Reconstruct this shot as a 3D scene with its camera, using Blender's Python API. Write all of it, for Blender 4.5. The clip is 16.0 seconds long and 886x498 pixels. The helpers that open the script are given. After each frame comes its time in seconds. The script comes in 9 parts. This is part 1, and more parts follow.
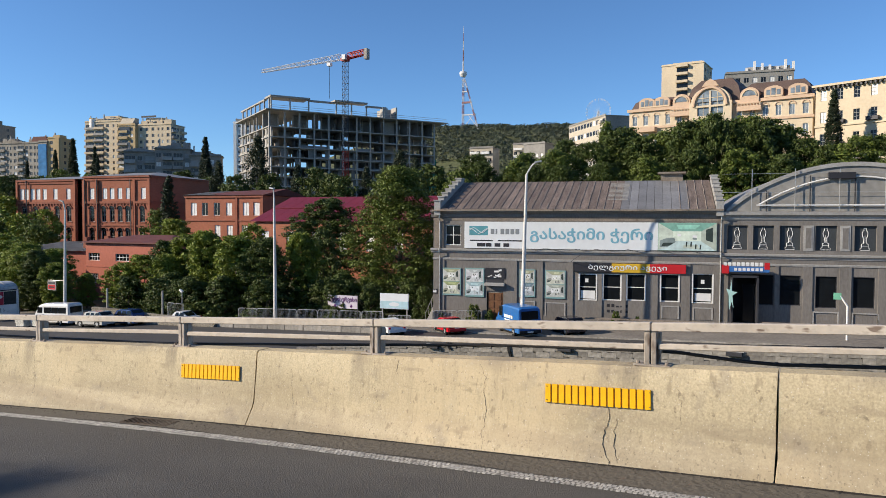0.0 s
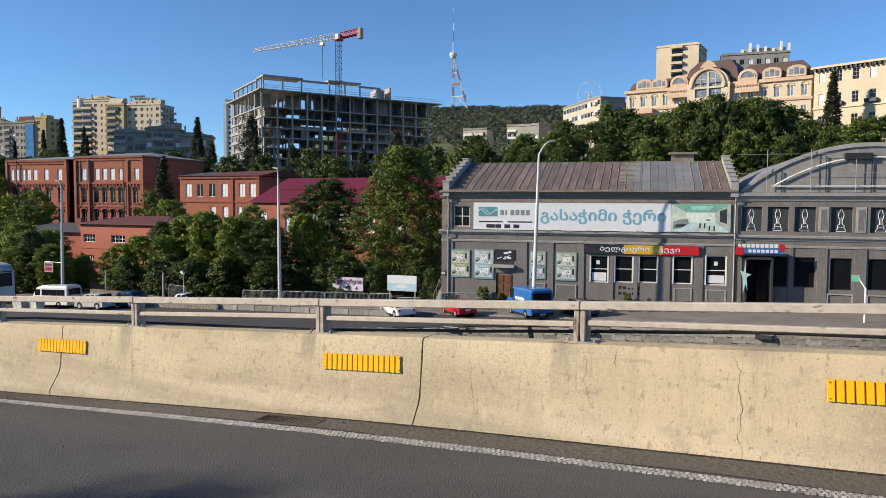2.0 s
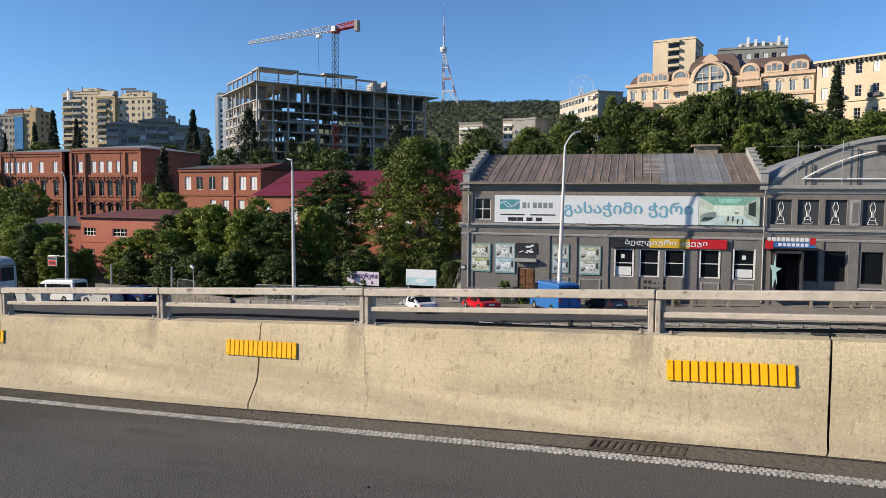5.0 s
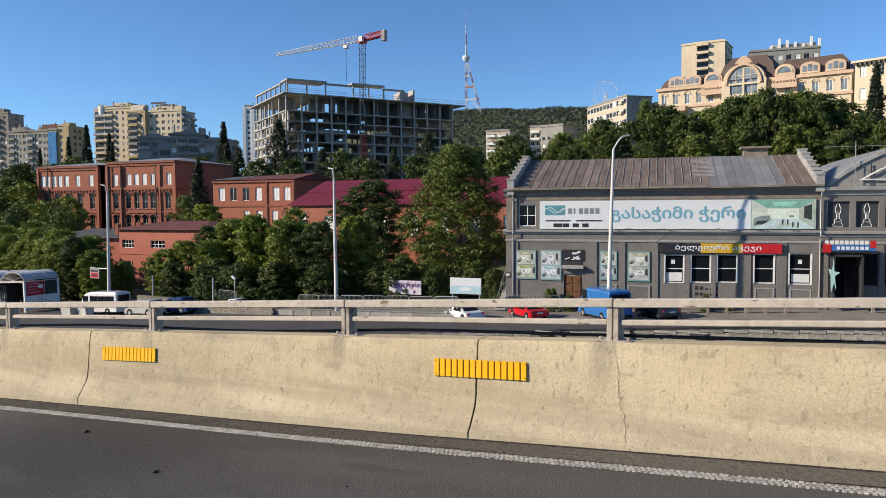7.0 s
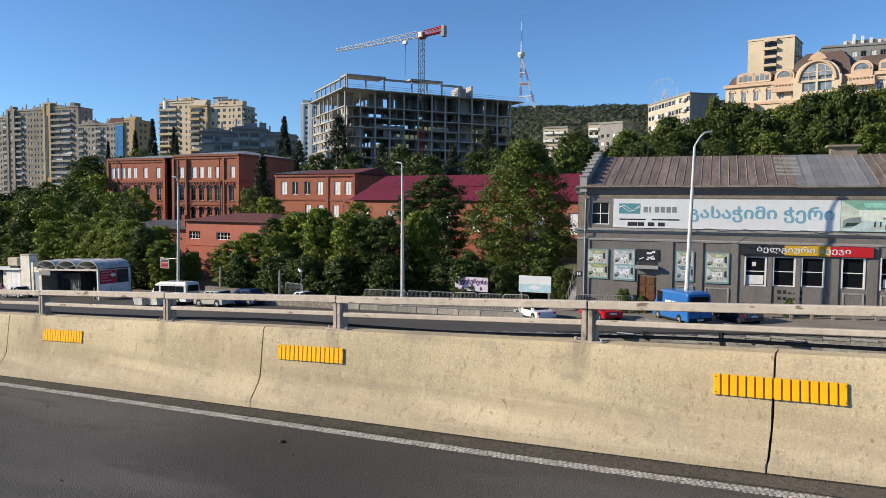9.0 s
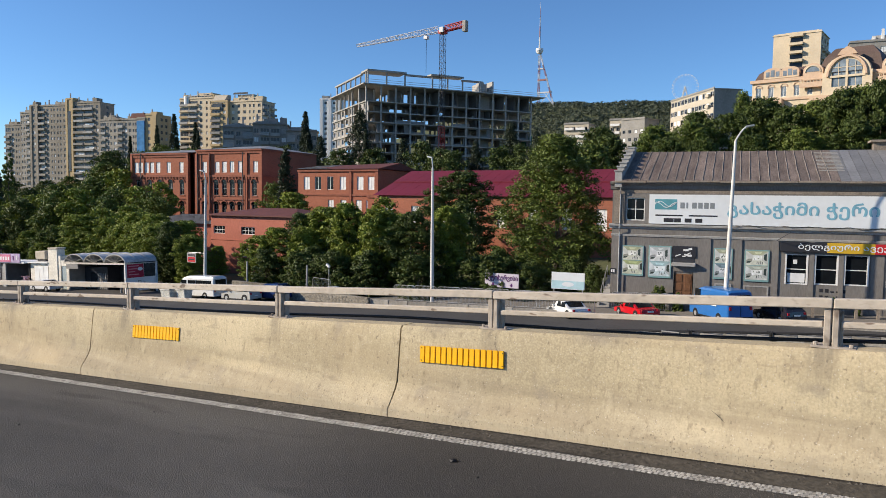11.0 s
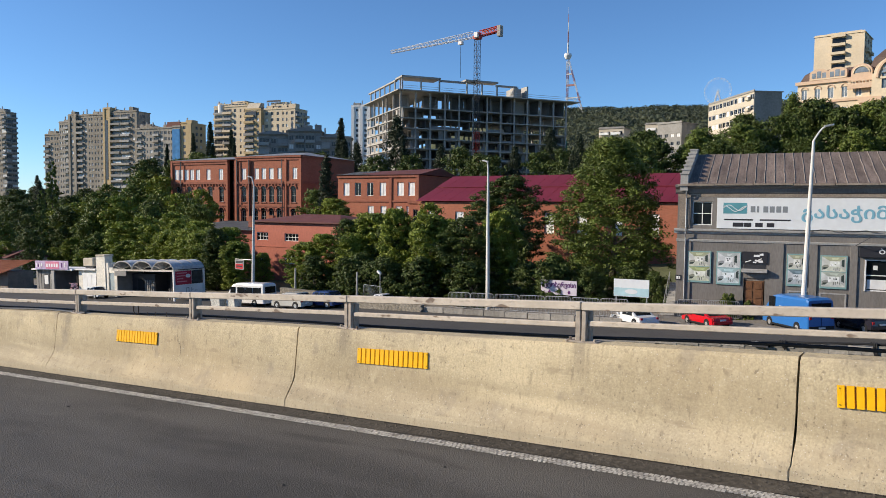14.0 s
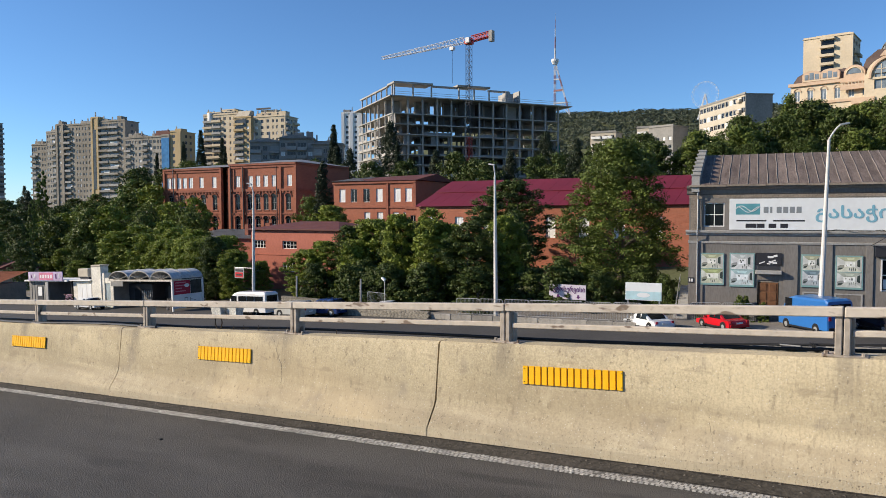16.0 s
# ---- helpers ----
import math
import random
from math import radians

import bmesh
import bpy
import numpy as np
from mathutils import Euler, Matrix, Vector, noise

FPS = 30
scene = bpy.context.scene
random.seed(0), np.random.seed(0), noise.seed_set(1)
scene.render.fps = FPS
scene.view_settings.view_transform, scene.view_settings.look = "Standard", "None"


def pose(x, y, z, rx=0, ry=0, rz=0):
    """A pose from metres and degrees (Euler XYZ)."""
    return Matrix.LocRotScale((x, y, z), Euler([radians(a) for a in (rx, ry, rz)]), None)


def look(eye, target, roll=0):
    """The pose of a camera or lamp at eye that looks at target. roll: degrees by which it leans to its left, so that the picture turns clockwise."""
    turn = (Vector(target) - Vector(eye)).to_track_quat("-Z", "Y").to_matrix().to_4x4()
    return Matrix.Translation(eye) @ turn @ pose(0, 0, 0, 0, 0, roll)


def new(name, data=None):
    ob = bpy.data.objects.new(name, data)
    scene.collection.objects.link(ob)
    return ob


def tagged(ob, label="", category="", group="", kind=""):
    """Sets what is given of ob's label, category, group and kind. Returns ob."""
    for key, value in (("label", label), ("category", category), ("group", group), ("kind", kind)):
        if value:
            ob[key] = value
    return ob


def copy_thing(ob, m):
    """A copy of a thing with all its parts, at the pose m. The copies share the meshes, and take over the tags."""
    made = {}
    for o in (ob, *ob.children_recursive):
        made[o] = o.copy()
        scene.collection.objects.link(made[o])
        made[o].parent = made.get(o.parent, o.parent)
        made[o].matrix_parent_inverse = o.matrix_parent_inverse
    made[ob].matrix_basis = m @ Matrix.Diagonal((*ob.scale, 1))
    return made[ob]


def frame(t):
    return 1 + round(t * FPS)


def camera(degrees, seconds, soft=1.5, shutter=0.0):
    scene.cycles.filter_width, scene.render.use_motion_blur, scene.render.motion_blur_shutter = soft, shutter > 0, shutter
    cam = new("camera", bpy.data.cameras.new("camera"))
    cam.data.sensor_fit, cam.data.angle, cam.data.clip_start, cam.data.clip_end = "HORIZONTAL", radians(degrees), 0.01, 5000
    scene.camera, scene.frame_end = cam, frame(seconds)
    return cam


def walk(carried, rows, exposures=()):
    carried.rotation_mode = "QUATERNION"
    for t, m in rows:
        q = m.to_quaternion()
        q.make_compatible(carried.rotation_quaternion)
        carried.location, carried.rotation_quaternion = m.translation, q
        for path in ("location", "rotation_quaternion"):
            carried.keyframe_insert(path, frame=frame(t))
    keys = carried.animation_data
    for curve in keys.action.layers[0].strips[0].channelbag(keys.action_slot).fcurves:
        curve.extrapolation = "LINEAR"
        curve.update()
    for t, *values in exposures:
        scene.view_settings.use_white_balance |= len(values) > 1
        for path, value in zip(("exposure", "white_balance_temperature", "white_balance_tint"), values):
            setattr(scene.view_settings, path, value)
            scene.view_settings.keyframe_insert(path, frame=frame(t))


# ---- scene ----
cam = camera(62.5, 16.0, soft=0.6)
PATH = [
    (0, (-0.015, 0.438, 2.217), (-0.93, 2.215, 2.147), 0.3),
    (0.5, (-0.537, 0.472, 2.169), (-1.444, 2.253, 2.082), 0.2),
    (1, (-1.119, 0.525, 2.128), (-2.018, 2.308, 2.024), 0.2),
    (1.5, (-1.622, 0.542, 2.086), (-2.517, 2.328, 1.975), 0.3),
    (2, (-2.17, 0.572, 2.062), (-3.057, 2.36, 1.944), 0.4),
    (2.5, (-2.675, 0.565, 2.013), (-3.554, 2.357, 1.891), 0.7),
    (3, (-3.205, 0.668, 1.98), (-4.071, 2.465, 1.85), 0.8),
    (3.5, (-3.742, 0.65, 1.932), (-4.599, 2.453, 1.796), 0.8),
    (4, (-4.335, 0.715, 1.886), (-5.188, 2.519, 1.745), 0.7),
    (6.3, (-6.816, 0.704, 1.753), (-7.7, 2.495, 1.643), -0.1),
    (6.5, (-7.017, 0.689, 1.748), (-7.909, 2.475, 1.639), -0.1),
    (7, (-7.543, 0.707, 1.716), (-8.463, 2.48, 1.607), -0.3),
    (7.5, (-8.037, 0.774, 1.698), (-8.989, 2.529, 1.587), -0.3),
    (8, (-8.525, 0.743, 1.665), (-9.514, 2.478, 1.553), -0.1),
    (8.5, (-8.987, 0.789, 1.623), (-10.007, 2.506, 1.507), 0.2),
    (9, (-9.49, 0.751, 1.615), (-10.53, 2.455, 1.497), 0.6),
    (11.3, (-11.431, 0.826, 1.464), (-12.514, 2.503, 1.333), 1.0),
    (11.5, (-11.645, 0.779, 1.462), (-12.727, 2.456, 1.327), 1.3),
    (12, (-12.171, 0.808, 1.413), (-13.264, 2.477, 1.271), 1.3),
    (12.5, (-12.687, 0.783, 1.393), (-13.789, 2.446, 1.25), 1.1),
    (13, (-13.226, 0.787, 1.362), (-14.342, 2.441, 1.225), 1.0),
    (13.5, (-13.783, 0.812, 1.358), (-14.913, 2.457, 1.232), 0.8),
    (14, (-14.299, 0.788, 1.316), (-15.439, 2.427, 1.204), 0.6),
    (14.5, (-14.811, 0.872, 1.272), (-15.946, 2.515, 1.173), 0.4),
    (15, (-15.31, 0.851, 1.237), (-16.433, 2.503, 1.146), 0.2),
    (15.5, (-15.782, 0.89, 1.192), (-16.898, 2.548, 1.101), 0.0),
    (16, (-16.298, 0.86, 1.175), (-17.415, 2.516, 1.08), -0.1),
]
walk(cam, [(t, look(eye, target, roll)) for t, eye, target, roll in PATH])


# ---- world and sun ----
SUN_TO = Vector((-0.745, -0.522, 0.415))
world = bpy.data.worlds.new("sky")
scene.world = world
world.use_nodes = True
wn = world.node_tree
sky = wn.nodes.new("ShaderNodeTexSky")
sky.sky_type, sky.sun_disc = "NISHITA", False
sky.sun_elevation, sky.sun_rotation = radians(24.5), radians(235)
sky.air_density, sky.dust_density, sky.ozone_density, sky.altitude = 0.85, 0.1, 6.5, 450
tint = wn.nodes.new("ShaderNodeMix")
tint.data_type, tint.blend_type = "RGBA", "MULTIPLY"
tint.inputs[0].default_value, tint.inputs[7].default_value = 1.0, (0.93, 1.0, 1.01, 1)
wn.links.new(sky.outputs[0], tint.inputs[6])
wn.links.new(tint.outputs[2], wn.nodes["Background"].inputs[0])
wn.nodes["Background"].inputs[1].default_value = 0.118
sun_data = bpy.data.lights.new("sun", "SUN")
sun_data.energy, sun_data.angle, sun_data.color = 5.0, radians(0.55), (1.0, 0.87, 0.70)
sun = new("sun", sun_data)
sun.matrix_world = look((0, 0, 60), Vector((0, 0, 60)) - SUN_TO)
scene.view_settings.exposure = 0.40


# ---- materials ----
def mat(name, col, rough=0.8, metal=0.0, var=0.25, fine=9.0, broad=0.6, bump=0.25, dark=0.5, spec=0.3, island=0.0, stretch=(1, 1, 1)):
    """A surface with grain and broad stains, at metre scale."""
    m = bpy.data.materials.new(name)
    m.use_nodes = True
    n, l = m.node_tree.nodes, m.node_tree.links
    b = n["Principled BSDF"]
    col = tuple(col[:3])
    b.inputs["Roughness"].default_value, b.inputs["Metallic"].default_value = rough, metal
    b.inputs["Specular IOR Level"].default_value = spec
    tc, mp = n.new("ShaderNodeTexCoord"), n.new("ShaderNodeMapping")
    mp.inputs["Scale"].default_value = stretch
    l.new(tc.outputs["Object"], mp.inputs[0])
    a, c = n.new("ShaderNodeTexNoise"), n.new("ShaderNodeTexNoise")
    a.inputs["Scale"].default_value, a.inputs["Detail"].default_value = fine, 6
    c.inputs["Scale"].default_value, c.inputs["Detail"].default_value = broad, 5
    l.new(mp.outputs[0], a.inputs[0]), l.new(mp.outputs[0], c.inputs[0])
    mix = n.new("ShaderNodeMath")
    mix.operation = "MULTIPLY_ADD"
    l.new(a.outputs[0], mix.inputs[0])
    mix.inputs[1].default_value = 0.5
    half = n.new("ShaderNodeMath")
    half.operation = "MULTIPLY"
    half.inputs[1].default_value = 0.5
    l.new(c.outputs[0], half.inputs[0]), l.new(half.outputs[0], mix.inputs[2])
    ramp = n.new("ShaderNodeValToRGB")
    e = ramp.color_ramp.elements
    e[0].position, e[1].position = 0.36, 0.64
    e[0].color = (*[x * (1 - var * dark * 2) for x in col], 1)
    e[1].color = (*[min(0.95, x * (1 + var)) for x in col], 1)
    l.new(mix.outputs[0], ramp.inputs[0])
    out = ramp.outputs[0]
    if island:
        g = n.new("ShaderNodeObjectInfo")
        hv = n.new("ShaderNodeHueSaturation")
        rng = n.new("ShaderNodeMapRange")
        rng.inputs[3].default_value, rng.inputs[4].default_value = 1 - island, 1 + island
        l.new(g.outputs["Random"], rng.inputs[0]), l.new(rng.outputs[0], hv.inputs["Value"])
        l.new(out, hv.inputs["Color"])
        out = hv.outputs[0]
    l.new(out, b.inputs["Base Color"])
    if bump:
        bp = n.new("ShaderNodeBump")
        bp.inputs["Strength"].default_value, bp.inputs["Distance"].default_value = bump, 0.03
        l.new(a.outputs[0], bp.inputs["Height"]), l.new(bp.outputs[0], b.inputs["Normal"])
    return m


def brick_mat(name, c1, c2, mortar, scale=1.0):
    """Brickwork: courses of 7.5 cm on walls seen from far off."""
    m = mat(name, c1, 0.9, var=0.3, fine=3.0, broad=0.25, bump=0.3)
    n, l = m.node_tree.nodes, m.node_tree.links
    b = n["Principled BSDF"]
    old = b.inputs["Base Color"].links[0].from_socket
    tc = n.new("ShaderNodeTexCoord")
    sep, add, comb = n.new("ShaderNodeSeparateXYZ"), n.new("ShaderNodeMath"), n.new("ShaderNodeCombineXYZ")
    l.new(tc.outputs["Object"], sep.inputs[0])
    l.new(sep.outputs[0], add.inputs[0]), l.new(sep.outputs[1], add.inputs[1])
    l.new(add.outputs[0], comb.inputs[0]), l.new(sep.outputs[2], comb.inputs[1])
    t = n.new("ShaderNodeTexBrick")
    t.inputs["Scale"].default_value = scale
    t.inputs["Brick Width"].default_value, t.inputs["Row Height"].default_value = 0.52, 0.15
    t.inputs["Mortar Size"].default_value = 0.012
    t.inputs["Color1"].default_value, t.inputs["Color2"].default_value, t.inputs["Mortar"].default_value = (*c1[:3], 1), (*c2[:3], 1), (*mortar[:3], 1)
    l.new(comb.outputs[0], t.inputs[0])
    mx = n.new("ShaderNodeMix")
    mx.data_type = "RGBA"
    mx.inputs[0].default_value = 0.55
    l.new(old, mx.inputs[6]), l.new(t.outputs[0], mx.inputs[7])
    l.new(mx.outputs[2], b.inputs["Base Color"])
    return m


def leaf_mat(name, col, var=0.45):
    m = bpy.data.materials.new(name)
    m.use_nodes = True
    n, l = m.node_tree.nodes, m.node_tree.links
    b = n["Principled BSDF"]
    b.inputs["Roughness"].default_value = 0.55
    b.inputs["Specular IOR Level"].default_value = 0.25
    g, ramp = n.new("ShaderNodeNewGeometry"), n.new("ShaderNodeValToRGB")
    e = ramp.color_ramp.elements
    e[0].color = (*[x * (1 - var) for x in col[:3]], 1)
    e[1].color = (col[0] * (1 + 1.1 * var), col[1] * (1 + 0.9 * var), col[2] * (1 + 0.3 * var), 1)
    tc, ns = n.new("ShaderNodeTexCoord"), n.new("ShaderNodeTexNoise")
    ns.inputs["Scale"].default_value = 0.55
    l.new(tc.outputs["Object"], ns.inputs[0])
    ad = n.new("ShaderNodeMath")
    ad.operation = "MULTIPLY_ADD"
    ad.inputs[1].default_value = 0.55
    l.new(g.outputs["Random Per Island"], ad.inputs[0])
    sb = n.new("ShaderNodeMath")
    sb.operation = "MULTIPLY_ADD"
    sb.inputs[1].default_value, sb.inputs[2].default_value = 1.4, -0.5
    l.new(ns.outputs[0], sb.inputs[0]), l.new(sb.outputs[0], ad.inputs[2])
    l.new(ad.outputs[0], ramp.inputs[0])
    l.new(ramp.outputs[0], b.inputs["Base Color"])
    tr, mx = n.new("ShaderNodeBsdfTranslucent"), n.new("ShaderNodeMixShader")
    mx.inputs[0].default_value = 0.12
    l.new(ramp.outputs[0], tr.inputs[0])
    l.new(b.outputs[0], mx.inputs[1]), l.new(tr.outputs[0], mx.inputs[2])
    l.new(mx.outputs[0], n["Material Output"].inputs[0])
    return m


def concrete_mat(name, col):
    """Cast concrete: grain, pores thickest near the foot, run-down streaks and broad weathering."""
    m = mat(name, col, 0.92, var=0.26, fine=62, broad=0.7, bump=0.0)
    n, l = m.node_tree.nodes, m.node_tree.links
    b = n["Principled BSDF"]
    state = {"out": b.inputs["Base Color"].links[0].from_socket}
    tc = n.new("ShaderNodeTexCoord")
    sep = n.new("ShaderNodeSeparateXYZ")
    l.new(tc.outputs["Object"], sep.inputs[0])

    def calc(op, *vals):
        k = n.new("ShaderNodeMath")
        k.operation = op
        for i, v in enumerate(vals):
            if isinstance(v, (int, float)):
                k.inputs[i].default_value = v
            else:
                l.new(v, k.inputs[i])
        return k.outputs[0]

    def ramp(v, lo, hi, amount=1.0):
        r = n.new("ShaderNodeMapRange")
        r.inputs[1].default_value, r.inputs[2].default_value, r.inputs[3].default_value, r.inputs[4].default_value = lo, hi, 0.0, amount
        l.new(v, r.inputs[0])
        return r.outputs[0]

    def tex(scale, stretch=(1, 1, 1), kind="noise", detail=6, move=0.0):
        mp = n.new("ShaderNodeMapping")
        mp.inputs["Scale"].default_value = stretch
        mp.inputs["Location"].default_value = (move, move, move)
        l.new(tc.outputs["Object"], mp.inputs[0])
        t = n.new("ShaderNodeTexNoise" if kind == "noise" else "ShaderNodeTexVoronoi")
        t.inputs["Scale"].default_value = scale
        if kind == "noise":
            t.inputs["Detail"].default_value = detail
        l.new(mp.outputs[0], t.inputs[0])
        return t.outputs[0]

    def tint(fac, colour):
        mx = n.new("ShaderNodeMix")
        mx.data_type = "RGBA"
        mx.inputs[7].default_value = (*colour, 1)
        l.new(fac, mx.inputs[0]), l.new(state["out"], mx.inputs[6])
        state["out"] = mx.outputs[2]

    # height above the road
    high = calc("SUBTRACT", calc("SUBTRACT", sep.outputs[2], 0.364), calc("MULTIPLY", sep.outputs[0], 0.0576))
    wob = calc("MULTIPLY_ADD", tex(2.6), 0.30, -0.15)
    foot = ramp(calc("ADD", high, wob), 0.34, 0.16)
    tint(calc("MULTIPLY", foot, 0.35), (0.40, 0.345, 0.26))
    # level bands of grey wash along the curve, warm and pale blotches
    band = calc("MULTIPLY", ramp(tex(1.0, (0.35, 1, 5.5)), 0.40, 0.60), ramp(high, 0.50, 0.34))
    tint(calc("MULTIPLY", band, 0.62), (0.27, 0.222, 0.15))
    tint(ramp(tex(0.8, (0.5, 1, 1.6), move=4.0), 0.50, 0.68, 0.55), (0.31, 0.245, 0.15))
    tint(ramp(tex(0.42), 0.50, 0.66, 0.5), (0.58, 0.46, 0.285))
    tint(ramp(tex(3.4, move=7.0), 0.60, 0.70, 0.45), (0.25, 0.215, 0.17))
    tint(ramp(tex(6.5, (1.4, 1, 0.8), move=1.0), 0.58, 0.74, 0.35), (0.60, 0.51, 0.345))
    # sparse scuffs, level scrapes, and the pale toe
    tint(ramp(tex(11.0, (1.7, 1, 0.8), move=12.0), 0.615, 0.69, 0.5), (0.22, 0.175, 0.115))
    tint(ramp(tex(4.0, (0.7, 1, 3.0), move=15.0), 0.62, 0.70, 0.42), (0.25, 0.20, 0.135))
    tint(ramp(tex(22.0, (1.3, 1, 1.0), move=18.0), 0.64, 0.71, 0.6), (0.16, 0.128, 0.088))
    tint(ramp(calc("ADD", high, calc("MULTIPLY", wob, 0.25)), 0.085, 0.06, 0.45), (0.50, 0.425, 0.30))
    # faint runs and short upright scratches
    tint(ramp(tex(2.2, (3.0, 1, 0.22)), 0.54, 0.78, 0.22), (0.19, 0.155, 0.115))
    tint(ramp(tex(16.0, (3.2, 1, 0.35), move=3.0), 0.56, 0.70, 0.24), (0.25, 0.205, 0.135))
    tint(ramp(tex(34.0, (2.0, 1, 0.6), move=6.0), 0.60, 0.70, 0.32), (0.22, 0.18, 0.13))
    tint(ramp(tex(45.0, move=8.0), 0.60, 0.74, 0.30), (0.62, 0.54, 0.40))
    # runs below the railing posts and below the top edge
    ph = calc("ABSOLUTE", calc("SUBTRACT", calc("FRACT", calc("ADD", calc("DIVIDE", calc("ADD", sep.outputs[0], 11.56), 2.575), 200.52)), 0.5))
    ragged = calc("MULTIPLY_ADD", tex(7.0, (5.0, 1, 0.25), move=5.0), 0.09, -0.045)
    run = calc("MULTIPLY", ramp(calc("ADD", ph, ragged), 0.052, 0.008), ramp(calc("ADD", high, calc("MULTIPLY", wob, 1.6)), 0.40, 0.80))
    tint(calc("MULTIPLY", run, 0.55), (0.145, 0.125, 0.10))
    lip = calc("MULTIPLY", ramp(high, 0.70, 0.81), ramp(tex(1.3, (1, 1, 0.3), move=9.0), 0.50, 0.66))
    tint(calc("MULTIPLY", lip, 0.5), (0.20, 0.175, 0.14))
    # pores of two sizes
    gate = calc("ADD", ramp(tex(2.9), 0.56, 0.70, 0.45), calc("MULTIPLY", ramp(calc("ADD", high, wob), 0.26, 0.10), 0.9))
    pore = calc("MINIMUM", calc("MULTIPLY", calc("ADD", ramp(tex(21.0, kind="v"), 0.17, 0.07), ramp(tex(44.0, kind="v", move=2.0), 0.19, 0.08)), gate), 1.0)
    tint(calc("MULTIPLY", pore, 0.62), (0.085, 0.068, 0.05))
    pale = ramp(tex(30.0, kind="v", move=11.0), 0.16, 0.06, 0.6)
    tint(pale, (0.62, 0.58, 0.50))
    l.new(state["out"], b.inputs["Base Color"])
    height = calc("SUBTRACT", tex(75, detail=4), calc("MULTIPLY", pore, 1.4))
    bp = n.new("ShaderNodeBump")
    bp.inputs["Strength"].default_value, bp.inputs["Distance"].default_value = 0.36, 0.008
    l.new(height, bp.inputs["Height"]), l.new(bp.outputs[0], b.inputs["Normal"])
    return m


M_ASPHALT = mat("asphalt", (0.054, 0.0505, 0.0465), 0.86, var=0.55, fine=95, broad=0.30, bump=0.5)


def speckle(m, scale, tint, amount, lo, hi, stretch=(1, 1, 1), kind="voronoi"):
    """Adds specks or worn patches of another tone to a surface."""
    n, l = m.node_tree.nodes, m.node_tree.links
    b = n["Principled BSDF"]
    old = b.inputs["Base Color"].links[0].from_socket
    tc, mp = n.new("ShaderNodeTexCoord"), n.new("ShaderNodeMapping")
    mp.inputs["Scale"].default_value = stretch
    l.new(tc.outputs["Object"], mp.inputs[0])
    t = n.new("ShaderNodeTexVoronoi" if kind == "voronoi" else "ShaderNodeTexNoise")
    t.inputs["Scale"].default_value = scale
    l.new(mp.outputs[0], t.inputs[0])
    r = n.new("ShaderNodeMapRange")
    r.inputs[1].default_value, r.inputs[2].default_value, r.inputs[4].default_value = lo, hi, amount
    l.new(t.outputs["Distance" if kind == "voronoi" else 0], r.inputs[0])
    mx = n.new("ShaderNodeMix")
    mx.data_type = "RGBA"
    mx.inputs[7].default_value = (*tint, 1)
    l.new(r.outputs[0], mx.inputs[0]), l.new(old, mx.inputs[6])
    l.new(mx.outputs[2], b.inputs["Base Color"])


speckle(M_ASPHALT, 70, (0.24, 0.225, 0.20), 0.85, 0.30, 0.10)
speckle(M_ASPHALT, 52, (0.018, 0.017, 0.016), 0.8, 0.26, 0.12, (1, 1.3, 1))
speckle(M_ASPHALT, 0.9, (0.10, 0.094, 0.086), 0.8, 0.50, 0.68, (0.25, 1.4, 1), "noise")
speckle(M_ASPHALT, 3.0, (0.045, 0.042, 0.04), 0.7, 0.58, 0.72, (0.3, 1.2, 1), "noise")


def bleached(m, tint, amount, x0, x1):
    """Mixes an older, paler surface in towards the east, with a ragged edge."""
    n, l = m.node_tree.nodes, m.node_tree.links
    b = n["Principled BSDF"]
    old = b.inputs["Base Color"].links[0].from_socket
    tc, sep, ns, ad, r, mx = (n.new("ShaderNode" + k) for k in ("TexCoord", "SeparateXYZ", "TexNoise", "Math", "MapRange", "Mix"))
    ns.inputs["Scale"].default_value = 0.5
    ad.operation, ad.inputs[1].default_value = "MULTIPLY_ADD", 5.0
    l.new(tc.outputs["Object"], sep.inputs[0]), l.new(tc.outputs["Object"], ns.inputs[0])
    l.new(ns.outputs[0], ad.inputs[0]), l.new(sep.outputs[0], ad.inputs[2])
    r.inputs[1].default_value, r.inputs[2].default_value, r.inputs[4].default_value = x0 + 2.5, x1 + 2.5, amount
    l.new(ad.outputs[0], r.inputs[0])
    mx.data_type = "RGBA"
    mx.inputs[7].default_value = (*tint, 1)
    l.new(r.outputs[0], mx.inputs[0]), l.new(old, mx.inputs[6]), l.new(mx.outputs[2], b.inputs["Base Color"])
    return m


bleached(M_ASPHALT, (0.105, 0.098, 0.088), 0.55, -13.0, -6.0)
M_ASPHALT_FAR = mat("far_asphalt", (0.064, 0.060, 0.056), 0.85, var=0.2, fine=5, broad=0.2, bump=0.1)
M_PAINT = mat("road_paint", (0.40, 0.385, 0.355), 0.7, var=0.4, fine=25, broad=6, bump=0.5)
M_CONC = concrete_mat("barrier_concrete", (0.468, 0.392, 0.254))
M_RAIL = mat("rail_paint", (0.475, 0.415, 0.34), 0.6, var=0.16, fine=12, broad=1.2, bump=0.2)
speckle(M_RAIL, 9.0, (0.13, 0.085, 0.06), 0.85, 0.645, 0.70, (0.6, 1, 1.6), "noise")
speckle(M_RAIL, 30.0, (0.30, 0.25, 0.20), 0.5, 0.60, 0.72, (0.5, 1, 1.0), "noise")
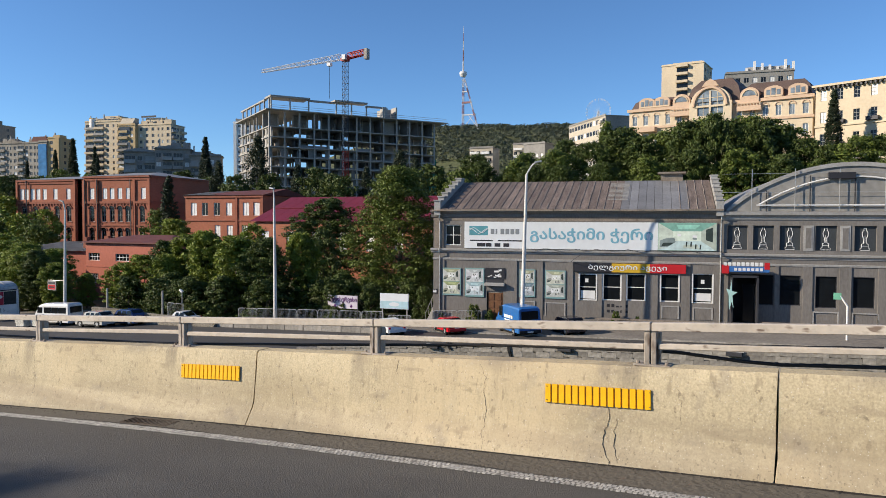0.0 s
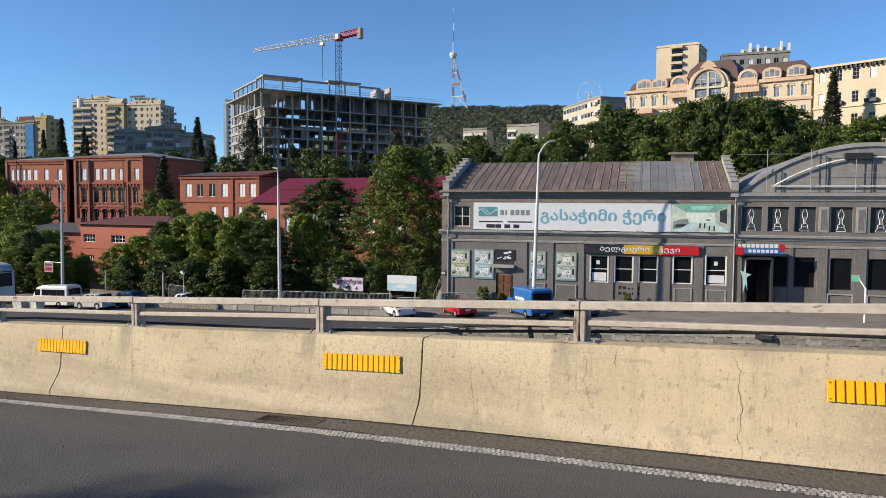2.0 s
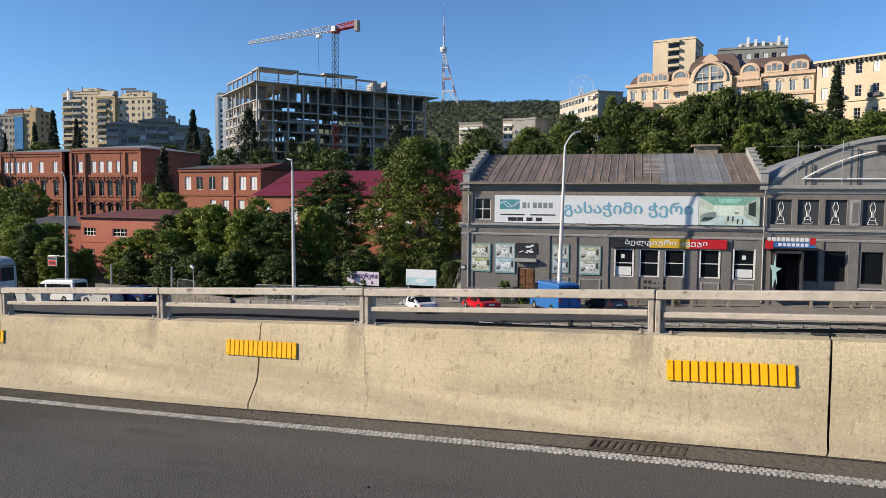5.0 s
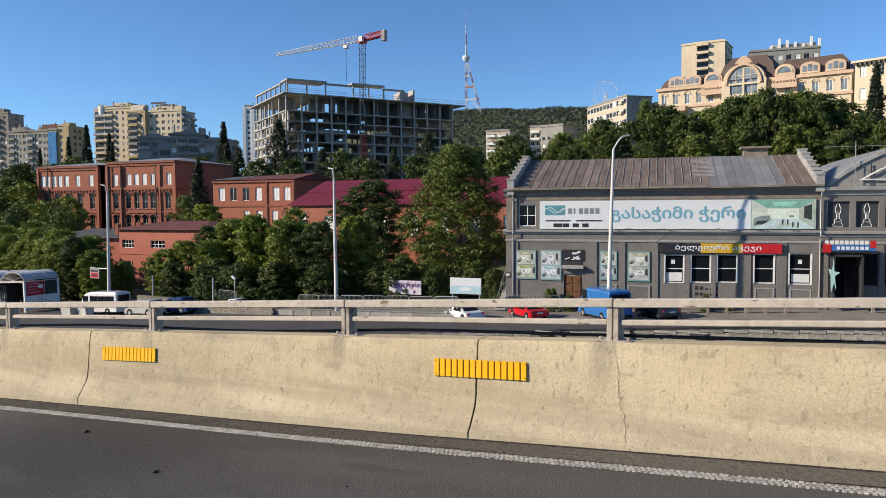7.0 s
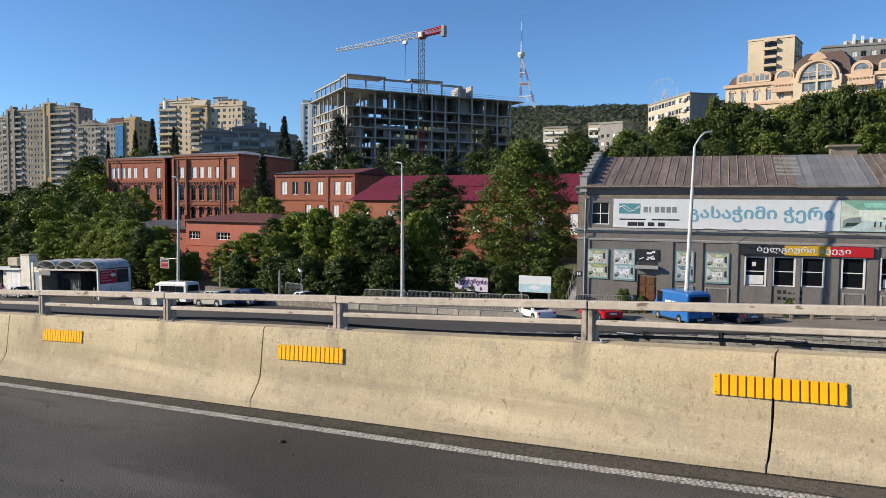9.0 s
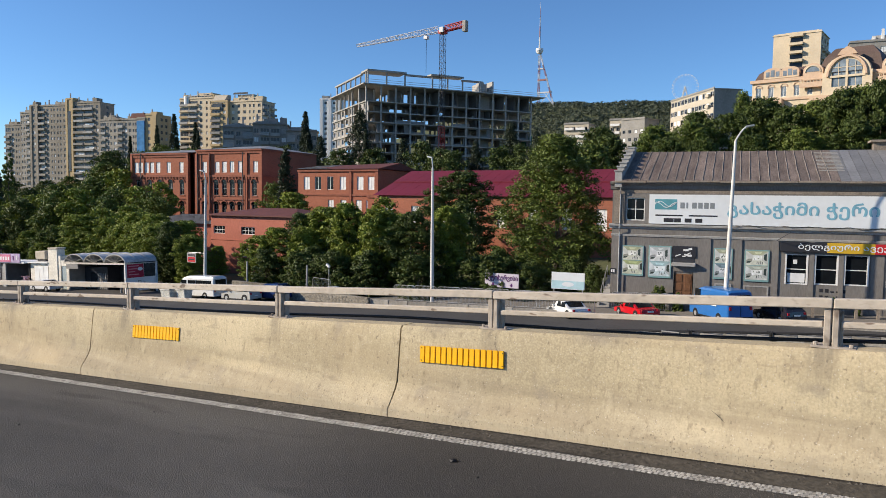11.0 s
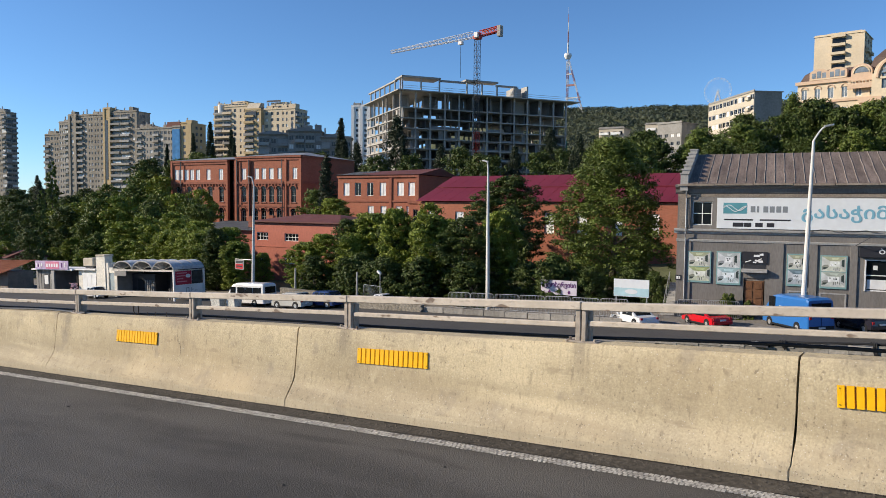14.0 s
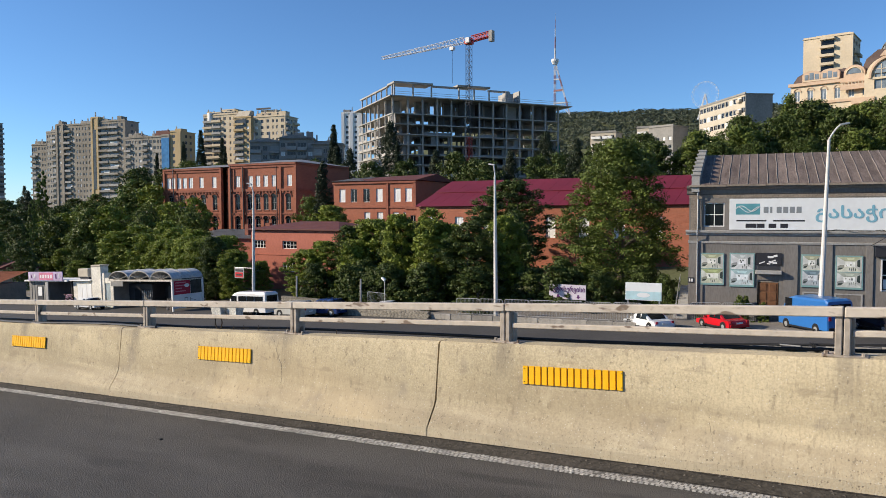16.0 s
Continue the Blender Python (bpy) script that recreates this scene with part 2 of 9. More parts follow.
M_POST = mat("post_paint", (0.36, 0.31, 0.255), 0.65, var=0.3, fine=14, broad=2, bump=0.3)
speckle(M_POST, 8.0, (0.10, 0.065, 0.045), 0.85, 0.60, 0.68, (1.5, 1, 0.6), "noise")
M_YELLOW = mat("yellow_panel", (0.82, 0.44, 0.003), 0.45, var=0.08, fine=20, broad=4, bump=0.05)
# panel yellow darkened: shade of the slat gaps put into the backing
M_BACKING = mat("amber_backing", (0.20, 0.085, 0.004), 0.5, var=0.2, fine=20, broad=4, bump=0.05)
M_BLACK = mat("black_rubber", (0.012, 0.012, 0.013), 0.6, var=0.2, bump=0.1)
M_GROUND = mat("dry_ground", (0.085, 0.095, 0.042), 0.95, var=0.4, fine=2.5, broad=0.1, bump=0.5)
M_PAVE = mat("pavement", (0.20, 0.18, 0.155), 0.9, var=0.25, fine=4, broad=0.3, bump=0.3)
M_STONE = mat("stone_block", (0.235, 0.22, 0.195), 0.9, var=0.35, fine=5, broad=0.8, bump=0.6, island=0.25)
M_GREYW = mat("grey_render", (0.185, 0.171, 0.155), 0.9, var=0.2, fine=5, broad=0.45, bump=0.25, stretch=(1.6, 1.6, 0.5))
M_GREYTRIM = mat("pale_grey_trim", (0.34, 0.33, 0.31), 0.8, var=0.18, fine=6, broad=0.8, bump=0.2)
M_OLDWOOD = mat("weathered_timber", (0.24, 0.20, 0.16), 0.85, var=0.3, fine=9, broad=1, bump=0.3)
M_WHITE = mat("white_paint", (0.74, 0.73, 0.70), 0.55, var=0.05, fine=6, broad=0.5, bump=0.05)
M_BANNER = mat("vinyl_banner", (0.70, 0.72, 0.72), 0.5, var=0.05, fine=2, broad=0.3, bump=0.05)
M_TEAL = mat("teal_letter", (0.19, 0.40, 0.49), 0.5, var=0.05, bump=0)
M_TEALD = mat("dark_teal", (0.10, 0.30, 0.34), 0.5, var=0.15, fine=1, bump=0)
M_INK = mat("dark_letter", (0.03, 0.03, 0.035), 0.5, var=0.05, bump=0)
M_RED = mat("red_vinyl", (0.50, 0.02, 0.025), 0.45, var=0.06, bump=0)
M_AMBER = mat("amber_vinyl", (0.62, 0.38, 0.03), 0.45, var=0.06, bump=0)
M_PURPLE = mat("purple_letter", (0.09, 0.02, 0.12), 0.5, var=0.05, bump=0)
M_ROOFB = mat("rusty_sheet", (0.165, 0.128, 0.105), 0.7, var=0.42, fine=5, broad=0.7, bump=0.3, island=0.16, stretch=(2.2, 0.5, 0.5))
M_SEAM = mat("pale_seam", (0.26, 0.215, 0.175), 0.65, var=0.35, fine=4, broad=1.5, bump=0.2)
speckle(M_ROOFB, 1.3, (0.075, 0.052, 0.042), 0.65, 0.54, 0.72, (2.5, 0.35, 0.4), "noise")
speckle(M_ROOFB, 7.0, (0.30, 0.27, 0.24), 0.5, 0.62, 0.74, (1.5, 0.6, 0.6), "noise")
M_ROOFG = mat("grey_sheet", (0.235, 0.23, 0.225), 0.55, 0.2, var=0.2, fine=5, broad=0.5, bump=0.2, island=0.14)
M_ROOFR = mat("crimson_sheet", (0.155, 0.016, 0.026), 0.5, var=0.12, fine=2, broad=0.2, bump=0.1)
M_ROOFM = mat("maroon_tile", (0.13, 0.045, 0.036), 0.7, var=0.2, fine=4, broad=0.4, bump=0.3)
M_BRICK = brick_mat("red_brick", (0.35, 0.125, 0.074), (0.245, 0.085, 0.05), (0.25, 0.13, 0.09))
M_BRICKD = mat("brick_moulding", (0.27, 0.10, 0.064), 0.9, var=0.25, fine=4, broad=0.6, bump=0.3)
M_SALMON = mat("salmon_render", (0.40, 0.135, 0.092), 0.9, var=0.16, fine=3, broad=0.25, bump=0.15)
M_GLASS = mat("dark_glass", (0.010, 0.012, 0.014), 0.12, var=0.3, fine=0.7, broad=0.2, bump=0.02, spec=0.3)
M_BLIND = mat("boarded_white", (0.72, 0.72, 0.70), 0.7, var=0.12, fine=1.2, broad=0.7, bump=0.05)
M_OCHRE = mat("ochre_render", (0.44, 0.335, 0.19), 0.9, var=0.10, fine=1.5, broad=0.12, bump=0.1)
M_CREAM = mat("cream_render", (0.57, 0.475, 0.34), 0.9, var=0.10, fine=1.5, broad=0.15, bump=0.1)
M_PEACH = mat("peach_stone", (0.54, 0.39, 0.275), 0.9, var=0.10, fine=1.5, broad=0.15, bump=0.1)
M_PALE = mat("pale_render", (0.47, 0.415, 0.325), 0.9, var=0.12, fine=1.5, broad=0.12, bump=0.1)
M_GREYB = mat("grey_block", (0.26, 0.25, 0.23), 0.9, var=0.2, fine=1.5, broad=0.15, bump=0.1)
M_BARE = mat("bare_concrete", (0.36, 0.342, 0.312), 0.9, var=0.18, fine=2, broad=0.15, bump=0.2)
M_MANS = mat("brown_mansard", (0.105, 0.072, 0.06), 0.7, var=0.2, fine=3, broad=0.3, bump=0.2)
M_BLUEG = mat("blue_glass", (0.05, 0.16, 0.34), 0.1, var=0.3, fine=0.5, broad=0.1, bump=0.02, spec=0.6)
M_STEEL = mat("galvanised_steel", (0.45, 0.45, 0.44), 0.45, 0.6, var=0.12, fine=20, bump=0.05)
M_POLE = mat("white_pole_paint", (0.62, 0.60, 0.56), 0.5, var=0.12, fine=8, broad=0.8, bump=0.05)
M_CRANEW = mat("white_steel", (0.66, 0.66, 0.66), 0.5, var=0.05, bump=0)
M_CRANER = mat("red_steel", (0.42, 0.045, 0.03), 0.5, var=0.1, bump=0)
M_DGREY = mat("dark_grey_metal", (0.055, 0.055, 0.06), 0.5, 0.3, var=0.2, bump=0.05)
M_BARK = mat("bark", (0.10, 0.08, 0.06), 0.95, var=0.35, fine=6, broad=1, bump=0.7)
M_LEAF = leaf_mat("leaf_green", (0.104, 0.143, 0.030))
M_LEAFL = leaf_mat("leaf_light", (0.178, 0.226, 0.036))
M_LEAFD = leaf_mat("leaf_dark", (0.066, 0.096, 0.024))
M_CONIF = leaf_mat("needle", (0.028, 0.042, 0.022), 0.35)
# ridge woods: leaf green greyed a little, distance haze mixed into it
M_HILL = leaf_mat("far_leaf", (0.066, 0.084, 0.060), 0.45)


# ---- building helpers ----
def thing(name, m, label, category, group="", kind=""):
    ob = new(name)
    ob.matrix_basis = m if isinstance(m, Matrix) else pose(*m)
    ob.empty_display_size = 0.2
    return tagged(ob, label, category, group, kind)


def finish(bm, name, material, recalc=True):
    if recalc:
        bmesh.ops.recalc_face_normals(bm, faces=bm.faces)
    me = bpy.data.meshes.new(name)
    bm.to_mesh(me)
    bm.free()
    for x in material if isinstance(material, (list, tuple)) else [material]:
        me.materials.append(x)
    return me


def part(name, bm, material, parent=None, label="", m=None):
    """Links a bmesh, or a ready mesh, as one mesh object under a thing or a part."""
    me = bm if isinstance(bm, bpy.types.Mesh) else finish(bm, name, material)
    ob = new(name, me)
    if parent is not None:
        ob.parent = parent
    if m is not None:
        ob.matrix_basis = m
    return tagged(ob, label)


def setting(name, bm, material, label, category="", m=None):
    return tagged(part(name, bm, material, None, "", m), label, category or name.rstrip("_0123456789").replace("_", " "), "", "structure")


def bx(bm, x0, x1, y0, y1, z0, z1, bevel=0.0):
    v = [bm.verts.new((x, y, z)) for x in (x0, x1) for y in (y0, y1) for z in (z0, z1)]
    f = [bm.faces.new([v[i] for i in q]) for q in ((0, 1, 3, 2), (4, 6, 7, 5), (0, 4, 5, 1), (2, 3, 7, 6), (0, 2, 6, 4), (1, 5, 7, 3))]
    if bevel:
        bmesh.ops.bevel(bm, geom=list({e for q in f for e in q.edges}), offset=bevel, segments=1, affect="EDGES")
    return bm


def box(x0, x1, y0, y1, z0, z1, bevel=0.0):
    return bx(bmesh.new(), x0, x1, y0, y1, z0, z1, bevel)


def tube(bm, a, b, r0, r1=None, sides=8, caps=True):
    a, b = Vector(a), Vector(b)
    r1 = r0 if r1 is None else r1
    q = (b - a).to_track_quat("Z", "Y")
    ra, rb = [], []
    for i in range(sides):
        w = 2 * math.pi * i / sides
        d = q @ Vector((math.cos(w), math.sin(w), 0))
        ra.append(bm.verts.new(a + d * r0)), rb.append(bm.verts.new(b + d * r1))
    for i in range(sides):
        bm.faces.new((ra[i], ra[(i + 1) % sides], rb[(i + 1) % sides], rb[i]))
    if caps:
        bm.faces.new(ra[::-1]), bm.faces.new(rb)
    return bm


def path_tube(bm, pts, r, sides=6):
    """A round bar swept along a line of points, as one closed skin."""
    pts = [Vector(p) for p in pts]
    loop = (pts[0] - pts[-1]).length < 1e-6
    rings = []
    side = None
    for i, p in enumerate(pts):
        a, b = pts[max(i - 1, 0)], pts[min(i + 1, len(pts) - 1)]
        if loop and i in (0, len(pts) - 1):
            a, b = pts[-2], pts[1]
        d = (b - a).normalized()
        if side is None:
            side = d.cross(Vector((0, 1, 0.01))) if abs(d.y) < 0.9 else d.cross(Vector((1, 0, 0)))
        side = (side - d * side.dot(d)).normalized()
        up_ = d.cross(side)
        rings.append([bm.verts.new(p + (side * math.cos(2 * math.pi * k / sides) + up_ * math.sin(2 * math.pi * k / sides)) * r) for k in range(sides)])
    for a, b in zip(rings, rings[1:]):
        for k in range(sides):
            bm.faces.new((a[k], a[(k + 1) % sides], b[(k + 1) % sides], b[k]))
    bm.faces.new(rings[0][::-1]), bm.faces.new(rings[-1])
    return bm


def prism(bm, outline, y0, y1):
    """A solid from an outline of (x, z), from y0 to y1."""
    a = [bm.verts.new((x, y0, z)) for x, z in outline]
    b = [bm.verts.new((x, y1, z)) for x, z in outline]
    bm.faces.new(a), bm.faces.new(b[::-1])
    for i in range(len(a)):
        j = (i + 1) % len(a)
        bm.faces.new((a[i], b[i], b[j], a[j]))
    return bm


def holed(bm, x0, x1, z0, z1, y, t, holes):
    """A wall of thickness t in the plane y, with real openings (x0, x1, z0, z1)."""
    xs = sorted({x0, x1, *[h[0] for h in holes], *[h[1] for h in holes]})
    zs = sorted({z0, z1, *[h[2] for h in holes], *[h[3] for h in holes]})
    xs, zs = [x for x in xs if x0 <= x <= x1], [z for z in zs if z0 <= z <= z1]

    def solid(i, k):
        if i < 0 or k < 0 or i >= len(xs) - 1 or k >= len(zs) - 1:
            return False
        cx, cz = (xs[i] + xs[i + 1]) / 2, (zs[k] + zs[k + 1]) / 2
        return not any(h[0] < cx < h[1] and h[2] < cz < h[3] for h in holes)

    for i in range(len(xs) - 1):
        for k in range(len(zs) - 1):
            if not solid(i, k):
                continue
            a, b, c, d = xs[i], xs[i + 1], zs[k], zs[k + 1]
            q = lambda p: bm.faces.new([bm.verts.new(v) for v in p])
            q(((a, y, c), (b, y, c), (b, y, d), (a, y, d)))
            q(((a, y + t, c), (a, y + t, d), (b, y + t, d), (b, y + t, c)))
            if not solid(i - 1, k):
                q(((a, y, c), (a, y, d), (a, y + t, d), (a, y + t, c)))
            if not solid(i + 1, k):
                q(((b, y, c), (b, y + t, c), (b, y + t, d), (b, y, d)))
            if not solid(i, k - 1):
                q(((a, y, c), (a, y + t, c), (b, y + t, c), (b, y, c)))
            if not solid(i, k + 1):
                q(((a, y, d), (b, y, d), (b, y + t, d), (a, y + t, d)))
    return bm


def wall_part(name, parent, x0, x1, z0, z1, holes, material, t=0.35, y=0.0, m=None, label=""):
    bm = holed(bmesh.new(), x0, x1, z0, z1, y, t, holes)
    me = finish(bm, name, material, recalc=False)
    return part(name, me, material, parent, label, m)


WINDOW_CACHE = {}


def window(parent, x, z, w, h, y=0.12, frame_mat=None, pane_mat=None, bars=(1, 1), fr=0.07, m=None, label=""):
    """A framed window in the opening whose lower corner is (x, z): frame, with its pane as a sub-part."""
    frame_mat, pane_mat = frame_mat or M_WHITE, pane_mat or M_GLASS
    key = (round(w, 2), round(h, 2), frame_mat.name, pane_mat.name, bars, fr)
    if key not in WINDOW_CACHE:
        b, q = bmesh.new(), fr * 0.4
        xs = [(w * i / bars[0] + (q if i else fr), w * (i + 1) / bars[0] - (q if i + 1 < bars[0] else fr)) for i in range(bars[0])]
        zs = [(h * i / bars[1] + (q if i else fr), h * (i + 1) / bars[1] - (q if i + 1 < bars[1] else fr)) for i in range(bars[1])]
        holed(b, 0, w, 0, h, 0.0, 0.07, [(a, c, d, e) for a, c in xs for d, e in zs])
        bmesh.ops.remove_doubles(b, verts=b.verts, dist=0.0005)
        WINDOW_CACHE[key] = (finish(b, "window", frame_mat), finish(box(fr * 0.5, w - fr * 0.5, 0.03, 0.045, fr * 0.5, h - fr * 0.5), "pane", pane_mat))
    fm, pm = WINDOW_CACHE[key]
    mm = Matrix.Translation((x, y, z))
    ob = part("window", fm, None, parent, label, (m @ mm) if m is not None else mm)
    part("pane", pm, None, ob)
    return ob


def words(text, x, z, height, width, material, parent, y=-0.01, bold=0.0, m=None, label=""):
    """Lettering with the built-in font, set to a height and a width, as one mesh."""
    cu = bpy.data.curves.new("words", "FONT")
    cu.body, cu.extrude = text, 0.004
    tmp = bpy.data.objects.new("words", cu)
    scene.collection.objects.link(tmp)
    me = bpy.data.meshes.new_from_object(tmp.evaluated_get(bpy.context.evaluated_depsgraph_get()))
    bpy.data.objects.remove(tmp), bpy.data.curves.remove(cu)
    co = np.array([v.co[:] for v in me.vertices]) if len(me.vertices) else np.zeros((1, 3))
    lo, hi = co.min(0), co.max(0)
    sx, sz = width / max(hi[0] - lo[0], 1e-6), height / max(hi[1] - lo[1], 1e-6)
    me.transform(Matrix(((sx, 0, 0, x - lo[0] * sx), (0, 0, -1, y), (0, sz, 0, z - lo[1] * sz), (0, 0, 0, 1))))
    if bold:
        bm = bmesh.new()
        bm.from_mesh(me)
        for k in range(1, 4):
            dup = bmesh.ops.duplicate(bm, geom=[f for f in bm.faces if k == 1 or f.tag])["geom"] if k == 1 else []
            if k == 1:
                first = [g for g in dup if isinstance(g, bmesh.types.BMVert)]
                bmesh.ops.translate(bm, verts=first, vec=(bold, -0.003, 0))
        more = bmesh.new()
        more.from_mesh(me)
        bmesh.ops.translate(more, verts=more.verts, vec=(bold * 0.5, -0.006, bold * 0.7))
        tmp_me = bpy.data.meshes.new("tmp")
        more.to_mesh(tmp_me)
        bm.from_mesh(tmp_me)
        bm.to_mesh(me)
        bm.free(), more.free()
        bpy.data.meshes.remove(tmp_me)
    me.materials.clear()
    me.materials.append(material)
    return part("lettering", me, None, parent, label, m)


# ---- ground levels ----
def road_z(x):
    return 0.364 + 0.0576 * max(-120.0, min(60.0, x))


def asphalt_z(x):
    """The carriageway: resurfaced thicker towards the east."""
    return road_z(x) - 0.022 + 0.088 * smooth(-12.5, -4.5, x)


def far_z(x):
    """The street in front of the houses falls away to the west."""
    return -6.55 + 0.038 * max(-170.0, min(60.0, x))


def smooth(a, b, t):
    t = max(0.0, min(1.0, (t - a) / (b - a)))
    return t * t * (3 - 2 * t)


def ground_z(x, y):
    low = road_z(x) - 8.2
    if y < 7.2:
        return road_z(x) - 0.12 if y > -14 else road_z(x) - 0.12 - 0.5 * smooth(-14, -40, y)
    if y < (43 if x > -36 else 36):
        return low + (road_z(x) - 0.5 - low) * (1 - smooth(7.2, 7.5, y))
    base = far_z(x) - 0.05
    if y < 66:
        return base
    hill = 0.02 * (min(y, 78) - 66) + 0.125 * max(0, min(y, 320) - 78) * smooth(-800, -200, x)
    rise = 296 * (1 - 0.00030 * max(0.0, min(900.0, x + 900))) * math.exp(-((y - 2000) / 640.0) ** 2) * smooth(-1750, -1050, x) if y > 300 else 0
    rough_h = 9 * noise.noise(Vector((x / 90.0, y / 90.0, 0.3))) * smooth(500, 1100, y)
    return base + hill + rise + rough_h


def bend(x):
    return 0.0018 if x > -11.5 else 0.0010


def barrier_y(x):
    """The line of the parapet: a slow bend."""
    c = max(-34.0, min(14.0, x))
    return 6.17 - bend(c) * (c + 11.5) ** 2 - 2 * bend(c) * (c + 11.5) * (x - c)


# ---- ground, roads ----
def grid_mesh(xs, ys, zf):
    verts = [(x, y, zf(x, y)) for y in ys for x in xs]
    nx = len(xs)
    faces = [(j * nx + i, j * nx + i + 1, (j + 1) * nx + i + 1, (j + 1) * nx + i) for j in range(len(ys) - 1) for i in range(nx - 1)]
    me = bpy.data.meshes.new("ground")
    me.from_pydata(verts, [], faces)
    return me


gx = [-6000, -4500, -3500, -2800, -2400] + list(range(-2000, -440, 40)) + list(range(-440, -200, 20)) + list(range(-200, 61, 6)) + [80, 120, 200, 320, 500, 800, 1300, 2200, 4000]
gy = [-3000, -1500, -700, -300, -120, -60, -40, -30, -22, -14, -8, 0, 6, 7.2, 7.5, 12, 20, 30, 35.9, 36.0, 42.9, 43.0, 50, 58, 66, 72, 78] + list(range(84, 330, 8)) + list(range(340, 2300, 36)) + [2500, 3000, 3800, 4900]
ground_me = grid_mesh(gx, gy, ground_z)
ground_me.materials.append(M_GROUND)
setting("ground", ground_me, None, "dry grassy ground sloping down beside the roads and up the hill")


def strip(xs, y0, y1, zf, z_up, ny=1):
    """A sheet between two lines y0(x) and y1(x)."""
    bm = bmesh.new()
    rows = [[bm.verts.new((x, y0(x) + (y1(x) - y0(x)) * j / ny, zf(x) + z_up)) for j in range(ny + 1)] for x in xs]
    for a, b in zip(rows, rows[1:]):
        for j in range(ny):
            bm.faces.new((a[j], b[j], b[j + 1], a[j + 1]))
    return bm


RX = [x * 1.0 for x in range(-110, 51, 2)]
RX_FAR = [x * 1.0 for x in range(-200, 51, 2)]
setting("road", strip(RX, lambda x: barrier_y(x) - 14.5, lambda x: barrier_y(x) + 0.05, asphalt_z, 0.0), M_ASPHALT, "grey worn asphalt carriageway beside the concrete barrier", "road")
setting("road_far", strip(RX_FAR, lambda x: 43.45 if x > -35 else 36.1, lambda x: 59.4, far_z, 0.0), M_ASPHALT_FAR, "grey asphalt street in front of the old houses", "road")
setting("pavement", strip([x for x in RX_FAR if x < 40], lambda x: 59.4, lambda x: 66.5 + 0.19 * (x + 31) if x > -31 else 66.5, far_z, 0.05), M_PAVE, "worn paved verge in front of the houses", "pavement")
kerb = bmesh.new()
for x in range(-170, 40, 2):
    prism_z = far_z(x + 1)
    bx(kerb, x + 0.01, x + 1.99, 59.25, 59.45, prism_z - 0.1, prism_z + 0.13)
setting("kerb", kerb, M_STONE, "grey stone kerb along the street", "kerb")


def line_y(x):
    return 5.83 - (0.0025 if x > -12.5 else 0.0008) * (x + 12.5) ** 2


# profiled lane line: rows of raised thermoplastic dashes set close together
mark = bmesh.new()
rngm = random.Random(3)
x = -32.0
while x < 4.0:
    for k in range(3):
        y0 = line_y(x) + (k - 1.5) * 0.038
        if rngm.random() < 0.99:
            ox = 0.020 * (k % 2)
            z0 = asphalt_z(x + ox)
            jx, jy = rngm.uniform(-0.004, 0.004), rngm.uniform(-0.004, 0.004)
            bx(mark, x + ox + jx, x + ox + jx + rngm.uniform(0.020, 0.029), y0 + jy, y0 + jy + 0.035, z0 - 0.003, z0 + rngm.uniform(0.005, 0.009))
    x += 0.040
thin = strip([x * 0.5 for x in range(-70, 12)], lambda x: line_y(x) - 0.058, lambda x: line_y(x) + 0.058, asphalt_z, 0.004)
lane = setting("road_marking", thin, mat("worn_road_paint", (0.20, 0.192, 0.178), 0.8, var=0.45, fine=14, broad=2.5, bump=0.4), "worn white ribbed edge line on the asphalt", "road marking")
tagged(part("rib", mark, M_PAINT, lane, "raised white ribs of the edge line"), kind="stuff")

# strip of dust along the foot of the barrier
setting("verge_dust", strip([x * 0.5 for x in range(-70, 12)], lambda x: line_y(x) + 0.075 + 0.02 * math.sin(x * 1.7) + 0.015 * math.sin(x * 4.1), lambda x: barrier_y(x) + 0.03, asphalt_z, 0.005),
        bleached(mat("gutter_dust", (0.056, 0.050, 0.042), 0.95, var=0.45, fine=20, broad=2.5, bump=0.6), (0.125, 0.112, 0.092), 0.75, -13.0, -8.0), "grey dust gathered along the barrier's foot", "dust")

# ---- concrete barrier, in five metre lengths ----
PROFILE = [(0.0, -0.06), (0.0, 0.06), (0.012, 0.10), (0.060, 0.168), (0.104, 0.235), (0.128, 0.295), (0.142, 0.40), (0.163, 0.60), (0.184, 0.79), (0.205, 0.815), (0.395, 0.815), (0.41, 0.80), (0.45, 0.25), (0.52, 0.05), (0.52, -0.06)]
JOINTS = [-34.4, -29.4, -24.78, -20.0, -15.13, -10.14, -5.2, -0.25, 4.7, 9.7, 14.6]


